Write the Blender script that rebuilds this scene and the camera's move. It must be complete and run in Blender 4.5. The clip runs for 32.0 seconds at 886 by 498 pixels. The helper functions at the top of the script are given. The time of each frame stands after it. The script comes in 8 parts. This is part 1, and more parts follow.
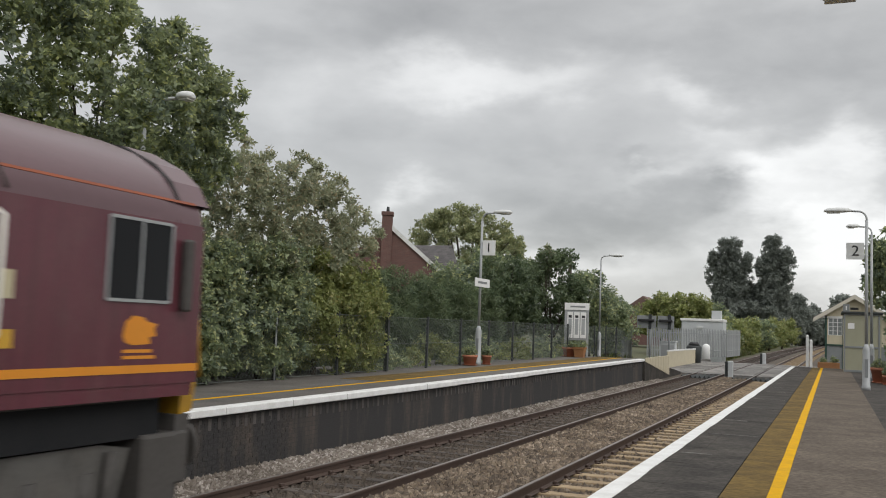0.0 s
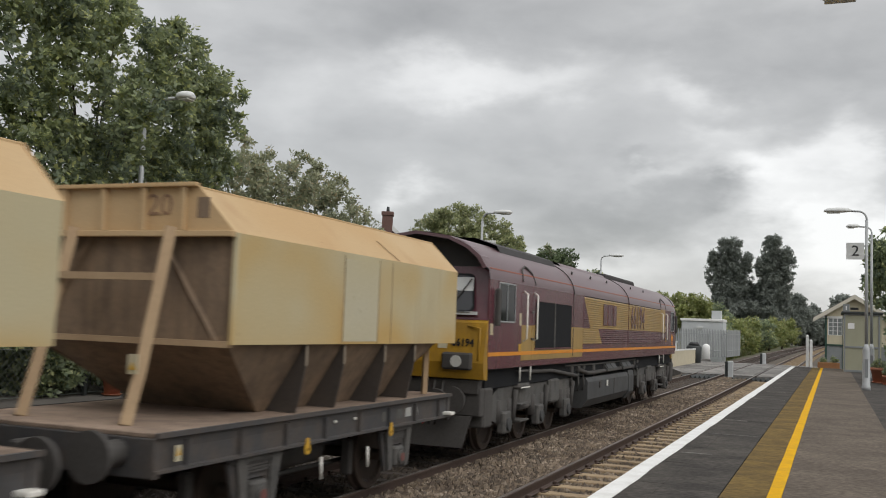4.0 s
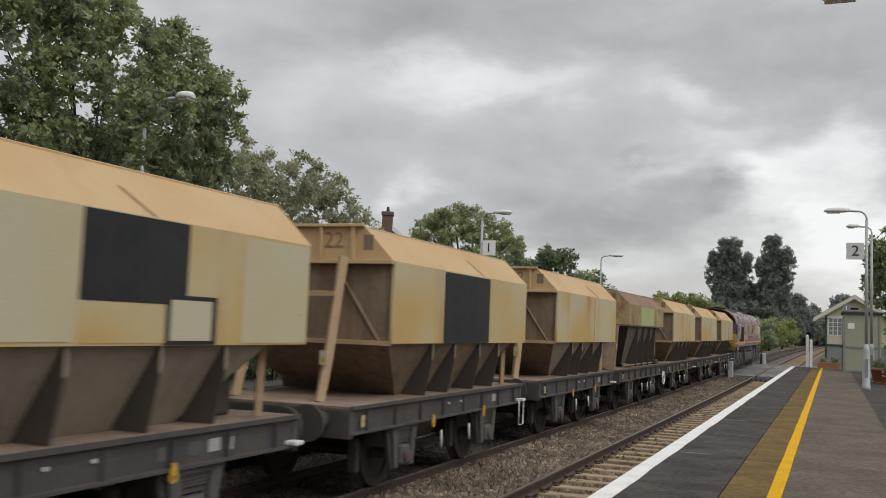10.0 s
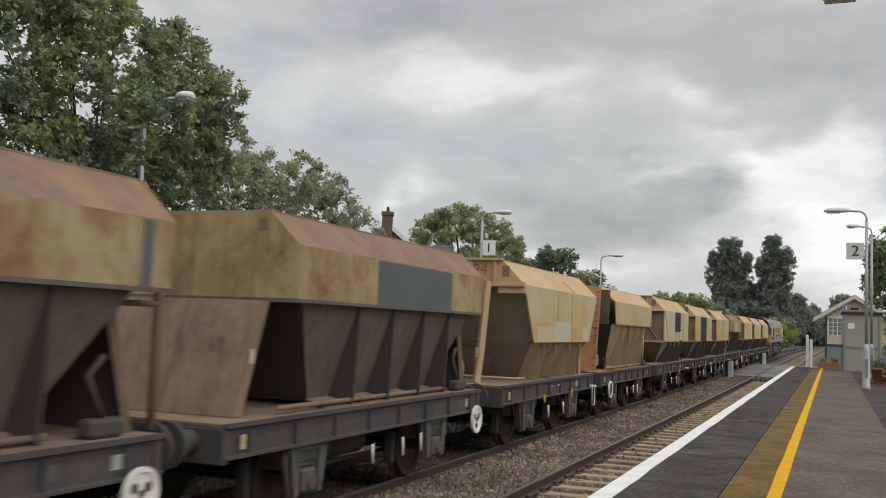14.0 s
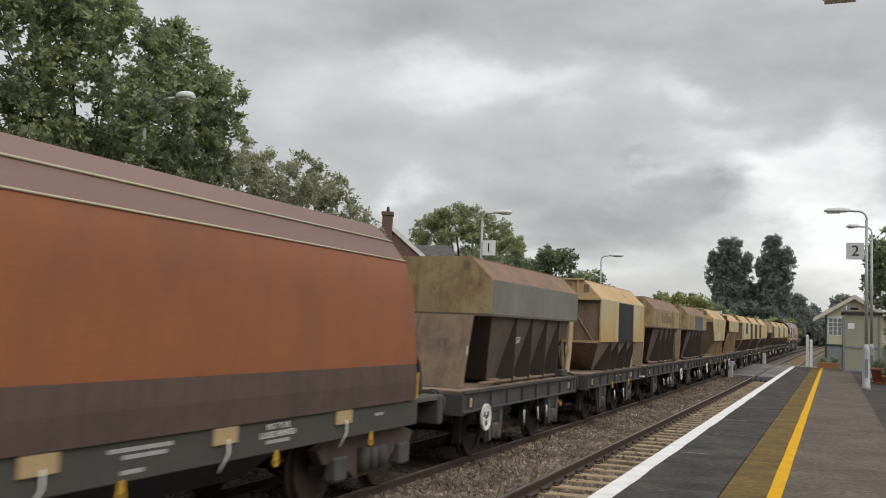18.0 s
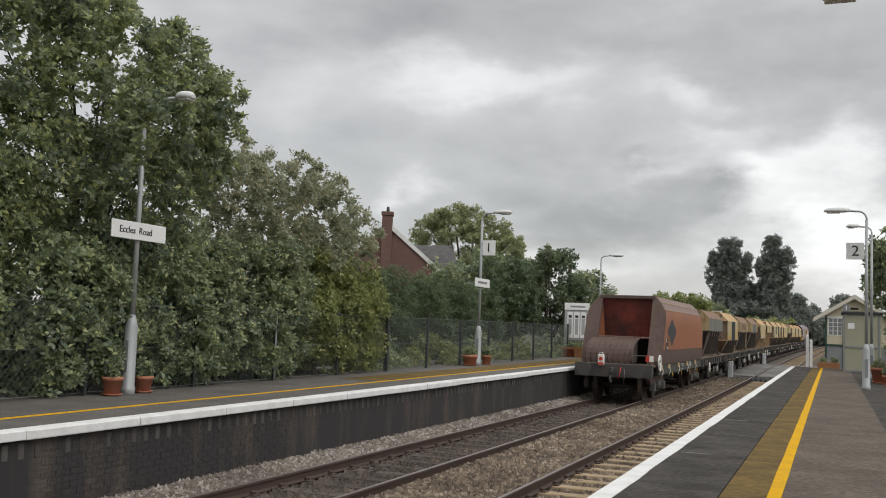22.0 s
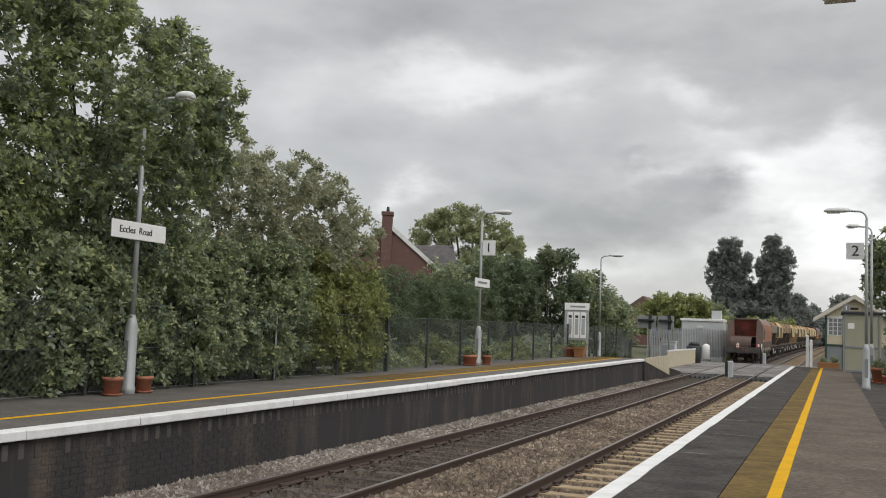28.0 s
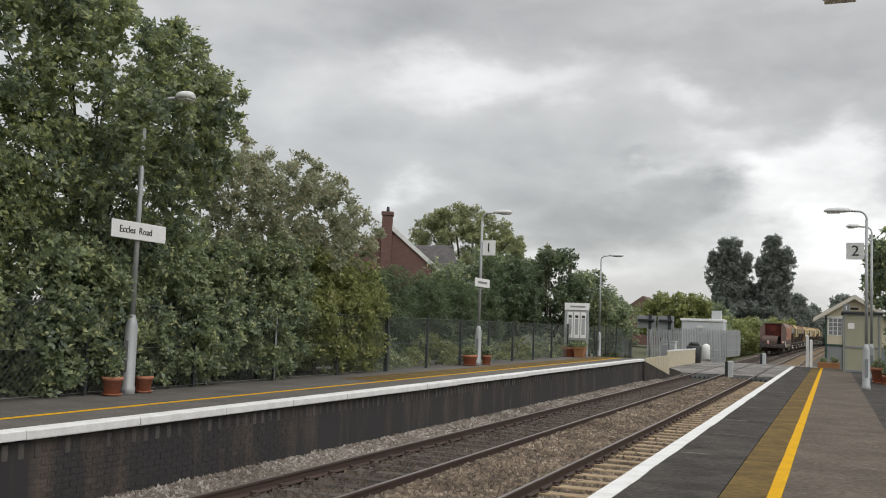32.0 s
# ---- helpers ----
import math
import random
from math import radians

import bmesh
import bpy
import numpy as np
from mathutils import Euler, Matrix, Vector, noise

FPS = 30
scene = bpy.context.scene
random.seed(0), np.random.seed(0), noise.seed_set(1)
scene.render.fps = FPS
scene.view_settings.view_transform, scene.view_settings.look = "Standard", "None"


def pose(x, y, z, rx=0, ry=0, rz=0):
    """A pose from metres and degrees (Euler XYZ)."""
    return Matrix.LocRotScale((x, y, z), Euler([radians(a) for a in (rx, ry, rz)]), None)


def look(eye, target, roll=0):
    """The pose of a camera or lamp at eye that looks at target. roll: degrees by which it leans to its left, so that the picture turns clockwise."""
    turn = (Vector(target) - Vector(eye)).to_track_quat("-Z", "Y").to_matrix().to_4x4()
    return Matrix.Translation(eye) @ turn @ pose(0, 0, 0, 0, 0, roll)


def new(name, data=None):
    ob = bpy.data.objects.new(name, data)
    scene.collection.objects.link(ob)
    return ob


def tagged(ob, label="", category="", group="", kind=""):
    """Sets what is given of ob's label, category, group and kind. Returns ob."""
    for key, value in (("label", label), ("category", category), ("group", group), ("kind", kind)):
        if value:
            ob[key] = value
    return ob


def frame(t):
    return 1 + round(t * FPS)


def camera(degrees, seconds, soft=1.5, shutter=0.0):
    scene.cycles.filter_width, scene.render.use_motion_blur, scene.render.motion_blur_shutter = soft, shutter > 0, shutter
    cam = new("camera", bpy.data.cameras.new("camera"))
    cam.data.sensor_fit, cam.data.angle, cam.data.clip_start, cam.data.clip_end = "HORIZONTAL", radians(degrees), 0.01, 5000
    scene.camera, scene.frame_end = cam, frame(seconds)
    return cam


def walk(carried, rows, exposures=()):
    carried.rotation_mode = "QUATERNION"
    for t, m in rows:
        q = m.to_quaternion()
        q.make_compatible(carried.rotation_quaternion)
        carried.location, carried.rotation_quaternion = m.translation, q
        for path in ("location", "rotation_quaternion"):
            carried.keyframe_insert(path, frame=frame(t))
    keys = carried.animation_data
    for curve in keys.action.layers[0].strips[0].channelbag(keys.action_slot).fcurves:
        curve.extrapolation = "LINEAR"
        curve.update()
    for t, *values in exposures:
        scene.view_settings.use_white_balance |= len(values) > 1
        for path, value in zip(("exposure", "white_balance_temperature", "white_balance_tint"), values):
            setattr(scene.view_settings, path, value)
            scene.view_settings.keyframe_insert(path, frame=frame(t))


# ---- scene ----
# ---- camera ----
cam = camera(49.67, 32.0, soft=1.0, shutter=0.35)
EYE = (0.0, 0.0, 2.208)
AIM = (-0.37698, 0.92279, 0.07958)
HOLD = look(EYE, [a + b for a, b in zip(EYE, AIM)], 2.18)
walk(cam, [(0, HOLD), (32.0, HOLD)], [(0, 0.0), (3.0, 0.0), (6.0, -0.07), (9.0, -0.06), (10.0, -0.10), (13.0, -0.10), (14.0, -0.02), (17.0, -0.03), (19.0, 0.0), (25.0, 0.0), (28.0, 0.02), (32.0, 0.04)])

# ---- world: overcast sky and a weak, wide sun ----
XF, XN = -6.518, -3.249          # centre lines of the two tracks
GAUGE = 0.7525
HN = 0.886                       # near platform height over the rails
EDGE_N, EDGE_F = -1.80, -7.97    # platform edges


class Nodes:
    """Short hand for a node tree."""

    def __init__(self, tree):
        self.t = tree
        tree.nodes.clear()

    def add(self, kind, **sets):
        n = self.t.nodes.new(kind)
        for k, v in sets.items():
            if k == "operation":
                n.operation = v
            elif k == "blend":
                n.blend_type = v
            elif k == "data":
                n.data_type = v
        return n

    def link(self, a, b):
        self.t.links.new(a, b)

    def math(self, op, a, b=None, c=None):
        n = self.t.nodes.new("ShaderNodeMath")
        n.operation = op
        for i, v in enumerate((a, b, c)):
            if v is None:
                continue
            if isinstance(v, (int, float)):
                n.inputs[i].default_value = v
            else:
                self.link(v, n.inputs[i])
        return n.outputs[0]

    def noise(self, vec, scale, detail=4.0, rough=0.55, distort=0.0):
        n = self.t.nodes.new("ShaderNodeTexNoise")
        n.inputs["Scale"].default_value = scale
        n.inputs["Detail"].default_value = detail
        n.inputs["Roughness"].default_value = rough
        n.inputs["Distortion"].default_value = distort
        if vec is not None:
            self.link(vec, n.inputs["Vector"])
        return n.outputs[0]

    def ramp(self, fac, stops):
        n = self.t.nodes.new("ShaderNodeValToRGB")
        e = n.color_ramp.elements
        while len(e) < len(stops):
            e.new(0.5)
        for i, (p, c) in enumerate(stops):
            e[i].position = p
            e[i].color = (*c, 1) if len(c) == 3 else c
        self.link(fac, n.inputs[0])
        return n.outputs[0]

    def mix(self, fac, a, b, blend="MIX"):
        n = self.t.nodes.new("ShaderNodeMix")
        n.data_type, n.blend_type = "RGBA", blend
        for s, v in ((n.inputs[0], fac), (n.inputs[6], a), (n.inputs[7], b)):
            if isinstance(v, (int, float)):
                s.default_value = v
            elif isinstance(v, (tuple, list)):
                s.default_value = (*v, 1)
            else:
                self.link(v, s)
        return n.outputs[2]

    def mapping(self, vec, scale=(1, 1, 1), loc=(0, 0, 0)):
        n = self.t.nodes.new("ShaderNodeMapping")
        n.inputs["Scale"].default_value = scale
        n.inputs["Location"].default_value = loc
        self.link(vec, n.inputs["Vector"])
        return n.outputs[0]


# cloud banks: slope across, slope up, half width, half height, thinner (+) or thicker (-)
BANKS = [(-0.371, 0.273, 0.124, 0.027, 0.22), (-0.434, 0.297, 0.063, 0.020, 0.08), (-0.153, 0.251, 0.043, 0.019, 0.17),
         (-0.088, 0.207, 0.051, 0.016, 0.14), (-0.039, 0.165, 0.077, 0.024, 0.34), (0.033, 0.193, 0.030, 0.033, 0.22),
         (0.013, 0.111, 0.059, 0.033, 0.42), (-0.098, 0.139, 0.046, 0.012, -0.14), (-0.231, 0.127, 0.122, 0.030, -0.115),
         (-0.333, 0.156, 0.089, 0.032, -0.05), (-0.480, 0.355, 0.180, 0.041, -0.075), (-0.122, 0.300, 0.140, 0.042, -0.085),
         (0.013, 0.267, 0.060, 0.034, -0.05), (-0.470, 0.145, 0.036, 0.015, 0.18), (-0.266, 0.078, 0.119, 0.016, 0.1),
         (-0.190, 0.172, 0.052, 0.008, 0.07), (-0.220, 0.182, 0.036, 0.007, -0.07), (-0.613, 0.253, 0.047, 0.050, 0.08),
         (-0.651, 0.348, 0.073, 0.036, -0.04), (-0.687, 0.264, 0.050, 0.029, 0.05), (-0.980, 0.382, 0.191, 0.073, 0.12), (-0.030, 0.065, 0.090, 0.035, 0.3)]
SUN_EL, SUN_AZ = radians(42), radians(115)
world = bpy.data.worlds.new("overcast_sky")
scene.world = world
world.use_nodes = True
W = Nodes(world.node_tree)
out = W.add("ShaderNodeOutputWorld")
sky = W.add("ShaderNodeTexSky")
sky.sky_type, sky.sun_disc = "NISHITA", False
sky.sun_elevation, sky.sun_rotation = SUN_EL, SUN_AZ
coord = W.add("ShaderNodeTexCoord").outputs["Generated"]
sep = W.add("ShaderNodeSeparateXYZ")
W.link(coord, sep.inputs[0])
# clouds as seen along the line: slope across (u) and upwards (v), torn by noise
ahead = W.math("MAXIMUM", sep.outputs[1], 0.15)
u_ = W.math("DIVIDE", sep.outputs[0], ahead)
v_ = W.math("DIVIDE", sep.outputs[2], ahead)
flat = W.mapping(coord, (1.0, 1.0, 2.1), (5.3, 2.1, 0.9))
warp_u = W.math("MULTIPLY", W.math("SUBTRACT", W.noise(flat, 7.0, 5.0, 0.55), 0.5), 0.26)
warp_v = W.math("MULTIPLY", W.math("SUBTRACT", W.noise(W.mapping(coord, (1.0, 1.0, 2.1), (1.7, 8.2, 4.4)), 8.0, 5.0, 0.55), 0.5), 0.13)
u_, v_ = W.math("ADD", u_, warp_u), W.math("ADD", v_, warp_v)
big = W.noise(flat, 3.2, 2.0, 0.5)
mid = W.noise(flat, 9.0, 6.0, 0.50, 0.25)
fine_ = W.noise(W.mapping(coord, (1.0, 1.0, 2.4), (3.3, 0.1, 7.9)), 26.0, 4.0, 0.55, 0.3)
cloud = W.math("ADD", 0.418, W.math("MULTIPLY", W.math("SUBTRACT", big, 0.5), 0.10))
cloud = W.math("ADD", cloud, W.math("MULTIPLY", W.math("SUBTRACT", mid, 0.5), 0.20))
cloud = W.math("ADD", cloud, W.math("MULTIPLY", W.math("SUBTRACT", fine_, 0.5), 0.045))


def cloud_bank(cloud, u0, v0, wide, high_, amount):
    """A bank of thicker (-) or thinner (+) cloud with torn edges."""
    a = W.math("POWER", W.math("ABSOLUTE", W.math("DIVIDE", W.math("SUBTRACT", u_, u0), wide)), 2.0)
    b = W.math("POWER", W.math("ABSOLUTE", W.math("DIVIDE", W.math("SUBTRACT", v_, v0), high_)), 2.0)
    k = W.math("EXPONENT", W.math("MULTIPLY", W.math("ADD", a, b), -1.0))
    return W.math("ADD", cloud, W.math("MULTIPLY", k, amount))


for bank in BANKS:
    cloud = cloud_bank(cloud, *bank)
grey = W.mix(1.0, (1.0, 0.999, 0.988), W.math("MINIMUM", W.math("MAXIMUM", cloud, 0.22), 0.76), "MULTIPLY")
# an overcast sky is brightest overhead
high = W.ramp(sep.outputs[2], [(0.33, (1, 1, 1)), (1.0, (2.4, 2.4, 2.4))])
grey = W.mix(1.0, grey, high, "MULTIPLY")
bg1, bg2, both = W.add("ShaderNodeBackground"), W.add("ShaderNodeBackground"), W.add("ShaderNodeAddShader")
W.link(sky.outputs[0], bg1.inputs[0])
bg1.inputs[1].default_value = 0.012
W.link(grey, bg2.inputs[0])
bg2.inputs[1].default_value = 1.25
W.link(bg1.outputs[0], both.inputs[0])
W.link(bg2.outputs[0], both.inputs[1])
W.link(both.outputs[0], out.inputs[0])

sun = new("sun", bpy.data.lights.new("sun", "SUN"))
sun.data.energy, sun.data.angle, sun.data.color = 1.1, radians(40), (1.0, 0.965, 0.92)
sun.matrix_world = look((0, 0, 50), (-50 * math.sin(SUN_AZ) * math.cos(SUN_EL), -50 * math.cos(SUN_AZ) * math.cos(SUN_EL), 50 - 50 * math.sin(SUN_EL)))

# ---- materials ----


def material(name, base, rough=0.8, metal=0.0, second=None, amount=0.5, scale=3.0, fine=40.0, grain=0.25, bump=0.15,
             streak=None, streak_amount=0.0, vary=0.0, spec=0.5, stretch=(1, 1, 1), lift=0.5, blotch=None, blotch_amount=0.0, blotch_scale=1.6, runs=0.0):
    """A surface of two colours mixed by coarse noise, darkened and lightened by fine grain, with optional upright streaks."""
    m = bpy.data.materials.new(name)
    m.use_nodes = True
    n = Nodes(m.node_tree)
    o, b = n.add("ShaderNodeOutputMaterial"), n.add("ShaderNodeBsdfPrincipled")
    n.link(b.outputs[0], o.inputs[0])
    co = n.add("ShaderNodeTexCoord").outputs["Object"]
    vec = n.mapping(co, stretch)
    coarse = n.noise(vec, scale, 5.0, 0.6, 0.2)
    second = second or tuple(c * 0.7 for c in base)
    fac = n.ramp(coarse, [(max(0.0, lift - 0.18), (0, 0, 0)), (min(1.0, lift + 0.18), (1, 1, 1))])
    col = n.mix(n.math("MULTIPLY", fac, amount), base, second)
    if streak:
        sv = n.mapping(co, (0.9, 0.9, 0.30))
        sn = n.ramp(n.noise(sv, 1.9, 6.0, 0.6, 0.4), [(0.46, (0, 0, 0)), (0.78, (1, 1, 1))])
        col = n.mix(n.math("MULTIPLY", sn, streak_amount), col, streak)
    if blotch:
        bn = n.ramp(n.noise(n.mapping(co, (1, 1, 0.8), (3.1, 7.7, 1.3)), blotch_scale, 10.0, 0.72, 0.3), [(0.45, (0, 0, 0)), (0.64, (1, 1, 1))])
        col = n.mix(n.math("MULTIPLY", bn, blotch_amount), col, blotch)
    if runs:
        rn = n.ramp(n.noise(n.mapping(co, (9, 9, 0.35), (1.7, 0.4, 2.2)), 1.0, 5.0, 0.6), [(0.46, (1, 1, 1)), (0.68, (1 - runs, 1 - runs, 1 - runs))])
        col = n.mix(1.0, col, rn, "MULTIPLY")
    fn = n.noise(vec, fine, 3.0, 0.6)
    k = n.math("ADD", n.math("MULTIPLY", n.math("SUBTRACT", fn, 0.5), 2 * grain), 1.0)
    if vary:
        rnd = n.add("ShaderNodeObjectInfo").outputs["Random"]
        k = n.math("MULTIPLY", k, n.math("ADD", n.math("MULTIPLY", n.math("SUBTRACT", rnd, 0.5), 2 * vary), 1.0))
    scl = n.add("ShaderNodeVectorMath", operation="SCALE")
    n.link(col, scl.inputs[0])
    n.link(k, scl.inputs["Scale"])
    n.link(scl.outputs[0], b.inputs["Base Color"])
    b.inputs["Roughness"].default_value = rough
    b.inputs["Metallic"].default_value = metal
    b.inputs["Specular IOR Level"].default_value = spec
    if bump:
        bp = n.add("ShaderNodeBump")
        bp.inputs["Strength"].default_value = bump
        bp.inputs["Distance"].default_value = 0.01
        n.link(fn, bp.inputs["Height"])
        n.link(bp.outputs[0], b.inputs["Normal"])
    return m


def leaf_material(name, dark, light, dry=None):
    m = bpy.data.materials.new(name)
    m.use_nodes = True
    n = Nodes(m.node_tree)
    o, b = n.add("ShaderNodeOutputMaterial"), n.add("ShaderNodeBsdfPrincipled")
    island = n.add("ShaderNodeNewGeometry").outputs["Random Per Island"]
    co = n.add("ShaderNodeTexCoord").outputs["Object"]
    patch = n.ramp(n.noise(co, 0.9, 3.0, 0.6), [(0.36, (0, 0, 0)), (0.66, (1, 1, 1))])
    col = n.mix(n.math("ADD", n.math("MULTIPLY", n.math("POWER", island, 1.5), 0.52), n.math("MULTIPLY", patch, 0.48)), dark, light)
    if dry:
        col = n.mix(n.math("MULTIPLY", n.math("GREATER_THAN", island, 0.88), 0.7), col, dry)
    n.link(col, b.inputs["Base Color"])
    b.inputs["Roughness"].default_value = 0.42
    b.inputs["Specular IOR Level"].default_value = 0.5
    tr = n.add("ShaderNodeBsdfTranslucent")
    n.link(col, tr.inputs[0])
    mx = n.add("ShaderNodeMixShader")
    mx.inputs[0].default_value = 0.45
    n.link(b.outputs[0], mx.inputs[1])
    n.link(tr.outputs[0], mx.inputs[2])
    n.link(mx.outputs[0], o.inputs[0])
    return m


def stone_material(name, tones):
    m = bpy.data.materials.new(name)
    m.use_nodes = True
    n = Nodes(m.node_tree)
    o, b = n.add("ShaderNodeOutputMaterial"), n.add("ShaderNodeBsdfPrincipled")
    n.link(b.outputs[0], o.inputs[0])
    isl = n.add("ShaderNodeNewGeometry").outputs["Random Per Island"]
    co = n.add("ShaderNodeTexCoord").outputs["Object"]
    col = n.ramp(isl, [(k / (len(tones) - 1), t) for k, t in enumerate(tones)])
    pat = n.ramp(n.noise(co, 0.7, 4.0, 0.6), [(0.35, (0.62, 0.6, 0.58)), (0.65, (1.1, 1.1, 1.1))])
    n.link(n.mix(1.0, col, pat, "MULTIPLY"), b.inputs["Base Color"])
    b.inputs["Roughness"].default_value = 0.9
    return m


def glass_material(name, tint=(0.012, 0.013, 0.015), rough=0.06, spec=0.22):
    m = bpy.data.materials.new(name)
    m.use_nodes = True
    n = Nodes(m.node_tree)
    o, b = n.add("ShaderNodeOutputMaterial"), n.add("ShaderNodeBsdfPrincipled")
    n.link(b.outputs[0], o.inputs[0])
    b.inputs["Base Color"].default_value = (*tint, 1)
    b.inputs["Roughness"].default_value = rough
    b.inputs["Specular IOR Level"].default_value = spec
    return m


def brick_material(name, c1, c2, mortar, soot, soot_amount):
    m = bpy.data.materials.new(name)
    m.use_nodes = True
    n = Nodes(m.node_tree)
    o, b = n.add("ShaderNodeOutputMaterial"), n.add("ShaderNodeBsdfPrincipled")
    n.link(b.outputs[0], o.inputs[0])
    co = n.add("ShaderNodeTexCoord").outputs["Object"]
    s = n.add("ShaderNodeSeparateXYZ")
    n.link(co, s.inputs[0])
    c = n.add("ShaderNodeCombineXYZ")
    n.link(n.math("ADD", s.outputs[0], s.outputs[1]), c.inputs[0])
    n.link(s.outputs[2], c.inputs[1])
    br = n.add("ShaderNodeTexBrick")
    n.link(c.outputs[0], br.inputs["Vector"])
    br.inputs["Color1"].default_value, br.inputs["Color2"].default_value, br.inputs["Mortar"].default_value = (*c1, 1), (*c2, 1), (*mortar, 1)
    br.inputs["Scale"].default_value = 1.0
    br.inputs["Brick Width"].default_value, br.inputs["Row Height"].default_value, br.inputs["Mortar Size"].default_value = 0.225, 0.075, 0.006
    pn = n.ramp(n.noise(n.mapping(co, (1, 1.5, 0.32)), 1.3, 6.0, 0.62), [(0.30, (0, 0, 0)), (0.52, (1, 1, 1))])
    col = n.mix(n.math("MULTIPLY", pn, soot_amount), br.outputs[0], soot)
    n.link(col, b.inputs["Base Color"])
    b.inputs["Roughness"].default_value = 0.9
    bp = n.add("ShaderNodeBump")
    bp.inputs["Strength"].default_value = 0.5
    n.link(br.outputs["Fac"], bp.inputs["Height"])
    bp.invert = True
    n.link(bp.outputs[0], b.inputs["Normal"])
    return m


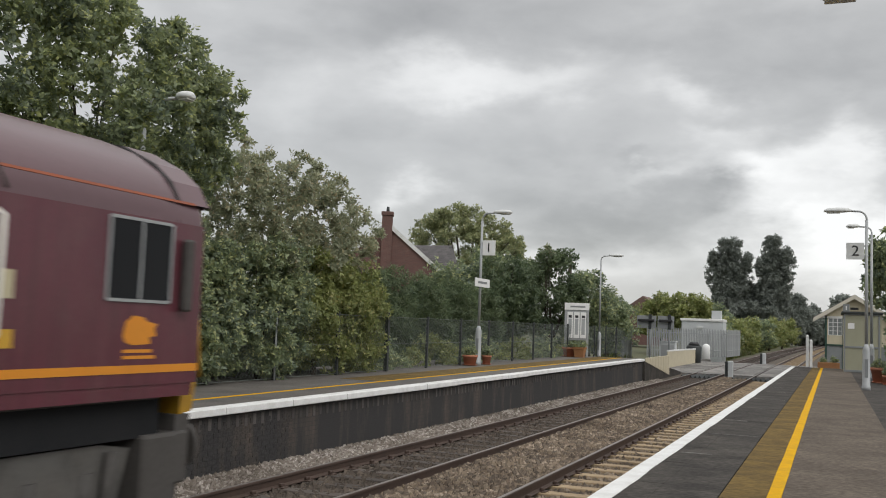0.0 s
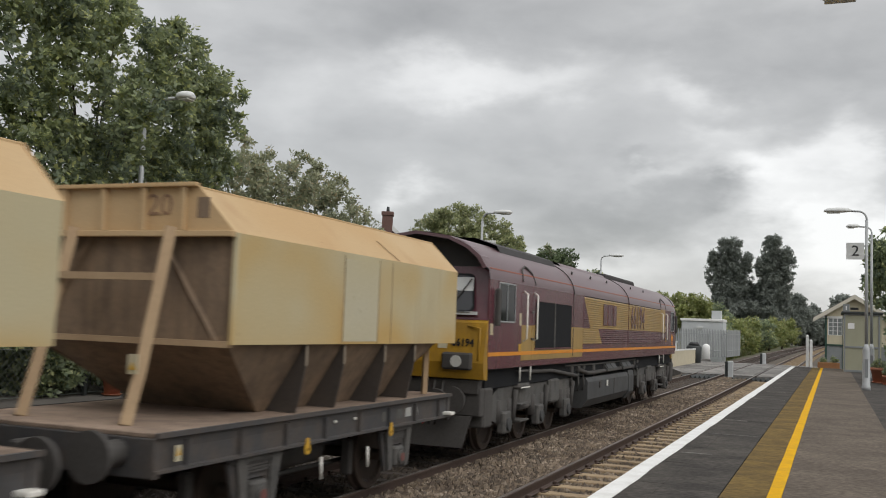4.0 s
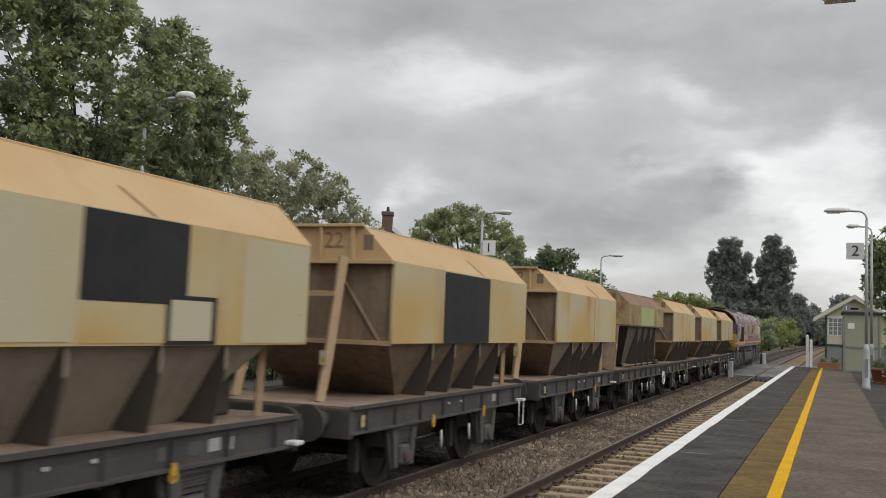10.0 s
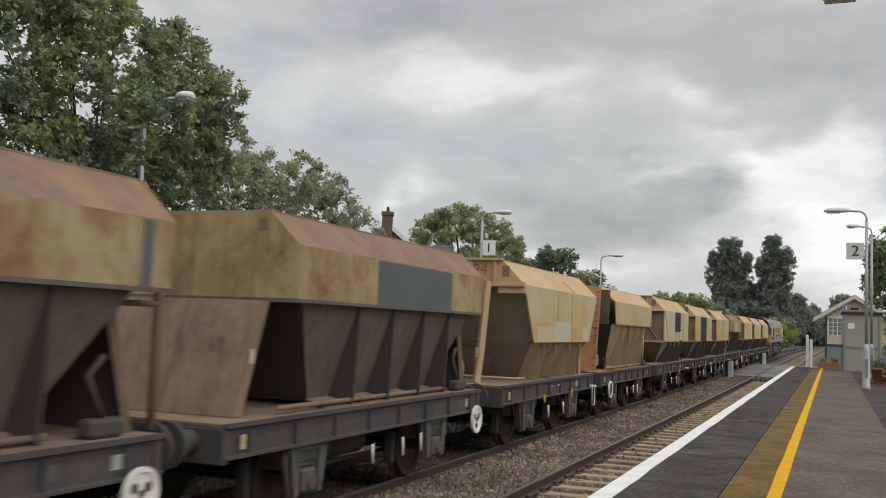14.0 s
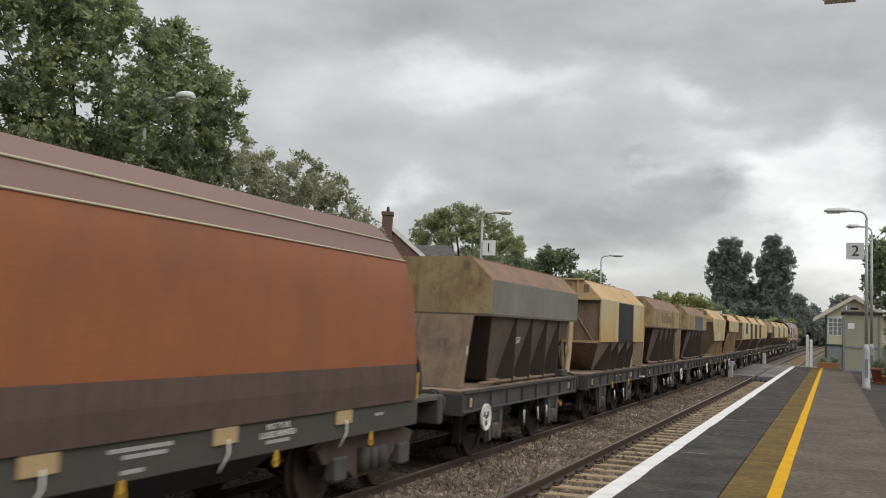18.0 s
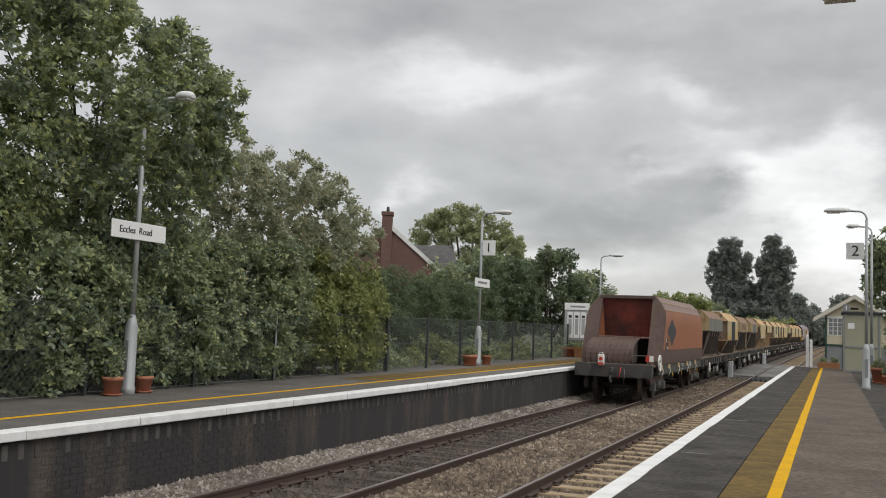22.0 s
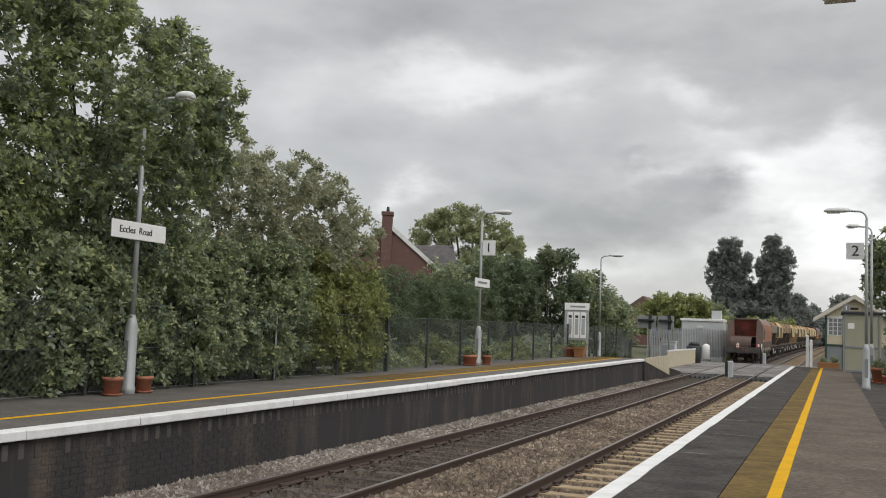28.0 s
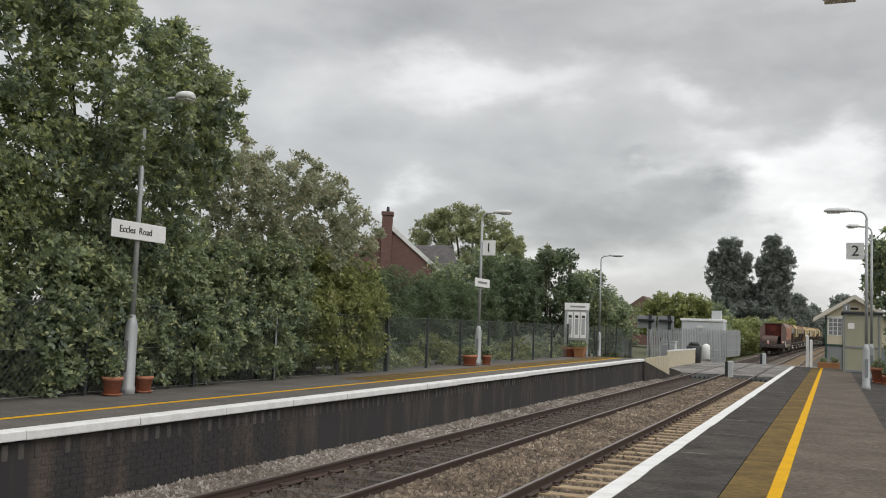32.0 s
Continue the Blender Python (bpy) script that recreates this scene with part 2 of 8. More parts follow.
M = dict(
    earth=material("earth_and_grass", (0.075, 0.085, 0.035), 0.95, second=(0.09, 0.075, 0.05), scale=0.6, fine=9, grain=0.4, bump=0.4),
    ballast=material("ballast_bed", (0.095, 0.075, 0.055), 0.95, second=(0.065, 0.054, 0.045), scale=0.8, fine=22, grain=0.6, bump=0.8),
    stone=stone_material("ballast_stone", [(0.078, 0.061, 0.047), (0.169, 0.130, 0.096), (0.130, 0.104, 0.081), (0.260, 0.202, 0.146), (0.195, 0.150, 0.107), (0.390, 0.319, 0.247)]),
    stone_dark=stone_material("oily_ballast_stone", [(0.055, 0.044, 0.036), (0.115, 0.092, 0.073), (0.085, 0.068, 0.055), (0.165, 0.132, 0.103)]),
    stone_grey=stone_material("pale_ballast_stone", [(0.130, 0.107, 0.086), (0.247, 0.215, 0.185), (0.182, 0.153, 0.127), (0.351, 0.316, 0.280), (0.520, 0.481, 0.442)]),
    rail=material("rusty_rail", (0.085, 0.055, 0.042), 0.7, 0.2, second=(0.05, 0.035, 0.03), scale=3, fine=60, grain=0.25),
    rail_top=material("worn_rail_head", (0.30, 0.27, 0.25), 0.38, 0.75, second=(0.17, 0.13, 0.11), scale=4, fine=60, grain=0.1, bump=0.05, amount=0.6),
    sleeper_old=material("weathered_timber_sleeper", (0.085, 0.07, 0.06), 0.9, second=(0.05, 0.04, 0.035), scale=4, fine=50, grain=0.35, vary=0.25),
    sleeper_tan=material("stained_concrete_sleeper", (0.36, 0.27, 0.165), 0.9, second=(0.24, 0.175, 0.11), scale=3, fine=40, grain=0.25, vary=0.18),
    tarmac=material("platform_asphalt", (0.088, 0.080, 0.071), 0.95, second=(0.048, 0.044, 0.041), scale=1.3, fine=18, grain=0.75, bump=0.5, amount=0.95, stretch=(0.9, 1.2, 1), spec=0.12, blotch=(0.028, 0.026, 0.025), blotch_amount=0.55, blotch_scale=2.2),
    tarmac_pale=material("worn_platform_asphalt", (0.150, 0.124, 0.100), 0.95, second=(0.088, 0.073, 0.060), scale=1.2, fine=16, grain=0.75, bump=0.5, amount=0.75, stretch=(1.0, 1.1, 1), spec=0.12, blotch=(0.07, 0.058, 0.049), blotch_amount=0.5, blotch_scale=1.1),
    far_paving=material("grey_worn_asphalt", (0.135, 0.122, 0.108), 0.9, second=(0.082, 0.075, 0.068), scale=1.2, fine=30, grain=0.55, bump=0.5, amount=0.9),
    tan_strip=material("mossy_tan_asphalt", (0.19, 0.128, 0.045), 0.95, second=(0.11, 0.078, 0.036), scale=1.8, fine=18, grain=0.75, bump=0.5, amount=0.9, stretch=(0.7, 1.8, 1), spec=0.1, blotch=(0.06, 0.046, 0.03), blotch_amount=0.5, blotch_scale=2.4),
    white=material("worn_white_paint", (0.74, 0.74, 0.73), 0.9, spec=0.15, second=(0.50, 0.485, 0.46), scale=3.5, fine=40, grain=0.12, bump=0.1, amount=0.6, lift=0.6),
    yellow=material("yellow_line_paint", (0.70, 0.385, 0.004), 0.9, second=(0.56, 0.31, 0.02), scale=5, fine=50, grain=0.15, bump=0.05, spec=0.12, blotch=(0.3, 0.2, 0.06), blotch_amount=0.35, blotch_scale=5.0),
    wall=brick_material("sooty_brickwork", (0.105, 0.083, 0.067), (0.082, 0.066, 0.055), (0.066, 0.057, 0.050), (0.033, 0.032, 0.033), 0.96),
    brick=brick_material("red_house_brick", (0.19, 0.095, 0.08), (0.145, 0.075, 0.066), (0.2, 0.15, 0.13), (0.12, 0.07, 0.062), 0.5),
    brown_tile=material("brown_roof_tile", (0.16, 0.10, 0.085), 0.8, second=(0.11, 0.075, 0.065), scale=2, fine=20, grain=0.3),
    slate=material("grey_roof_tile", (0.085, 0.078, 0.078), 0.7, second=(0.11, 0.10, 0.10), scale=3, fine=20, grain=0.3, vary=0.25),
    galv=material("galvanised_steel", (0.40, 0.415, 0.42), 0.55, 0.35, second=(0.33, 0.345, 0.35), scale=3, fine=30, grain=0.1, bump=0.03),
    galv_dark=material("dull_steel_post", (0.26, 0.275, 0.28), 0.6, 0.3, second=(0.2, 0.21, 0.215), scale=3, fine=30, grain=0.1, bump=0.03),
    lamp_grey=material("pale_grey_lamp_head", (0.62, 0.63, 0.62), 0.5, second=(0.52, 0.53, 0.52), scale=5, fine=40, grain=0.06, bump=0.02),
    lens=material("lamp_diffuser", (0.62, 0.62, 0.58), 0.25, second=(0.5, 0.5, 0.46), scale=8, fine=40, grain=0.05, bump=0.02),
    sign_white=material("white_enamel", (0.80, 0.80, 0.79), 0.4, second=(0.72, 0.72, 0.71), scale=4, fine=40, grain=0.03, bump=0.01),
    black=material("black_paint", (0.018, 0.018, 0.02), 0.5, second=(0.03, 0.03, 0.03), scale=6, fine=40, grain=0.1, bump=0.02),
    terracotta=material("terracotta", (0.44, 0.18, 0.105), 0.85, second=(0.32, 0.135, 0.085), scale=8, fine=50, grain=0.15, vary=0.1),
    wood=material("weathered_planter_wood", (0.36, 0.17, 0.07), 0.8, second=(0.24, 0.11, 0.05), scale=5, fine=40, grain=0.2, stretch=(1, 6, 6)),
    fence=material("grey_green_mesh_wire", (0.17, 0.19, 0.175), 0.6, 0.2, scale=4, fine=30, grain=0.1, bump=0.0),
    fence_post=material("dark_fence_post", (0.035, 0.04, 0.04), 0.6, scale=4, fine=30, grain=0.15),
    palisade=material("grey_palisade_steel", (0.33, 0.345, 0.35), 0.6, 0.3, second=(0.25, 0.26, 0.265), scale=2, fine=30, grain=0.08, bump=0.02, vary=0.12),
    bargeboard=material("weathered_cream_white_board", (0.66, 0.62, 0.53), 0.7, second=(0.50, 0.46, 0.38), scale=3, fine=40, grain=0.08, bump=0.03),
    cream=material("cream_paint", (0.57, 0.51, 0.37), 0.6, second=(0.45, 0.39, 0.28), scale=2.5, fine=40, grain=0.08, bump=0.03),
    drab=material("drab_green_cladding", (0.34, 0.335, 0.24), 0.6, second=(0.28, 0.275, 0.2), scale=1.4, fine=40, grain=0.06, bump=0.02),
    green=material("dark_green_paint", (0.03, 0.075, 0.055), 0.55, second=(0.025, 0.055, 0.045), scale=3, fine=40, grain=0.1),
    hut=material("pale_grey_hut_panel", (0.55, 0.57, 0.58), 0.6, second=(0.47, 0.49, 0.5), scale=1.5, fine=30, grain=0.05, bump=0.03),
    deck=material("crossing_panel_concrete", (0.30, 0.285, 0.265), 0.85, second=(0.08, 0.075, 0.07), scale=1.2, fine=20, grain=0.4, vary=0.25, amount=0.95, stretch=(0.35, 2.6, 1), blotch=(0.05, 0.046, 0.042), blotch_amount=0.6, blotch_scale=1.2),
    road=material("road_asphalt", (0.13, 0.125, 0.12), 0.9, second=(0.09, 0.088, 0.085), scale=0.8, fine=60, grain=0.25),
    bark=material("bark", (0.075, 0.06, 0.045), 0.95, second=(0.045, 0.038, 0.03), scale=6, fine=30, grain=0.4, bump=0.5, stretch=(3, 3, 0.6)),
    red=material("red_paint", (0.55, 0.05, 0.03), 0.5, scale=4, fine=30, grain=0.1, bump=0.02),
    glass=glass_material("dark_window_glass", spec=0.12),
    box_glass=glass_material("signal_box_glass", (0.22, 0.24, 0.24), 0.1, 0.3),
    leaf_a=leaf_material("mid_green_leaves", (0.13, 0.17, 0.135), (0.42, 0.47, 0.195), (0.54, 0.56, 0.23)),
    leaf_b=leaf_material("grey_green_leaves", (0.24, 0.265, 0.18), (0.48, 0.49, 0.31), (0.46, 0.38, 0.24)),
    leaf_c=leaf_material("bush_leaves", (0.13, 0.175, 0.135), (0.43, 0.49, 0.24), (0.60, 0.60, 0.30)),
    leaf_y=leaf_material("yellow_green_leaves", (0.17, 0.205, 0.075), (0.40, 0.43, 0.16), (0.46, 0.43, 0.19)),
    leaf_p=leaf_material("pale_yellow_green_leaves", (0.22, 0.25, 0.13), (0.46, 0.49, 0.25), (0.50, 0.47, 0.26)),
    leaf_d=leaf_material("dark_evergreen", (0.075, 0.11, 0.065), (0.20, 0.25, 0.12)),
    leaf_f=leaf_material("far_dark_foliage", (0.20, 0.225, 0.205), (0.31, 0.335, 0.295)),
    grass=leaf_material("rough_grass", (0.06, 0.08, 0.025), (0.16, 0.17, 0.06), (0.22, 0.19, 0.09)),
)


def loose_brick_material(name):
    """Single bricks with the same patches of soot as the wall that they stand in."""
    m = bpy.data.materials.new(name)
    m.use_nodes = True
    n = Nodes(m.node_tree)
    o, b = n.add("ShaderNodeOutputMaterial"), n.add("ShaderNodeBsdfPrincipled")
    n.link(b.outputs[0], o.inputs[0])
    co = n.add("ShaderNodeNewGeometry").outputs["Position"]
    rnd = n.add("ShaderNodeObjectInfo").outputs["Random"]
    col = n.ramp(rnd, [(0.0, (0.072, 0.058, 0.048)), (0.5, (0.088, 0.07, 0.057)), (1.0, (0.112, 0.088, 0.07))])
    pn = n.ramp(n.noise(n.mapping(co, (1, 1.5, 0.32)), 1.3, 6.0, 0.62), [(0.30, (0, 0, 0)), (0.52, (1, 1, 1))])
    col = n.mix(n.math("MULTIPLY", pn, 0.95), col, (0.034, 0.033, 0.034))
    n.link(n.mix(1.0, col, n.ramp(n.noise(co, 30.0, 3.0), [(0.3, (0.6, 0.6, 0.6)), (0.7, (1.3, 1.3, 1.3))]), "MULTIPLY"), b.inputs["Base Color"])
    b.inputs["Roughness"].default_value = 0.9
    return m


M["header"] = material("weathered_header_brick", (0.105, 0.095, 0.088), 0.9, second=(0.036, 0.035, 0.034), scale=1.2, fine=40, grain=0.3, vary=0.35)
M["loose_brick"] = loose_brick_material("sooty_single_brick")

# ---- mesh code ----


class Geo:
    """Collects faces for one mesh."""

    def __init__(self):
        self.v, self.f, self.s = [], [], []

    def face(self, pts, smooth=False):
        k = len(self.v)
        self.v += [tuple(p) for p in pts]
        self.f.append(tuple(range(k, k + len(pts))))
        self.s.append(smooth)
        return self

    def rings(self, rings, closed=True, caps=True, smooth=False):
        """Skin over rings of equally many points."""
        k, n = len(self.v), len(rings[0])
        for r in rings:
            self.v += [tuple(p) for p in r]
        for i in range(len(rings) - 1):
            for j in range(n if closed else n - 1):
                a, b = k + i * n + j, k + i * n + (j + 1) % n
                self.f.append((a, b, b + n, a + n))
                self.s.append(smooth)
        if caps and closed:
            self.f.append(tuple(k + j for j in reversed(range(n))))
            self.f.append(tuple(k + (len(rings) - 1) * n + j for j in range(n)))
            self.s += [False, False]
        return self

    def box(self, x0, x1, y0, y1, z0, z1, c=0.0):
        """A box, with chamfered edges when c > 0."""
        x0, x1 = min(x0, x1), max(x0, x1)
        y0, y1 = min(y0, y1), max(y0, y1)
        z0, z1 = min(z0, z1), max(z0, z1)
        if c <= 0:
            return self.rings([[(x0, y0, z), (x1, y0, z), (x1, y1, z), (x0, y1, z)] for z in (z0, z1)])

        def ring(d, z):
            return [(x0 + d + c, y0 + d, z), (x1 - d - c, y0 + d, z), (x1 - d, y0 + d + c, z), (x1 - d, y1 - d - c, z),
                    (x1 - d - c, y1 - d, z), (x0 + d + c, y1 - d, z), (x0 + d, y1 - d - c, z), (x0 + d, y0 + d + c, z)]
        c = min(c, 0.3 * (x1 - x0), 0.3 * (y1 - y0), 0.45 * (z1 - z0))
        return self.rings([ring(c * 0.6, z0), ring(0, z0 + c), ring(0, z1 - c), ring(c * 0.6, z1)])

    def prism(self, prof, axis, a, b):
        """A profile of 2D points drawn out along an axis: x takes (y, z), y takes (x, z), z takes (x, y)."""
        def at(p, t):
            return {"x": (t, p[0], p[1]), "y": (p[0], t, p[1]), "z": (p[0], p[1], t)}[axis]
        return self.rings([[at(p, a) for p in prof], [at(p, b) for p in prof]])

    def tube(self, pts, r, n=8, smooth=True, caps=True):
        """A round bar along points; r is a radius or one for each point."""
        pts = [Vector(p) for p in pts]
        rs = r if isinstance(r, (list, tuple)) else [r] * len(pts)
        rings = []
        for i, p in enumerate(pts):
            d = (pts[min(i + 1, len(pts) - 1)] - pts[max(i - 1, 0)]).normalized()
            u = d.cross(Vector((0, 0, 1)) if abs(d.z) < 0.9 else Vector((1, 0, 0))).normalized()
            w = d.cross(u)
            rings.append([p + rs[i] * (math.cos(q) * u + math.sin(q) * w) for q in (2 * math.pi * j / n for j in range(n))])
        return self.rings(rings, smooth=smooth, caps=caps)

    def disc_ring(self, c, axis, r0, r1, w, n=24):
        """A flat ring (tyre, hand wheel) round an axis."""
        c = Vector(c)
        u, v2 = ((Vector((0, 1, 0)), Vector((0, 0, 1))) if axis == "x" else (Vector((1, 0, 0)), Vector((0, 0, 1))))
        ax = Vector((1, 0, 0)) if axis == "x" else Vector((0, 1, 0))
        rings = []
        for j in range(n + 1):
            q = 2 * math.pi * j / n
            d = math.cos(q) * u + math.sin(q) * v2
            rings.append([c + d * r0 - ax * w, c + d * r1 - ax * w, c + d * r1 + ax * w, c + d * r0 + ax * w])
        return self.rings(rings, caps=False)

    def mesh(self, name, mat):
        me = bpy.data.meshes.new(name)
        me.from_pydata(self.v, [], self.f)
        me.polygons.foreach_set("use_smooth", self.s)
        if mat:
            me.materials.append(mat)
        bm = bmesh.new()
        bm.from_mesh(me)
        bmesh.ops.recalc_face_normals(bm, faces=bm.faces)
        bm.to_mesh(me)
        bm.free()
        return me


def part(name, geo, mat, parent, label="", kind=""):
    ob = new(name, geo if isinstance(geo, bpy.types.Mesh) else geo.mesh(name, mat))
    ob.parent = parent
    return tagged(ob, label, kind=kind)


def thing(name, label, category, m=None, group="", kind="", geo=None, mat=None):
    ob = new(name, geo.mesh(name, mat) if geo else None)
    if m is not None:
        ob.matrix_basis = m
    return tagged(ob, label, category, group, kind)


def letters(text, size, mat, parent, m, name="lettering", deep=0.004, align="CENTER", bold=0.0):
    """Text as a mesh, standing upright in the plane of m."""
    cu = bpy.data.curves.new(name, "FONT")
    cu.body, cu.size, cu.extrude, cu.align_x, cu.align_y = text, size, deep, align, "CENTER"
    cu.resolution_u = 3
    cu.offset = bold
    tmp = bpy.data.objects.new(name, cu)
    me = bpy.data.meshes.new_from_object(tmp)
    bpy.data.objects.remove(tmp)
    me.materials.clear()
    me.materials.append(mat)
    ob = new(name, me)
    ob.parent = parent
    ob.matrix_basis = m
    return ob


def cloud_mesh(name, mat, pos, nrm, t, size, shape=1.0):
    """Many small bent leaves in one mesh: pos, nrm (n, 3), size (n,)."""
    n = len(pos)
    b = np.cross(nrm, t)
    s = size[:, None]
    v = np.empty((n, 4, 3))
    v[:, 0] = pos - t * s
    v[:, 1] = pos + b * s * 0.5 * shape + nrm * s * 0.18
    v[:, 2] = pos + t * s
    v[:, 3] = pos - b * s * 0.5 * shape + nrm * s * 0.18
    me = bpy.data.meshes.new(name)
    me.vertices.add(n * 4)
    me.vertices.foreach_set("co", v.reshape(-1))
    me.loops.add(n * 4)
    me.loops.foreach_set("vertex_index", np.arange(n * 4, dtype=np.int32))
    me.polygons.add(n)
    me.polygons.foreach_set("loop_start", np.arange(0, n * 4, 4, dtype=np.int32))
    me.polygons.foreach_set("loop_total", np.full(n, 4, dtype=np.int32))
    me.materials.append(mat)
    me.update(calc_edges=True)
    return me


def crown_points(rng, blobs, n, shell=0.55, droop=0.0):
    """Leaf places and normals in clumps over ellipsoid blobs (x, y, z, rx, ry, rz)."""
    blobs = np.array(blobs, float)
    area = (blobs[:, 3] * blobs[:, 5] + blobs[:, 4] * blobs[:, 5] + blobs[:, 3] * blobs[:, 4])
    which = rng.choice(len(blobs), n, p=area / area.sum())
    q = rng.normal(size=(n, 3))
    q /= np.linalg.norm(q, axis=1, keepdims=True)
    rad = (shell + (1 - shell) * rng.random(n) ** 0.6)[:, None]
    c, r = blobs[which, :3], blobs[which, 3:]
    pos = c + q * rad * r
    twig = q * 0.8 + rng.normal(size=(n, 3)) * 0.45 + np.array([0, 0, 0.5])
    twig /= np.linalg.norm(twig, axis=1, keepdims=True)
    return pos, twig


def sprays(rng, tip, twig, leaf, per=6):
    """Leaves set round each twig's tip: places, normals, lengthwise directions and sizes."""
    n = len(tip) * per
    p, w = np.repeat(tip, per, 0), np.repeat(twig, per, 0)
    u = np.cross(w, np.array([0.31, 0.87, 0.38]))
    u /= np.linalg.norm(u, axis=1, keepdims=True) + 1e-9
    v = np.cross(w, u)
    a = (np.tile(np.arange(per), len(tip)) * 2.4 + rng.uniform(0, 0.9, n) + np.repeat(rng.uniform(0, 6.28, len(tip)), per))[:, None]
    t = np.cos(a) * u + np.sin(a) * v + w * rng.uniform(-0.15, 0.9, (n, 1))
    t /= np.linalg.norm(t, axis=1, keepdims=True)
    nrm = w + rng.normal(size=(n, 3)) * 0.3
    nrm -= t * (nrm * t).sum(1, keepdims=True)
    nrm /= np.linalg.norm(nrm, axis=1, keepdims=True)
    size = leaf * rng.uniform(0.6, 1.35, n)
    return p + t * size[:, None] * 1.1 - w * (rng.random((n, 1)) * leaf * 1.6), nrm, t, size


def blob_cluster(rng, c, r, count, size, flat=0.85):
    """Clump centres spread through an ellipsoid, mostly near its skin."""
    out_ = []
    for _ in range(count):
        q = rng.normal(size=3)
        q /= np.linalg.norm(q)
        k = rng.uniform(0.45, 1.0) ** 0.6
        s = size * rng.uniform(0.65, 1.35)
        p = np.array(c) + q * np.array(r) * k * 0.9
        out_.append((*p, s, s, s * flat))
    return out_


def tree(name, label, category, base, blobs, leaves, leaf, mat, seed, trunk=0.16, limbs=7, group="", shape=1.0, lean=(0, 0), shell=0.5):
    """A tapered trunk with limbs up into the clumps, and a crown of small leaves."""
    rng = np.random.default_rng(seed)
    ob = thing(name, label, category, pose(*base), group)
    loc = [(b[0] - base[0], b[1] - base[1], b[2] - base[2], *b[3:]) for b in blobs]
    top = max(b[2] for b in loc)
    mean = np.mean([b[:3] for b in loc], axis=0)
    g = Geo()
    fork = Vector((mean[0] * 0.35 + lean[0], mean[1] * 0.35 + lean[1], max(0.6, top * 0.3)))
    g.tube([(0, 0, -0.1), tuple(fork * 0.5 + Vector((0.05, -0.04, 0))), tuple(fork), (mean[0] * 0.8 + 0.1, mean[1] * 0.7 - 0.2, top * 0.55)], [trunk * 1.6, trunk * 1.3, trunk, trunk * 0.2], 9)
    part("trunk", g, M["bark"], ob)
    picks = rng.choice(len(loc), min(limbs, len(loc)), replace=False)
    for i in picks:
        e = Vector(loc[i][:3])
        s = fork * rng.uniform(0.6, 1.0)
        mid_ = s.lerp(e, 0.5) + Vector((0, 0, 0.12 * (e - s).length))
        part("limb", Geo().tube([s, mid_, e], [trunk * 0.5, trunk * 0.28, trunk * 0.06], 6), M["bark"], ob)
    tip, twig = crown_points(rng, loc, leaves // 6, shell)
    ob2 = new("crown", cloud_mesh("crown", mat, *sprays(rng, tip, twig, leaf), shape))
    ob2.parent = ob
    return ob

# ---- lie of the line: a slight bend and rise beyond the platforms ----


def bend(y):
    d = max(0.0, y - 45)
    return 1.1e-4 * d * d if d < 160 else 1.1e-4 * 160 * 160 + 0.0352 * (d - 160)


def rise(y):
    d = min(max(0.0, y - 35), 400)
    return 1.2e-4 * d * d if d < 25 else 0.075 + 0.006 * (d - 25)


def far_top(y):
    return 0.918 + 0.0030 * (y - 8)


# ---- ground ----
ys = [-400, -60, -12, 0, 10, 20, 30, 35, 40, 50, 60, 75, 90, 110, 130, 160, 200, 260, 340, 435, 600, 1200, 3500]
xs = [-3000, -600, -150, -60, -30, -16, -12, 0, 4, 9, 20, 60, 200, 800, 3000]
g = Geo()
for j, y in enumerate(ys):
    for x in xs:
        g.v.append((x, y, -0.42 + rise(y)))
for j in range(len(ys) - 1):
    for i in range(len(xs) - 1):
        a = j * len(xs) + i
        g.f.append((a, a + 1, a + 1 + len(xs), a + len(xs)))
        g.s.append(True)
thing("ground", "rough grass and earth beside the railway", "ground", kind="structure", geo=g, mat=M["earth"])

# ballast bed for both tracks
YB = [-25, 0, 10, 20, 30, 40, 50, 58, 66, 74, 82, 92, 104, 120, 140, 165, 200, 250, 320, 420]
prof = [(-1.7, -0.44), (-1.6, -0.06), (-1.2, -0.14), (-0.95, -0.20), (1.2, -0.20), (1.5, -0.10), (1.9, -0.10), (2.2, -0.21), (4.6, -0.21), (5.2, -0.44)]
g = Geo().rings([[(XF + px + bend(y), y, pz + rise(y)) for px, pz in prof] for y in YB], closed=False)
thing("ballast_bed", "brown stone ballast bed under both tracks", "ballast", kind="structure", geo=g, mat=M["ballast"])

# loose ballast stones
rng = np.random.default_rng(4)


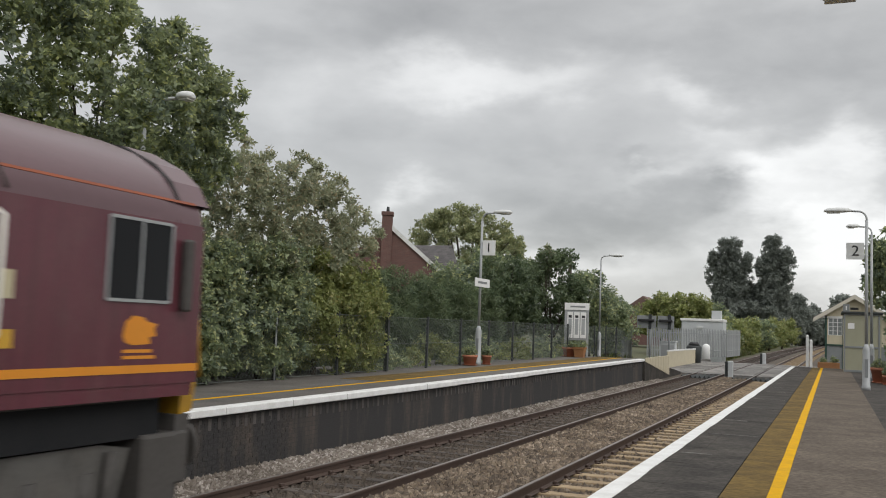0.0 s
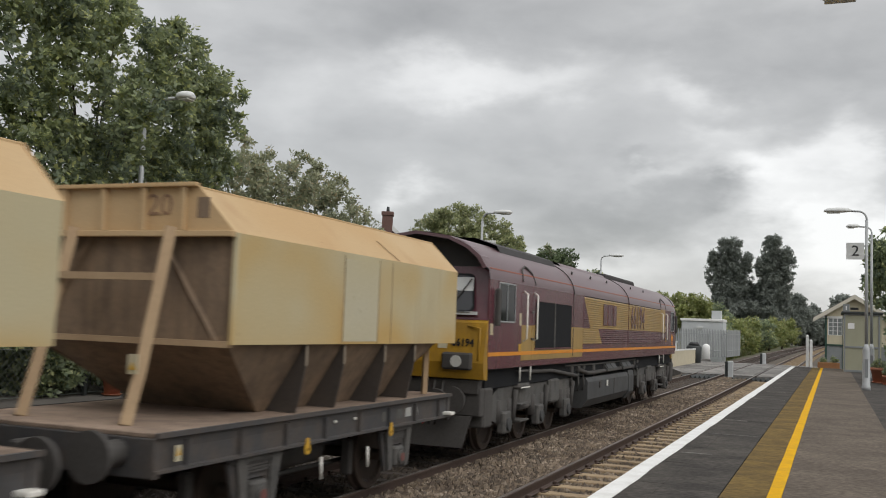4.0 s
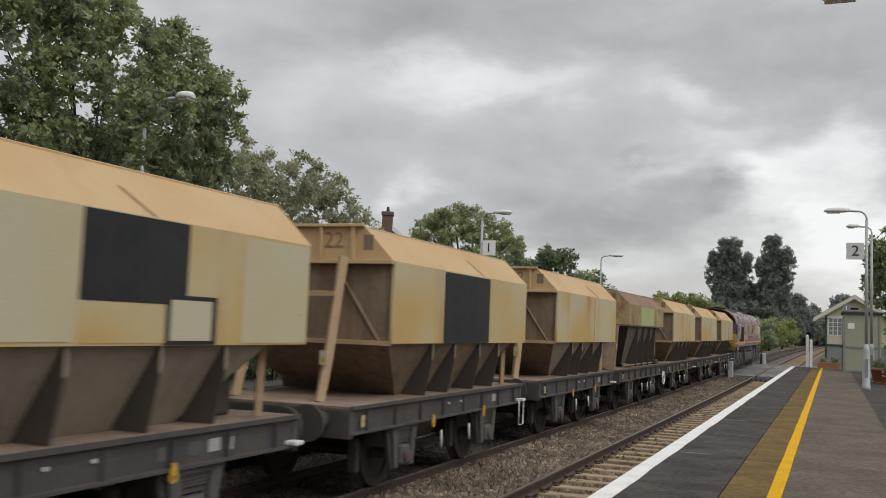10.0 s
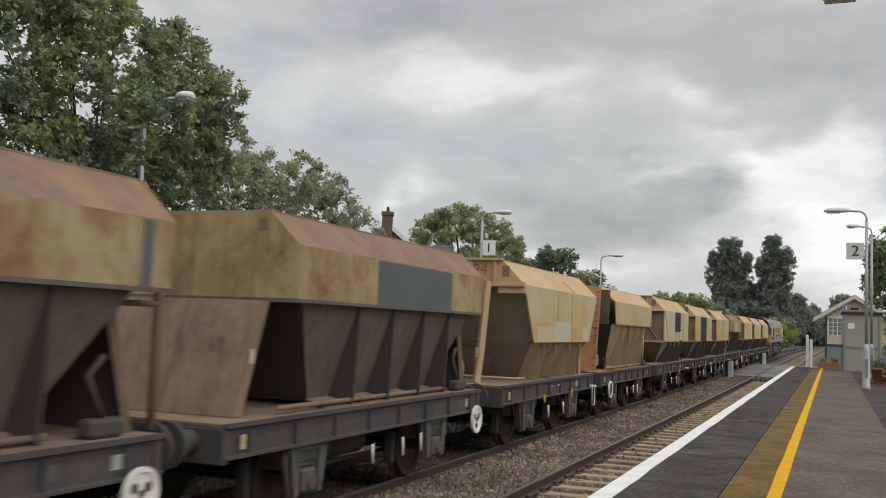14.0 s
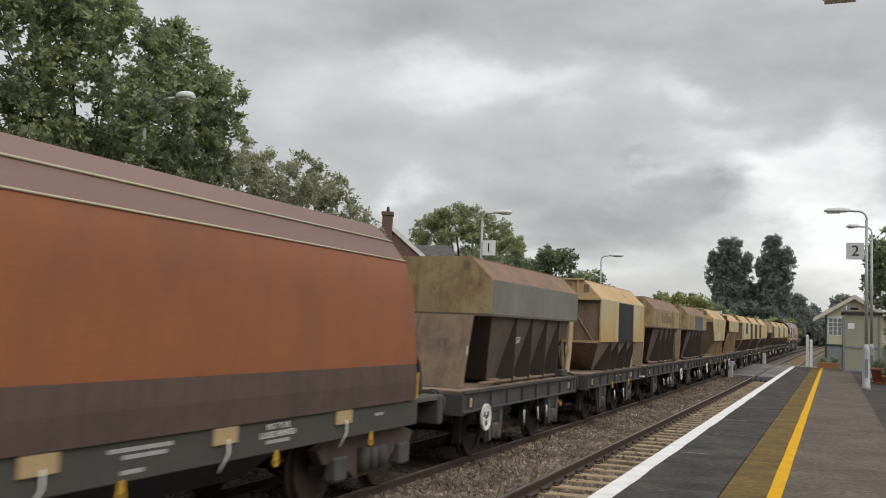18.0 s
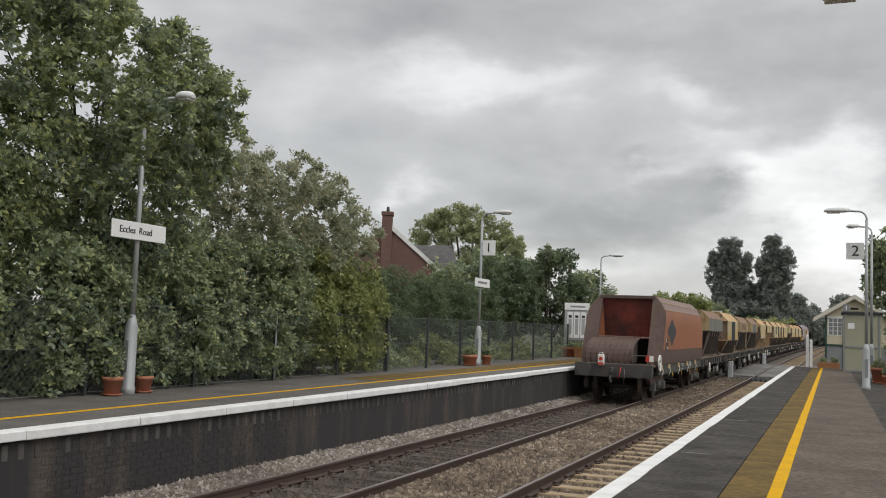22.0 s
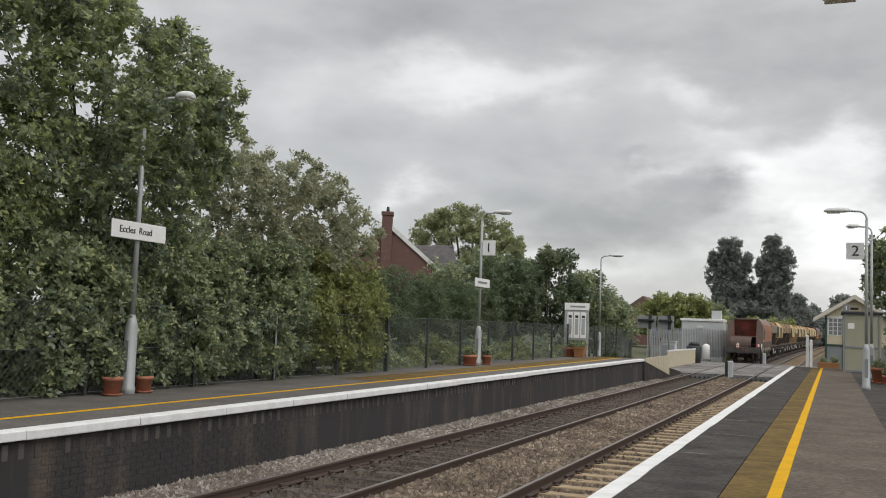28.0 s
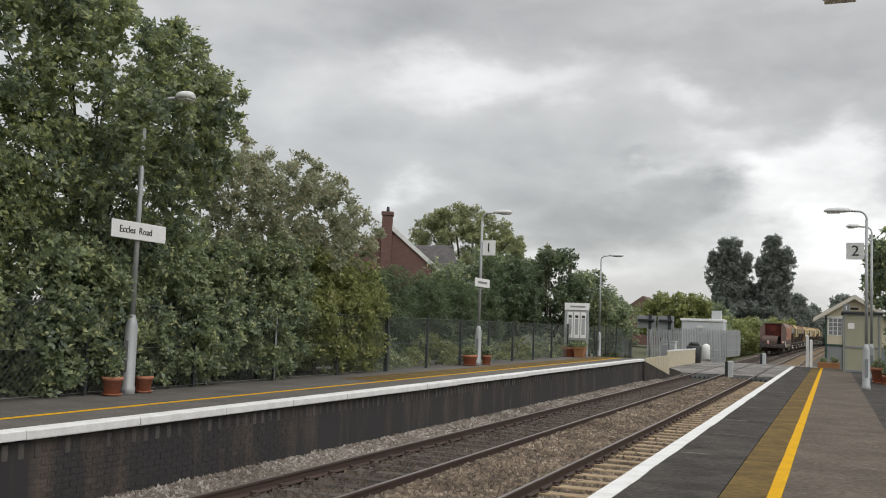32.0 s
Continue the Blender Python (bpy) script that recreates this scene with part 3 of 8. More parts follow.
def stones(name, label, mat, count, place, seed):
    r = np.random.default_rng(seed)
    base = np.array([(1, 0, 0), (0, 1, 0), (-1, 0, 0), (0, -1, 0), (0, 0, 1), (0, 0, -1)], float)
    tri = np.array([(0, 1, 4), (1, 2, 4), (2, 3, 4), (3, 0, 4), (1, 0, 5), (2, 1, 5), (3, 2, 5), (0, 3, 5)])
    p = place(r, count)
    s = r.uniform(0.024, 0.062, (count, 1, 1)) * (1 + p[:, 1, None, None] * 0.012)
    v = base[None] * r.uniform(0.6, 1.15, (count, 6, 3)) * s
    ang = r.uniform(0, 6.28, count)
    c, sn = np.cos(ang), np.sin(ang)
    x = v[..., 0] * c[:, None] - v[..., 2] * sn[:, None]
    z = v[..., 0] * sn[:, None] + v[..., 2] * c[:, None]
    v[..., 0], v[..., 2] = x, z
    v += p[:, None, :]
    f = tri[None] + (np.arange(count) * 6)[:, None, None]
    me = bpy.data.meshes.new(name)
    me.from_pydata(v.reshape(-1, 3).tolist(), [], f.reshape(-1, 3).tolist())
    me.materials.append(mat)
    return tagged(new(name, me), label, "ballast", kind="stuff")


def near_y(r, n, y0=6.5, y1=56):
    return y0 * (y1 / y0) ** (r.random(n) ** 0.85)


def six_foot(r, n):
    y = near_y(r, n)
    x = XF + 0.86 + r.random(n) * 1.58
    return np.stack([x, y, -0.10 - 0.05 * np.abs(r.random(n))], 1)


def in_far(r, n):
    y = near_y(r, n)
    return np.stack([XF - 0.68 + r.random(n) * 1.36, y, -0.185 - 0.03 * r.random(n)], 1)


def in_near(r, n):
    y = near_y(r, n)
    return np.stack([XN - 0.65 + r.random(n) * 1.3, y, -0.20 - 0.03 * r.random(n)], 1)


def cess(r, n):
    y = near_y(r, n, 8, 48)
    k = r.random(n)
    return np.stack([XF - 0.84 - k * 0.72, y, -0.19 + 0.15 * k + 0.02 * r.random(n)], 1)


stones("ballast_stones", "loose brown ballast stones between the tracks", M["stone"], 30000, six_foot, 5)
stones("ballast_stones", "dark ballast stones between the rails", M["stone_dark"], 11000, in_far, 6)
stones("ballast_stones", "ballast stones under the platform track", M["stone"], 7000, in_near, 7)
stones("ballast_stones", "pale loose ballast along the platform wall", M["stone_grey"], 20000, cess, 8)

# ---- tracks ----
RAIL = [(-0.068, -0.159), (0.068, -0.159), (0.068, -0.148), (0.012, -0.125), (0.012, -0.045), (0.035, -0.035), (0.035, -0.006),
        (0.028, -0.001), (-0.028, -0.001), (-0.035, -0.006), (-0.035, -0.035), (-0.012, -0.045), (-0.012, -0.125), (-0.068, -0.148)]
YR = [-25, 0, 20, 40, 50, 55, 60, 65, 70, 76, 82, 90, 100, 112, 126, 142, 160, 182, 210, 250, 300, 360, 420]


def sleeper_geo(half, wid, high):
    return Geo().box(-half, half, -wid / 2, wid / 2, -0.165 - high, -0.165, 0.015)


def track(cx, mat, label, pitch, seed):
    ob = thing("railway_track", label, "railway track", kind="structure")
    for s in (-1, 1):
        part("rail", Geo().rings([[(cx + s * GAUGE + px + bend(y), y, pz + rise(y)) for px, pz in RAIL] for y in YR]), M["rail"], ob)
        part("rail_head", Geo().rings([[(cx + s * GAUGE + px + bend(y), y, pz + rise(y)) for px, pz in ((-0.026, 0.0), (0.026, 0.0), (0.024, 0.003), (-0.024, 0.003))] for y in YR]),
             M["rail_top"], ob, "worn shiny running surface")
    r = random.Random(seed)
    me = sleeper_geo(1.28, 0.255, 0.12).mesh("sleeper", mat)
    chair = Geo()
    for s in (-1, 1):
        chair.box(s * GAUGE - 0.15, s * GAUGE + 0.15, -0.07, 0.07, -0.165, -0.145, 0.006)
        chair.box(s * GAUGE - 0.10, s * GAUGE - 0.05, -0.05, 0.05, -0.145, -0.10, 0.01)
        chair.box(s * GAUGE + 0.05, s * GAUGE + 0.10, -0.05, 0.05, -0.145, -0.10, 0.01)
    cm = chair.mesh("chair", M["rail"])
    y = 4.0
    while y < 54:
        sl = new("sleeper", me)
        sl.parent, sl.matrix_basis = ob, pose(cx + r.uniform(-0.02, 0.02), y + r.uniform(-0.02, 0.02), rise(y), 0, 0, r.uniform(-0.8, 0.8))
        ch = new("rail_chair", cm)
        ch.parent, ch.matrix_basis = ob, pose(cx, y, rise(y))
        y += pitch
    g_ = Geo()
    y = 82.0
    while y < 230:
        x = cx + bend(y)
        g_.box(x - 1.28, x + 1.28, y - 0.13, y + 0.13, -0.28 + rise(y), -0.165 + rise(y))
        y += pitch
    part("far_sleepers", g_, mat, ob, kind="stuff")
    return ob


track(XF, M["sleeper_old"], "running line of rusty rails on dark timber sleepers", 0.72, 1)
track(XN, M["sleeper_tan"], "platform line of rusty rails on tan stained sleepers", 0.70, 2)

# ---- near platform ----
P = thing("platform_near", "asphalt railway platform with white edge and yellow line", "platform", kind="structure")
YN0, YN1 = -14.0, 49.2
part("platform_wall", Geo().box(EDGE_N + 0.12, 6.0, YN0, YN1, -0.42, HN - 0.10), M["wall"], P, "sooty brick platform wall")
y = YN0
while y < YN1 - 0.05:
    e = min(y + 1.52, YN1)
    part("coping_slab", Geo().box(EDGE_N, EDGE_N + 0.42, y, e - 0.012, HN - 0.10, HN - 0.006, 0.008), M["tarmac"], P)
    y = e
part("edge_line", Geo().rings([[(EDGE_N - 0.003, y, HN - 0.09), (EDGE_N + 0.002 * math.sin(y * 3), y, HN), (EDGE_N + 0.168 + 0.006 * math.sin(y * 1.7) + 0.005 * math.sin(y * 5.1) + 0.004 * math.sin(y * 13.0), y, HN), (EDGE_N + 0.165, y, HN - 0.02)]
                               for y in [YN0 + 0.4 * k for k in range(int((YN1 - YN0) / 0.4))] + [YN1]]), M["white"], P, "worn white painted platform edge")
r = random.Random(3)
y = YN0
while y < YN1 - 0.1:
    e = min(y + r.choice((2.4, 3.0, 3.6)), YN1)
    part("paving_bay", Geo().box(EDGE_N + 0.42, -0.872, y, e - 0.015, HN - 0.1, HN - 0.004 + r.uniform(-0.003, 0.001)), M["tarmac"], P)
    part("bay_joint", Geo().box(EDGE_N + 0.23, -0.95 + r.uniform(-0.3, 0.05), e - 0.014, e + 0.016, HN - 0.1, HN + 0.0005), M["deck"], P, "pale mortar joint between the paving bays")
    y = e
part("tan_strip", Geo().box(-0.86, -0.50, YN0, YN1, HN - 0.1, HN - 0.002), M["tan_strip"], P, "tan moss-stained asphalt strip")
part("yellow_line", Geo().rings([[(-0.50 + 0.002 * math.sin(y * 2.3), y, HN - 0.02), (-0.50 + 0.002 * math.sin(y * 2.3), y, HN + 0.001), (-0.385 + 0.002 * math.sin(y * 1.9 + 1), y, HN + 0.001), (-0.385, y, HN - 0.02)]
                                 for y in [YN0 + 0.5 * k for k in range(int((YN1 - YN0) / 0.5))] + [YN1]]), M["yellow"], P, "bright yellow painted safety line")
part("walkway", Geo().box(-0.385, 0.75, YN0, YN1, HN - 0.1, HN - 0.004), M["tarmac_pale"], P, "pale worn asphalt walkway")
part("back_strip", Geo().box(0.75, 6.0, YN0, YN1, HN - 0.1, HN - 0.012), M["tarmac"], P, "dark rough asphalt at the back")
# end ramp down to the crossing
part("end_ramp", Geo().rings([[(EDGE_N, YN1 + 0.004, HN - 0.01), (2.2, YN1 + 0.004, HN - 0.01), (2.2, 56, 0.05), (EDGE_N, 56, 0.05)],
                              [(EDGE_N, YN1 + 0.004, -0.42), (2.2, YN1 + 0.004, -0.42), (2.2, 56, -0.42), (EDGE_N, 56, -0.42)]]), M["tarmac"], P, "asphalt ramp at the platform end")

# ---- far platform ----
Q = thing("platform_far", "opposite asphalt platform over a sooty brick wall", "platform", kind="structure")
YF0, YF1 = -14.0, 44.6
LY = [YF0 + 2 * k for k in range(29)] + [YF1]


def far_strip(x0, x1, dz, deep):
    return Geo().rings([[(x0, y, far_top(y) - deep), (x1, y, far_top(y) - deep), (x1, y, far_top(y) + dz), (x0, y, far_top(y) + dz)] for y in LY])


part("platform_wall", Geo().rings([[(EDGE_F - 0.11, y, -0.44), (EDGE_F - 0.11, y, far_top(y) - 0.13), (-13.0, y, far_top(y) - 0.13), (-13.0, y, -0.44)] for y in LY]), M["wall"], Q, "sooty dark brick platform wall")
y, r = YF0, random.Random(8)
while y < YF1 - 0.05:
    e = min(y + 1.83, YF1)
    j0, j1 = r.uniform(-0.012, 0.012), r.uniform(-0.006, 0.006)
    part("coping_slab", Geo().rings([[(EDGE_F - 0.26, a, far_top(a) - 0.105 + j1), (EDGE_F + j0, a, far_top(a) - 0.105 + j1), (EDGE_F + j0 + 0.006, a, far_top(a) - 0.09), (EDGE_F + j0, a, far_top(a) - 0.012 + j1), (EDGE_F - 0.012 + j0, a, far_top(a) + j1), (EDGE_F - 0.26, a, far_top(a))] for a in (y, e - 0.014)]), M["white"], Q)
    y = e
part("edge_paving", far_strip(-8.99, EDGE_F - 0.26, -0.004, 0.13), M["far_paving"], Q)
part("yellow_line", far_strip(-9.10, -8.99, 0.0, 0.1), M["yellow"], Q, "yellow painted safety line")
part("back_paving", far_strip(-13.0, -9.10, -0.005, 0.13), M["far_paving"], Q)
part("tan_band", Geo().rings([[(-10.1, y, far_top(y) - 0.05), (-9.11, y, far_top(y) - 0.05), (-9.11, y, far_top(y) - 0.001), (-10.1, y, far_top(y) - 0.001)] for y in (19, 26, 34, YF1)]), M["tan_strip"], Q, "tan stained asphalt")
# the bricks that show on the platform wall
bm_ = Geo().box(-0.055, 0.055, -0.1105, 0.1105, -0.0345, 0.0345, 0.003).mesh("brick", M["loose_brick"])
r = random.Random(12)
for course in range(13):
    zz = -0.22 + course * 0.075
    for k in range(23):
        yy = 8.4 + (k + 0.5 * (course % 2)) * 0.228
        b_ = new("brick", bm_)
        b_.parent, b_.matrix_basis = Q, pose(EDGE_F - 0.162 + r.uniform(0, 0.004), yy, zz)

# dentil course of headers on edge under the coping
hm_ = Geo().box(-0.05, 0.05, -0.042, 0.042, -0.085, 0.085, 0.005).mesh("header_brick", M["header"])
for k in range(170):
    yy = 6.2 + k * 0.225
    if r.random() < 0.94:
        b_ = new("header_brick", hm_)
        b_.parent, b_.matrix_basis = Q, pose(EDGE_F - 0.152 + r.uniform(-0.004, 0.006), yy + r.uniform(-0.006, 0.006), far_top(yy) - 0.235 + r.uniform(-0.004, 0.004), 0, 0, r.uniform(-2, 2))

# ramp at the platform end, closed by a boarded fence
part("end_ramp", Geo().rings([[(EDGE_F, YF1 + 0.004, far_top(YF1) - 0.01), (-11.5, YF1 + 0.004, far_top(YF1) - 0.01), (-11.5, 56, 0.1), (EDGE_F, 56, 0.1)],
                              [(EDGE_F, YF1 + 0.004, -0.44), (-11.5, YF1 + 0.004, -0.44), (-11.5, 56, -0.44), (EDGE_F, 56, -0.44)]]), M["tarmac"], Q, "asphalt ramp at the platform end")
rf = thing("ramp_fence", "cream boarded fence along the platform ramp", "fence", pose(0, 0, 0))
for k in range(18):
    y0 = YF1 + 0.05 + k * 0.39
    z0 = far_top(YF1) - 0.14 - 0.118 * (y0 - YF1)
    part("board", Geo().box(EDGE_F - 0.02, EDGE_F + 0.02 + 0.008 * (k % 2), y0, y0 + 0.375, z0, 1.065 + 0.0045 * (y0 - YF1), 0.006), M["cream"], rf)

# ---- fence behind the far platform ----


def fence_x(y):
    return -10.62 - 0.011 * (y - 5)


F_ = thing("mesh_fence", "grey-green chain-link fence on dark posts behind the platform", "fence")


def chain_link(y0, y1, z0, z1, pitch=0.085, w=0.0032):
    """Crossed diagonal wires, clipped to the panel."""
    g_, d = Geo(), (z1 - z0)
    for sgn in (1, -1):
        a = y0 - d
        while a < y1:
            p, q = (a, z0), (a + d, z1)
            if p[0] < y0:
                p = (y0, z0 + y0 - a)
            if q[0] > y1:
                q = (y1, z0 + y1 - a)
            if q[0] - p[0] > 0.02:
                if sgn < 0:
                    p, q = (p[0], z0 + z1 - p[1]), (q[0], z0 + z1 - q[1])
                g_.rings([[(fence_x(e[0]) + w * cx_, e[0] + w * cy_, e[1]) for cx_, cy_ in ((-1, -1), (1, -1), (0, 1.3))] for e in (p, q)], caps=False)
            a += pitch * 1.414
    return g_


y, k = -2.1, 0
while y < 56:
    z = far_top(min(y, YF1))
    thick = 0.05 if abs(y - 22.85) < 0.5 else 0.034
    part("post", Geo().box(fence_x(y) - thick, fence_x(y) + thick, y - thick, y + thick, z - 0.3, z + 1.47 + 0.06 * (thick > 0.04), 0.006), M["fence_post"], F_)
    if y + 2.77 < 58:
        part("mesh_panel", chain_link(y + 0.03, y + 2.74, z + 0.03, z + 1.42), M["fence"], F_)
        for zz in (z + 0.04, z + 0.72, z + 1.42):
            part("line_wire", Geo().tube([(fence_x(y), y, zz), (fence_x(y + 2.77), y + 2.77, zz)], 0.006, 5), M["fence"], F_)
    y += 2.77
part("thin_post", Geo().tube([(fence_x(17.2) + 0.06, 17.2, 0.9), (fence_x(17.2) + 0.06, 17.2, 2.25)], 0.022, 8), M["galv"], F_, "thin pale steel post")

# ---- lamp columns ----


def lamp_column(x, y, z, arm, label, group, high=4.95, head=0.62, reach=0.40):
    """Swaged steel column with a bent arm and a flat lantern; arm is +1 or -1 in x."""
    ob = thing("street_lamp", label, "street lamp", pose(x, y, z), group)
    part("base_sleeve", Geo().rings([[(rr * math.cos(q), rr * math.sin(q), zz) for q in (6.2832 * j / 16 for j in range(16))] for rr, zz in ((0.115, -0.05), (0.115, 0.10), (0.102, 0.12), (0.098, 1.08), (0.085, 1.14), (0.048, 1.26))], smooth=True), M["galv"], ob, "wide lower sleeve")
    part("inspection_door", Geo().box(-0.045, 0.045, -0.106, -0.094, 0.35, 0.85, 0.004), M["galv_dark"], ob)
    part("column", Geo().tube([(0, 0, 1.2), (0, 0, high - 0.25)], [0.046, 0.040], 12), M["galv"], ob)
    bend_ = [(0, 0, high - 0.26)] + [(arm * 0.22 * (1 - math.cos(a)), 0, high - 0.22 + 0.22 * math.sin(a)) for a in (radians(15 * i) for i in range(0, 7))] + [(arm * (reach + 0.02), 0, high + 0.01)]
    part("arm", Geo().tube(bend_, 0.028, 10), M["galv"], ob)
    a0, a1 = arm * reach, arm * (reach + head)
    prof_ = []
    for t, w, up, dn in ((0, 0.05, 0.05, 0.02), (0.15, 0.10, 0.085, 0.035), (0.45, 0.14, 0.10, 0.05), (0.85, 0.13, 0.085, 0.045), (1.0, 0.07, 0.03, 0.02)):
        xx = a0 + (a1 - a0) * t
        prof_.append([(xx, w * math.cos(q), high + 0.015 + (up if math.sin(q) > 0 else dn) * math.sin(q)) for q in (6.2832 * j / 14 for j in range(14))])
    part("lantern", Geo().rings(prof_, smooth=True), M["lamp_grey"], ob, "pale grey flat lantern")
    part("diffuser", Geo().box(a0 + (a1 - a0) * 0.4, a0 + (a1 - a0) * 0.88, -0.09, 0.09, high - 0.045, high - 0.022, 0.008), M["lens"], ob)
    return ob


def plate(ob, x0, x1, z0, z1, y, mat, name="sign_plate", label=""):
    return part(name, Geo().box(x0, x1, y - 0.012, y + 0.012, z0, z1, 0.004), mat, ob, label)


lamp_column(-10.43, 12.43, far_top(12.43), 1, "grey steel station lamp column carrying the station name board", "station lamps", 4.76, 0.32, 0.62)
lamp_column(-10.67, 29.45, far_top(29.45), 1, "grey steel station lamp column with a platform number board", "station lamps")
lamp_column(-10.95, 48.2, 0.93, 1, "grey steel station lamp column near the platform ramp", "station lamps", 5.12, 0.75)
lamp_column(0.88, 29.12, HN - 0.012, -1, "grey steel station lamp column with a platform number board", "station lamps", 4.97, 0.72)
lamp_column(1.30, 37.5, HN - 0.012, -1, "grey steel station lamp column beside the waiting shelter", "station lamps", 5.45, 0.45)
# a lantern over the camera, seen from below
lamp_column(0.78, 8.4, HN - 0.012, -1, "grey station lamp column overhead", "station lamps", 4.2, 0.52)

# station name board: long white board on the first column
nb = thing("station_sign", "white station name board on the lamp column", "sign", pose(-10.43, 12.43, far_top(12.43), 0, 0, 90))
part("board", Geo().box(-0.70, 0.60, -0.09, -0.065, 2.46, 2.74, 0.006), M["sign_white"], nb)
part("bracket", Geo().box(-0.06, 0.06, -0.066, 0.06, 2.50, 2.55), M["galv"], nb)
part("bracket", Geo().box(-0.06, 0.06, -0.066, 0.06, 2.65, 2.70), M["galv"], nb)
letters("Eccles", 0.155, M["black"], nb, pose(-0.345, -0.093, 2.60, 90, 0, 0))
letters("Road", 0.155, M["black"], nb, pose(0.085, -0.093, 2.60, 90, 0, 0))
nb2 = thing("station_sign", "small white station name plate on the lamp column", "sign", pose(-10.67, 29.45, far_top(29.45), 0, 0, 90))
part("board", Geo().box(-0.70, 0.68, -0.09, -0.065, 2.52, 2.80, 0.006), M["sign_white"], nb2)
part("text_bar", Geo().box(-0.45, 0.40, -0.094, -0.089, 2.63, 2.70), M["galv_dark"], nb2)
n1 = thing("platform_number_sign", "white square platform number board reading 1", "sign", pose(-10.67, 29.45, far_top(29.45)))
part("board", Geo().box(0.06, 0.50, -0.06, -0.035, 3.56, 4.05, 0.006), M["sign_white"], n1)
part("bracket", Geo().box(-0.03, 0.44, -0.036, -0.01, 3.66, 3.70).box(-0.03, 0.44, -0.036, -0.01, 3.92, 3.96), M["galv"], n1)
letters("1", 0.42, M["black"], n1, pose(0.27, -0.064, 3.80, 90, 0, 0))
n2 = thing("platform_number_sign", "pale square platform number board reading 2", "sign", pose(0.90, 29.12, HN))
part("board", Geo().box(-0.545, -0.08, -0.06, -0.035, 3.60, 4.07, 0.006), M["lamp_grey"], n2)
part("bracket", Geo().box(-0.5, 0.03, -0.036, -0.01, 3.68, 3.72).box(-0.5, 0.03, -0.036, -0.01, 3.96, 4.0), M["galv"], n2)
letters("2", 0.42, M["black"], n2, pose(-0.31, -0.064, 3.83, 90, 0, 0))

# ---- plant pots ----


def pot(x, y, z, r, h, label, plant, seed, sq=False):
    ob = thing("plant_pot", label, "plant pot", pose(x, y, z), "pots on the platforms")
    n = 4 if sq else 20
    off = math.pi / 4 if sq else 0
    part("saucer", Geo().rings([[(rr * math.cos(6.2832 * j / 20), rr * math.sin(6.2832 * j / 20), zz) for j in range(20)] for rr, zz in ((r * 0.8, 0.0), (r * 1.06, 0.03), (r * 1.0, 0.034), (r * 0.75, 0.012))], smooth=True), M["terracotta"], ob) if not sq else None
    part("pot", Geo().rings([[(rr * math.cos(q + off), rr * math.sin(q + off), zz) for q in (6.2832 * j / n for j in range(n))]
                             for rr, zz in ((r * 0.72, 0), (r * 0.93, h * 0.8), (r * 1.04, h * 0.8), (r * 1.06, h), (r * 0.95, h), (r * 0.9, h * 0.85))], smooth=not sq), M["terracotta"] if not sq else M["wood"], ob)
    rg = np.random.default_rng(seed)
    tip, twig = crown_points(rg, [(0, 0, h + 0.10, r * 1.0, r * 1.0, 0.22)], 110, 0.2)
    o2 = new("plant", cloud_mesh("plant", M[plant], *sprays(rg, tip, twig, 0.035)))
    o2.parent = ob
    return ob


pot(-10.36, 11.99, far_top(12), 0.155, 0.29, "round terracotta pot with dark green shrub", "leaf_c", 1)
pot(-10.42, 12.80, far_top(12.8), 0.145, 0.27, "round terracotta pot with dark green shrub", "leaf_c", 2)
pot(-10.62, 28.6, far_top(28.6), 0.24, 0.33, "wide terracotta pot with low green plants", "leaf_a", 3)
pot(-10.52, 29.9, far_top(29.9), 0.16, 0.30, "terracotta pot with low green plants", "leaf_a", 4)
pot(-11.0, 42.4, far_top(42), 0.30, 0.42, "terracotta pot of flowers under the notice board", "leaf_c", 5)
pot(-10.45, 42.2, far_top(42), 0.36, 0.45, "square wooden planter of green plants", "leaf_a", 6, True)
pot(1.43, 34.5, HN - 0.012, 0.26, 0.5, "terracotta pot with green plants by the shelter", "leaf_a", 7)
pot(1.62, 33.2, HN - 0.012, 0.16, 0.3, "small white-rimmed plastic plant pot", "leaf_c", 8)

# ---- notice board ----
B = thing("notice_board", "grey framed notice board with three posters on two posts", "notice board", pose(-10.83, 43.0, far_top(43), 0, 0, 16))
for s in (-0.5, 0.5):
    part("post", Geo().box(s - 0.05, s + 0.05, -0.05, 0.05, -0.05, 2.42, 0.008), M["galv"], B)
part("panel", Geo().box(-0.45, 0.45, -0.02, 0.02, 0.75, 2.42, 0.006), M["galv"], B)
part("header", Geo().box(-0.56, 0.56, -0.06, -0.024, 2.12, 2.44, 0.006), M["sign_white"], B, "white header panel")
part("text_bar", Geo().box(-0.3, 0.38, -0.064, -0.058, 2.24, 2.31), M["galv_dark"], B)
for k in (-0.30, 0.0, 0.30):
    ps = part("poster", Geo().box(k - 0.13, k + 0.13, -0.05, -0.024, 0.84, 2.02, 0.006), M["sign_white"], B)
    part("poster_block", Geo().box(k - 0.075, k + 0.075, -0.054, -0.049, 1.0, 1.72), M["galv"], ps)
    part("poster_heading", Geo().box(k - 0.07, k + 0.07, -0.058, -0.053, 1.76, 1.88), M["black"], ps)

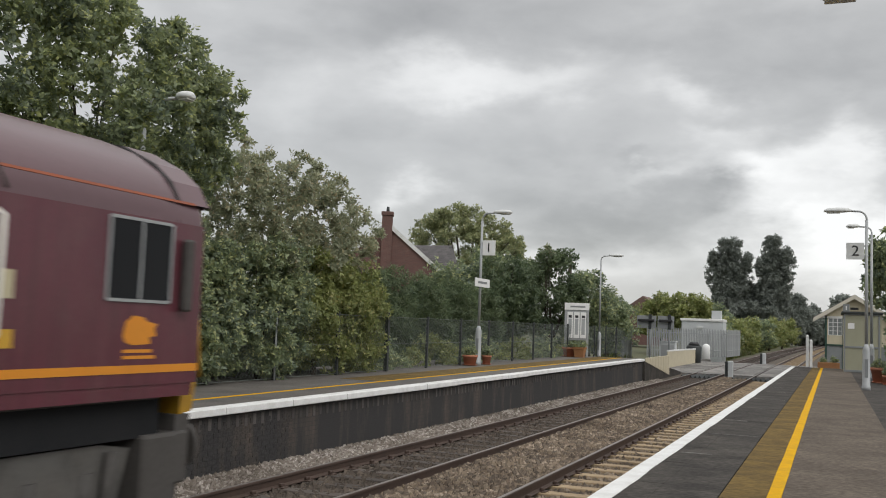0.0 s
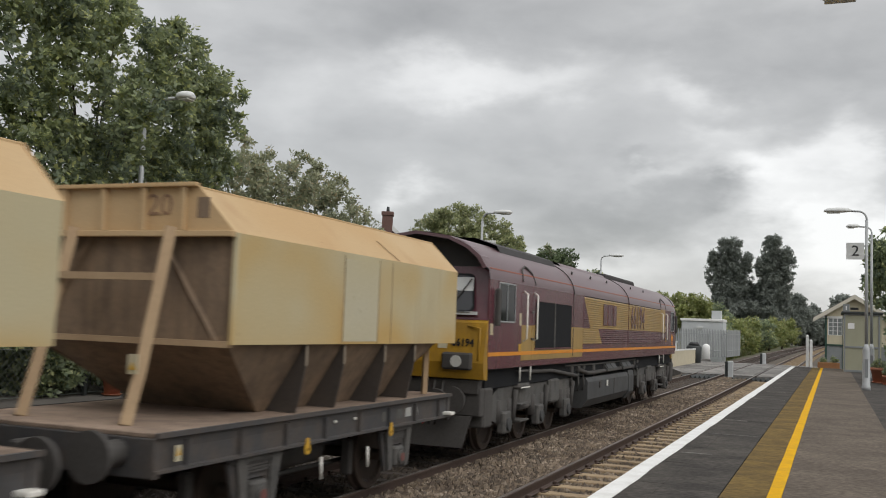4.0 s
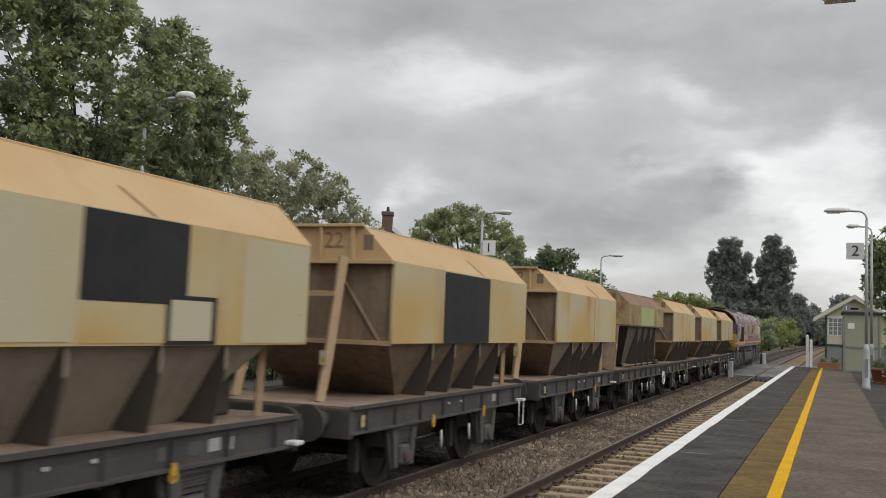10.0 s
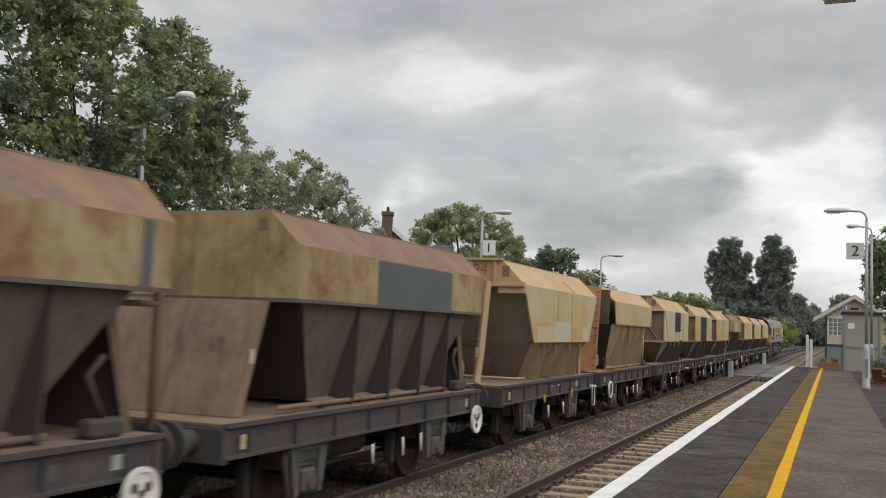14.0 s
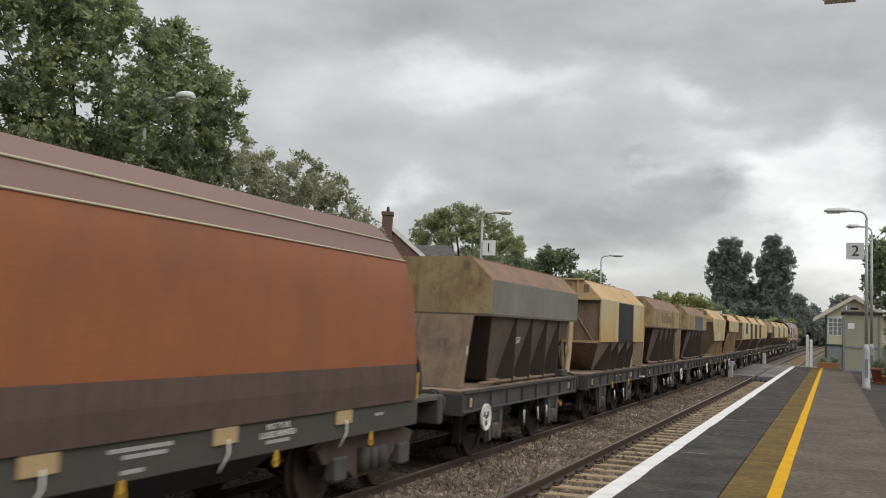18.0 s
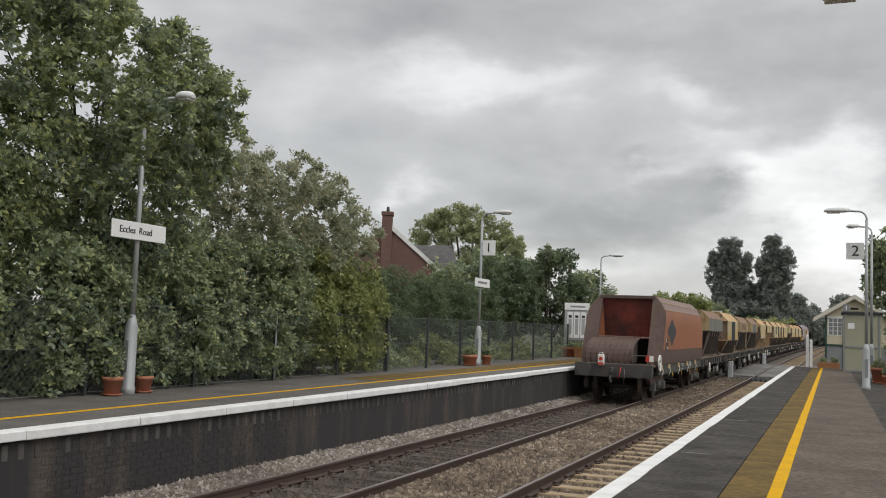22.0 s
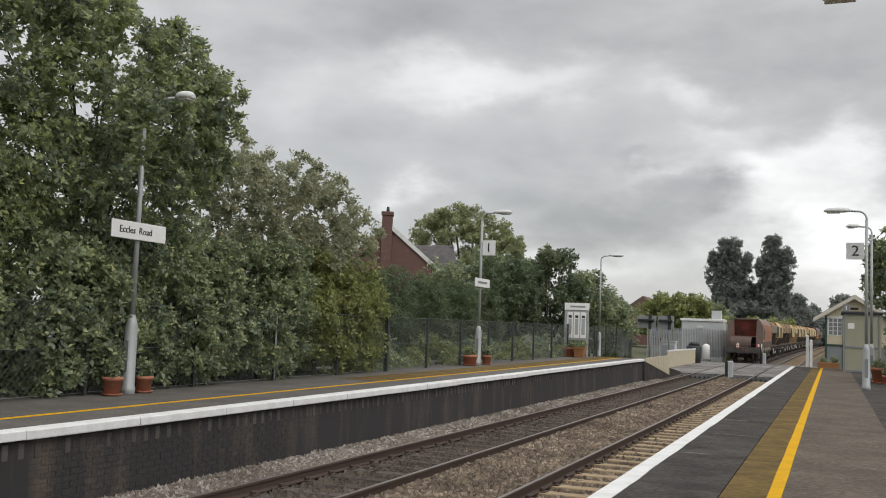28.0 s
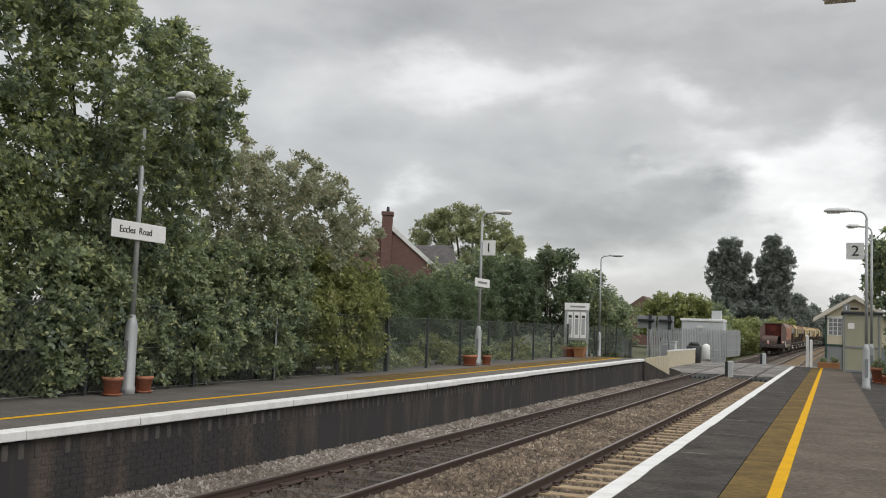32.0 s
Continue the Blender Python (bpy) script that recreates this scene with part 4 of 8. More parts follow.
# ---- waiting shelter ----
S = thing("waiting_shelter", "drab green panelled waiting shelter with dark frame", "shelter", pose(0.47, 45.0, HN - 0.012))
part("front_panel", Geo().box(0.06, 1.36, 0.0, 0.05, 1.12, 2.44), M["drab"], S)
part("lower_panel", Geo().box(0.06, 1.36, 0.0, 0.05, 0.10, 1.04), M["drab"], S)
for x0, x1, z0, z1 in ((0, 0.06, 0, 2.5), (1.36, 1.42, 0, 2.5), (0.06, 1.36, 1.04, 1.12), (0.06, 1.36, 0.0, 0.10), (0.06, 1.36, 2.44, 2.5)):
    part("frame_bar", Geo().box(x0, x1, -0.03, 0.07, z0, z1, 0.006), M["galv_dark"], S)
part("side_wall", Geo().box(0.0, 0.05, 0.08, 3.4, 0.0, 2.5), M["drab"], S)
part("back_wall", Geo().box(1.43, 1.48, -0.02, 3.4, 0.0, 2.5), M["drab"], S)
part("roof", Geo().box(-0.1, 1.55, -0.12, 3.5, 2.5, 2.6, 0.02), M["fence_post"], S)
part("notice", Geo().box(0.16, 0.42, -0.012, -0.002, 1.86, 2.1), M["sign_white"], S)
sq = thing("information_sign", "small grey information sign on the shelter roof", "sign", pose(0.55, 44.9, HN + 2.6))
part("board", Geo().box(-0.12, 0.14, -0.02, 0.0, -0.02, 0.30, 0.006), M["galv_dark"], sq)
part("symbol", Geo().box(-0.01, 0.03, -0.026, -0.021, 0.05, 0.22), M["sign_white"], sq)

# ---- planter box and white posts at the platform end ----
pl = thing("planter", "orange wooden planter box of flowers at the platform end", "planter", pose(-0.10, 50.6, HN - 0.18))
part("box", Geo().box(-0.55, 0.45, -0.2, 0.2, 0, 0.42, 0.02), M["wood"], pl)
rg = np.random.default_rng(31)
tip, twig = crown_points(rg, [(-0.3, 0, 0.5, 0.25, 0.2, 0.2), (0.2, 0, 0.5, 0.25, 0.2, 0.2)], 60, 0.2)
o2 = new("plants", cloud_mesh("plants", M["leaf_a"], *sprays(rg, tip, twig, 0.05)))
o2.parent = pl
for x, y, h in ((-1.27, 57.0, 2.35), (-1.12, 59.5, 2.1)):
    wp = thing("gate_post", "tall white-painted gate post at the crossing", "post", pose(x, y, 0.02), "white gate posts")
    part("post", Geo().box(-0.075, 0.075, -0.075, 0.075, -0.4, h, 0.012), M["white"], wp)
    part("cap", Geo().rings([[(-0.09, -0.09, h), (0.09, -0.09, h), (0.09, 0.09, h), (-0.09, 0.09, h)], [(-0.02, -0.02, h + 0.1), (0.02, -0.02, h + 0.1), (0.02, 0.02, h + 0.1), (-0.02, 0.02, h + 0.1)]]), M["white"], wp)

# ---- level crossing ----
X_ = thing("level_crossing", "level crossing of weathered concrete panels", "road", kind="structure")
for x0, x1, nm in ((XF - 3.4, XF - 0.86, 1), (XF - 0.66, XF + 0.66, 1), (XF + 0.86, XN - 0.86, 1), (XN - 0.66, XN + 0.66, 1), (XN + 0.86, XN + 4.0, 1)):
    y = 56.6
    k = 0
    while y < 77:
        e = y + 1.8
        part("panel", Geo().rings([[(x0 + bend(a), a, rise(a) - 0.16), (x1 + bend(a), a, rise(a) - 0.16), (x1 + bend(a), a, rise(a) - 0.012), (x0 + bend(a), a, rise(a) - 0.012)] for a in (y, e - 0.02)]), M["deck"], X_)
        y = e
part("road", Geo().box(-60, XF - 3.42, 59, 76, -0.2, 0.12), M["road"], X_, "asphalt road to the crossing")
part("road", Geo().box(XN + 4.02, 60, 60, 76, -0.2, 0.14), M["road"], X_, "asphalt road beyond the crossing")
# jagged trespass guards beside the panels
for yy, x0, x1 in ((55.1, XF - 1.2, XF + 0.7), (55.1, XN - 1.8, XN + 1.2), (78.2, XF - 1.0, XN + 1.4)):
    gd = thing("trespass_guard", "dark ridged timber guard beside the crossing panels", "guard", pose(0, 0, 0), "crossing guards")
    x = x0
    while x < x1:
        part("slat", Geo().prism([(x, -0.17), (x + 0.22, -0.17), (x + 0.11, 0.02)], "y", yy - 1.3, yy + 1.3), M["fence_post"], gd)
        x += 0.24

for x, y, h, lab in ((-5.25, 56.0, 0.93, "short weathered concrete post between the tracks"), (-5.06 + bend(80), 79.5, 0.95, "short weathered concrete post between the tracks")):
    bo = thing("marker_post", lab, "post", pose(x, y, -0.15 + rise(y)), "posts between the tracks")
    part("post", Geo().box(-0.14, 0.14, -0.12, 0.12, -0.2, h, 0.03), M["hut"], bo)
    part("dark_face", Geo().box(-0.30, -0.15, -0.10, 0.10, -0.2, h * 0.97, 0.02), M["fence_post"], bo)
for x, y in ((-8.35, 13.7), (-8.3, 23.8), (-8.55, 36.2)):
    mk = thing("marker_peg", "small white marker peg at the foot of the wall", "peg", pose(x + 0.22, y, -0.30), "marker pegs")
    part("peg", Geo().box(-0.035, 0.035, -0.05, 0.05, -0.1, 0.22, 0.01), M["white"], mk)
    part("number_bar", Geo().box(-0.02, 0.02, -0.056, -0.049, 0.05, 0.12), M["black"], mk)

# ---- signal box beyond the crossing ----
SB = thing("signal_box", "cream and green timber signal box with pitched roof", "signal box", pose(1.2, 61.0, 0.0))
part("wall", Geo().box(-1.48, 2.0, 0.0, 4.2, 0.0, 1.93), M["galv_dark"], SB, "grey boarded lower wall")
part("upper_wall", Geo().box(-1.48, -1.40, 0.0, 0.12, 1.93, 3.62).box(-0.66, 2.0, 0.0, 0.12, 1.93, 3.62).box(-1.40, -0.66, 0.0, 0.12, 1.93, 2.52), M["cream"], SB)
part("side_wall", Geo().box(-1.50, -1.40, 0.12, 4.2, 1.93, 3.62), M["green"], SB, "dark green window side")
part("gable", Geo().prism([(-2.1, 3.5), (2.1, 3.5), (0.02, 4.75)], "y", 0.0, 0.12), M["cream"], SB)
for s in (-1, 1):
    part("roof", Geo().prism([(0.0, 4.92), (s * 2.25, 3.52), (s * 2.25, 3.42), (0.0, 4.80)], "y", -0.25, 4.5), M["slate"], SB)
    part("barge_board", Geo().prism([(0.0, 4.90), (s * 2.24, 3.50), (s * 2.24, 3.26), (0.0, 4.66)], "y", -0.32, -0.26), M["bargeboard"], SB, "weathered white barge board")
part("gable_vent", Geo().box(-0.36, 0.36, -0.06, -0.002, 3.95, 4.25), M["cream"], SB)
part("vent_slot", Geo().box(-0.22, 0.22, -0.075, -0.062, 4.02, 4.16), M["black"], SB)
win = part("window", Geo().box(-1.40, -0.66, 0.03, 0.05, 2.52, 3.62), M["box_glass"], SB)
part("upper_band", Geo().box(-1.75, 2.0, -0.03, -0.002, 3.50, 3.62), M["white"], SB, "white head board")
part("sill_board", Geo().box(-1.50, -0.6, -0.05, -0.002, 1.90, 1.98), M["green"], SB)
for k in range(4):
    x = -1.40 + 0.247 * k
    part("glazing_bar", Geo().box(x - 0.024, x + 0.024, -0.01, 0.028, 2.52, 3.5), M["white"], win)
for k in range(5):
    z = 2.52 + 0.245 * k
    part("glazing_bar", Geo().box(-1.40, -0.66, -0.012, 0.026, z - 0.016, z + 0.016), M["white"], win)
part("post", Geo().box(-1.60, -1.48, -0.03, 0.06, 0.0, 3.62), M["green"], SB)
part("porch_post", Geo().box(-0.63, -0.50, -0.05, 0.0, 0.0, 3.62), M["green"], SB)

# ---- crossing furniture: backs of the light boards, barrier, fence, hut, tank ----
for x, w in ((-11.75, 1.30), (-10.45, 1.1)):
    wb = thing("crossing_light_board", "grey back of a level crossing light board on a post", "traffic signal", pose(x, 66.0, rise(66)), "crossing lights")
    part("post", Geo().tube([(0.25, 0, -0.3), (0.25, 0, 3.3)], 0.07, 8), M["galv_dark"], wb)
    part("board", Geo().box(-w / 2, w / 2, -0.03, 0.03, 2.45, 3.30, 0.01), M["palisade"], wb)
    part("lamp_housing", Geo().box(-w / 2 + 0.1, w / 2 - 0.1, -0.25, -0.03, 2.9, 3.06, 0.03), M["black"], wb)
    part("bracket", Geo().box(0.15, 0.35, -0.1, -0.03, 2.4, 3.4), M["fence_post"], wb)
br = thing("crossing_barrier_box", "pale grey crossing barrier machine cabinet", "cabinet", pose(-10.4, 66.5, rise(66)))
part("cabinet", Geo().box(-0.5, 0.55, 0, 0.7, -0.2, 1.55, 0.03), M["hut"], br)
part("door", Geo().box(-0.4, 0.45, -0.02, 0.0, 0.1, 1.35, 0.01), M["galv"], br)
part("lid", Geo().box(-0.55, 0.6, -0.05, 0.75, 1.55, 1.62, 0.01), M["hut"], br)
cw = thing("parapet_board", "cream boarded crossing fence with white top rail", "fence", pose(-9.7, 62.0, 0.15))
part("panel", Geo().rings([[(0, 0, -0.1), (0.05, 0, -0.1), (0.05, 0, 0.95), (0, 0, 0.95)], [(0.25, 12.5, 0.0), (0.30, 12.5, 0.0), (0.30, 12.5, 0.98), (0.25, 12.5, 0.98)]]), M["cream"], cw)
part("rail", Geo().rings([[(-0.03, 0, 0.95), (0.08, 0, 0.95), (0.08, 0, 1.04), (-0.03, 0, 1.04)], [(0.22, 12.5, 0.98), (0.33, 12.5, 0.98), (0.33, 12.5, 1.07), (0.22, 12.5, 1.07)]]), M["white"], cw)
bn = thing("litter_bin", "dark grey litter bin by the crossing", "bin", pose(-9.6, 74.0, 0.12))
part("body", Geo().rings([[(rr * math.cos(q), rr * math.sin(q), zz) for q in (6.2832 * j / 14 for j in range(14))] for rr, zz in ((0.5, -0.1), (0.56, 1.2), (0.5, 1.3))], smooth=True), M["fence_post"], bn)
part("lid", Geo().tube([(0, 0, 1.3), (0, 0, 1.55)], [0.45, 0.3], 14), M["black"], bn)
tk = thing("gas_tank", "upright rounded white tank on the ground", "tank", pose(-9.3, 79.0, 0.30))
part("tank", Geo().rings([[(rr * math.cos(q), rr * math.sin(q), zz) for q in (6.2832 * j / 18 for j in range(18))] for rr, zz in ((0.22, 0.0), (0.30, 0.06), (0.30, 0.95), (0.26, 1.12), (0.15, 1.22), (0.02, 1.25))], smooth=True), M["sign_white"], tk)
part("plinth", Geo().box(-0.36, 0.36, -0.36, 0.36, -0.2, 0.02, 0.02), M["deck"], tk)
H_ = thing("equipment_hut", "pale grey flat-roofed railway equipment hut", "hut", pose(-10.5, 86.0, rise(86)))
part("wall", Geo().box(-1.75, 1.75, 0, 3.0, -0.3, 3.2), M["hut"], H_)
part("roof", Geo().box(-1.85, 1.8, -0.1, 3.1, 3.2, 3.42, 0.03), M["sign_white"], H_)
part("vent_box", Geo().box(0.75, 1.55, 0.3, 1.2, 3.42, 4.15, 0.03), M["hut"], H_)
part("door", Geo().box(-0.3, 0.6, -0.03, 0.0, -0.1, 2.1, 0.01), M["galv"], H_)
part("lamp", Geo().box(-0.45, 0.1, -0.2, 0.0, 2.55, 2.75, 0.02), M["lamp_grey"], H_)


def palisade(x0, y0, x1, y1, label):
    ob = thing("palisade_fence", label, "fence", pose(0, 0, 0), "palisade fences")
    d = math.hypot(x1 - x0, y1 - y0)
    n = int(d / 0.19)
    ang = math.degrees(math.atan2(y1 - y0, x1 - x0))
    pale = Geo().prism([(-0.065, 0.0), (-0.03, -0.02), (0.0, 0.0), (0.03, -0.02), (0.065, 0.0), (0.06, 0.008), (-0.06, 0.008)], "z", 0.0, 2.2)
    pale.prism([(-0.05, 0.0), (0.0, -0.015), (0.05, 0.0), (0.0, 0.006)], "z", 2.2, 2.32)
    me = pale.mesh("pale", M["palisade"])
    for i in range(n + 1):
        x, y = x0 + (x1 - x0) * i / n, y0 + (y1 - y0) * i / n
        p_ = new("pale", me)
        p_.parent, p_.matrix_basis = ob, pose(x, y, rise(y) + 0.2, 0, 0, ang)
    for z in (0.55, 1.95):
        part("rail", Geo().tube([(x0, y0 + 0.03, rise(y0) + 0.2 + z), (x1, y1 + 0.03, rise(y1) + 0.2 + z)], 0.03, 4, False), M["palisade"], ob)
    return ob


palisade(-13.6, 77.0, -8.3, 84.6, "grey steel palisade fence round the equipment hut")
palisade(-8.25, 84.8, -7.9, 93.0, "grey steel palisade fence beside the line")
palisade(-15.0, 66.0, -11.0, 57.0, "grey steel palisade fence by the crossing")

# ---- house behind the platform ----
HO = thing("house", "red brick gabled house with white barge boards and chimney", "house", pose(-26.86, 56.0, 0.0, 0, 0, 22))
part("wall", Geo().box(-4.3, 4.3, 0, 9, -0.5, 4.95), M["brick"], HO)
part("gable", Geo().prism([(-4.3, 4.95), (4.3, 4.95), (0, 8.5)], "y", 0.0, 0.25), M["brick"], HO)
for s in (-1, 1):
    rf_ = part("roof", Geo().prism([(0, 8.74), (s * 4.7, 4.79), (s * 4.7, 4.61), (0, 8.55)], "y", 0.1, 9.3), M["slate"], HO)
    part("barge_board", Geo().prism([(0, 8.84), (s * 4.75, 4.84), (s * 4.75, 4.53), (0, 8.52)], "y", -0.12, 0.08), M["white"], HO)
part("chimney", Geo().box(-0.33, 0.33, -0.22, 0.5, -0.4, 9.2, 0.01).box(-0.39, 0.39, -0.28, 0.56, 9.2, 9.45, 0.02), M["brick"], HO)
for s in (0.0,):
    part("chimney_pot", Geo().tube([(s, 0.2, 9.4), (s, 0.2, 9.8)], [0.12, 0.09], 10), M["fence_post"], HO)
HW = thing("house", "slate-roofed wing of the brick house", "house", pose(-25.5, 60.0, -0.15))
part("wall", Geo().box(-3.0, 2.2, 0, 5, -0.5, 4.8), M["brick"], HW)
part("roof", Geo().rings([[(-2.6, -0.6, 5.86), (2.6, -0.6, 5.86), (0.6, 2.6, 7.95), (-2.6, 2.6, 7.95)], [(-2.6, -0.6, 5.7), (2.6, -0.6, 5.7), (0.6, 2.6, 7.8), (-2.6, 2.6, 7.8)]]), M["slate"], HW)
me = Geo().box(-0.16, 0.16, -0.14, 0.14, 0.0, 0.025).mesh("roof_tile", M["slate"])
for j in range(14):
    for i in range(16):
        tx = -2.4 + 0.34 * i + 0.17 * (j % 2)
        if tx > 2.45 - 0.15 * j:
            continue
        t_ = new("roof_tile", me)
        t_.parent, t_.matrix_basis = HW, pose(tx, -0.5 + 0.235 * j, 5.93 + 0.1535 * j, 33.2 - 3, 0, 0)
FH = thing("house", "distant brown-roofed house among trees", "house", pose(-25.5, 140.0, 1.0))
part("wall", Geo().box(-3, 3, 0, 6, -0.5, 4.3), M["brick"], FH)
part("roof", Geo().prism([(-3.4, 4.2), (3.4, 4.2), (0, 6.6)], "y", -0.2, 6.2), M["brown_tile"], FH)
up = thing("telegraph_pole", "dark wooden pole among the trees", "pole", pose(-12.9, 49.5, 0.0))
part("pole", Geo().tube([(0, 0, -0.5), (0, 0, 6.2)], [0.12, 0.09], 10), M["bark"], up)

# ---- trees, bushes and hedges ----
rng = np.random.default_rng(21)


def clumps(seed, spec):
    r_ = np.random.default_rng(seed)
    out_ = []
    for c, rad, count, size in spec:
        out_ += blob_cluster(r_, c, rad, count, size)
    return out_


tree("tree", "large broadleaf tree overhanging the platform fence", "tree", (-12.4, 13.0, 0.3),
     clumps(1, [((-11.3, 12.8, 6.1), (0.95, 3.15, 1.8), 330, 0.17), ((-11.2, 14.35, 5.8), (0.85, 1.8, 1.5), 170, 0.16), ((-11.7, 10.6, 6.4), (0.8, 1.8, 1.6), 100, 0.17), ((-11.4, 10.7, 4.6), (0.8, 1.6, 1.4), 130, 0.19),
                ((-11.2, 13.3, 4.5), (0.85, 2.0, 1.1), 140, 0.18), ((-11.1, 12.0, 4.3), (0.65, 2.7, 0.9), 120, 0.19), ((-10.1, 11.75, 5.1), (0.45, 0.35, 0.95), 40, 0.15), ((-9.68, 11.7, 5.42), (0.30, 0.2, 0.38), 16, 0.12),
                ((-11.2, 14.15, 6.85), (0.7, 0.95, 0.8), 70, 0.15), ((-10.6, 13.1, 5.6), (0.5, 0.9, 1.1), 50, 0.16), ((-11.6, 11.6, 7.3), (0.8, 1.8, 0.8), 110, 0.17), ((-11.4, 11.9, 6.6), (0.7, 1.0, 0.9), 80, 0.16), ((-11.2, 15.35, 6.3), (0.6, 0.95, 0.85), 80, 0.14), ((-11.2, 15.1, 5.2), (0.6, 0.8, 0.7), 50, 0.15), ((-11.3, 14.1, 7.25), (0.6, 0.8, 0.5), 50, 0.13)]),
     60000, 0.050, M["leaf_a"], 11, 0.06, 36, shell=0.2, shape=1.1)
tree("tree", "open-branched grey-green tree behind the fence", "tree", (-12.3, 18.4, 0.3),
     clumps(2, [((-11.5, 16.9, 4.85), (1.0, 1.7, 1.25), 130, 0.17), ((-11.4, 18.7, 4.95), (1.0, 1.8, 1.2), 140, 0.16), ((-11.35, 20.2, 4.75), (0.9, 1.5, 1.15), 110, 0.15), ((-11.3, 21.6, 4.35), (0.8, 1.1, 0.95), 70, 0.15), ((-11.3, 18.4, 3.7), (0.9, 3.6, 0.75), 80, 0.22)]),
     28000, 0.05, M["leaf_b"], 12, 0.035, 60, shell=0.05)
for i, (y, h) in enumerate(((7.6, 3.4), (10.0, 3.6), (12.6, 3.3), (15.2, 3.2), (17.8, 2.9), (20.4, 2.6))):
    tree("bush", "dense dark bush at the back of the platform hedge", "bush", (-12.7, y, 0.3), clumps(240 + i, [((-12.7, y, 0.5 + h / 2), (0.6, 1.6, h / 2 + 0.3), 60, 0.42)]), 14000, 0.065, M["leaf_c"], 250 + i, 0.06, 4, "bushes along the fence", shell=0.5)
for i, (x, y, z, rx, ry, rz, n, mt) in enumerate(((-11.25, 8.4, 2.3, 0.9, 2.0, 1.7, 19000, "leaf_c"), (-11.5, 9.8, 3.6, 0.8, 1.3, 1.0, 9000, "leaf_a"), (-11.25, 11.6, 2.2, 0.85, 1.7, 1.5, 17000, "leaf_c"), (-11.2, 14.6, 2.4, 0.85, 1.8, 1.7, 18000, "leaf_c"),
                                         (-11.3, 17.4, 2.5, 0.9, 1.7, 1.8, 16000, "leaf_c"), (-11.4, 19.9, 2.5, 0.9, 1.5, 1.7, 14000, "leaf_y"), (-11.5, 22.0, 2.3, 0.8, 1.3, 1.6, 12000, "leaf_y"))):
    tree("bush", "dense leafy bush growing through the fence", "bush", (x, y, 0.4), clumps(30 + i, [((x, y, z), (rx, ry, rz), 60, 0.33), ((x + 0.46, y, z - 0.05), (0.26, ry, rz * 0.95), 60, 0.25)]), int(n * 1.5), 0.048, M[mt], 40 + i, 0.06, 6, "bushes along the fence", shell=0.6)
for i, y in enumerate((25.5, 28.5, 31.5, 34.5, 37.5)):
    tree("hedge", "dark clipped conifer hedge behind the fence", "hedge", (-13.6, y, 0.2), clumps(60 + i, [((-13.6, y, 2.2), (0.8, 1.9, 1.9), 90, 0.40)]), 21000, 0.085, M["leaf_d"], 70 + i, 0.07, 4, "hedge behind the fence", shape=0.4)
for i in range(6):
    y = 24.0 + 4.0 * i
    tree("bush", "low weedy bush behind the wire fence", "bush", (-11.6, y, 0.3), clumps(80 + i, [((-11.6, y, 1.25), (0.5, 1.7, 0.65), 16, 0.32)]), 2600, 0.06, M["leaf_y" if i % 2 else "leaf_c"], 90 + i, 0.03, 3, "weeds behind the fence")
tree("tree", "tall pale green tree behind the house", "tree", (-27.0, 70.0, 0.0),
     clumps(3, [((-27.3, 70, 8.5), (5.2, 3.4, 3.8), 210, 0.5), ((-22.9, 69, 6.9), (2.2, 2.4, 2.9), 70, 0.42)]), 44000, 0.105, M["leaf_p"], 13, 0.2, 40, shell=0.2)
for i, (x, y, z, rx, rz, n, mt) in enumerate(((-15.0, 45.0, 3.6, 2.1, 2.5, 14000, "leaf_d"), (-13.3, 47.5, 3.7, 1.9, 2.9, 14000, "leaf_d"), (-16.6, 47.0, 3.9, 1.9, 2.7, 12000, "leaf_c"), (-13.6, 62.0, 2.6, 2.0, 2.2, 9000, "leaf_c"), (-12.4, 51.5, 3.4, 1.4, 2.3, 10000, "leaf_c"), (-12.3, 56.0, 2.8, 1.3, 2.0, 9000, "leaf_c"), (-17.0, 43.0, 3.4, 1.8, 2.0, 8000, "leaf_c"))):
    tree("tree", "dark dense tree behind the platform fence", "tree", (x, y, 0.0), clumps(100 + i, [((x, y, z), (rx, rx, rz), 80, 0.55)]), int(n * 1.3), 0.085, M[mt], 110 + i, 0.13, 6, "dark trees by the crossing", shell=0.35)
tree("tree", "thin spiky young tree above the hedge", "tree", (-13.5, 47.0, 0.0), clumps(4, [((-13.35, 47.0, 5.9), (0.35, 0.35, 0.8), 8, 0.18)]), 700, 0.08, M["leaf_b"], 14, 0.05, 8, shell=0.1)
for i, (x, y, z, rx, rz) in enumerate(((-18.2, 112, 4.2, 3.0, 2.6), (-15.0, 110, 4.2, 3.0, 2.9), (-12.6, 114, 3.5, 2.2, 2.2))):
    tree("bush", "rounded green bush beyond the crossing", "bush", (x, y, 0.4), clumps(130 + i, [((x, y, z), (rx, rx, rz), 60, 0.8)]), 12000, 0.17, M["leaf_y" if i < 2 else "leaf_c"], 140 + i, 0.15, 4, "bushes beyond the crossing")
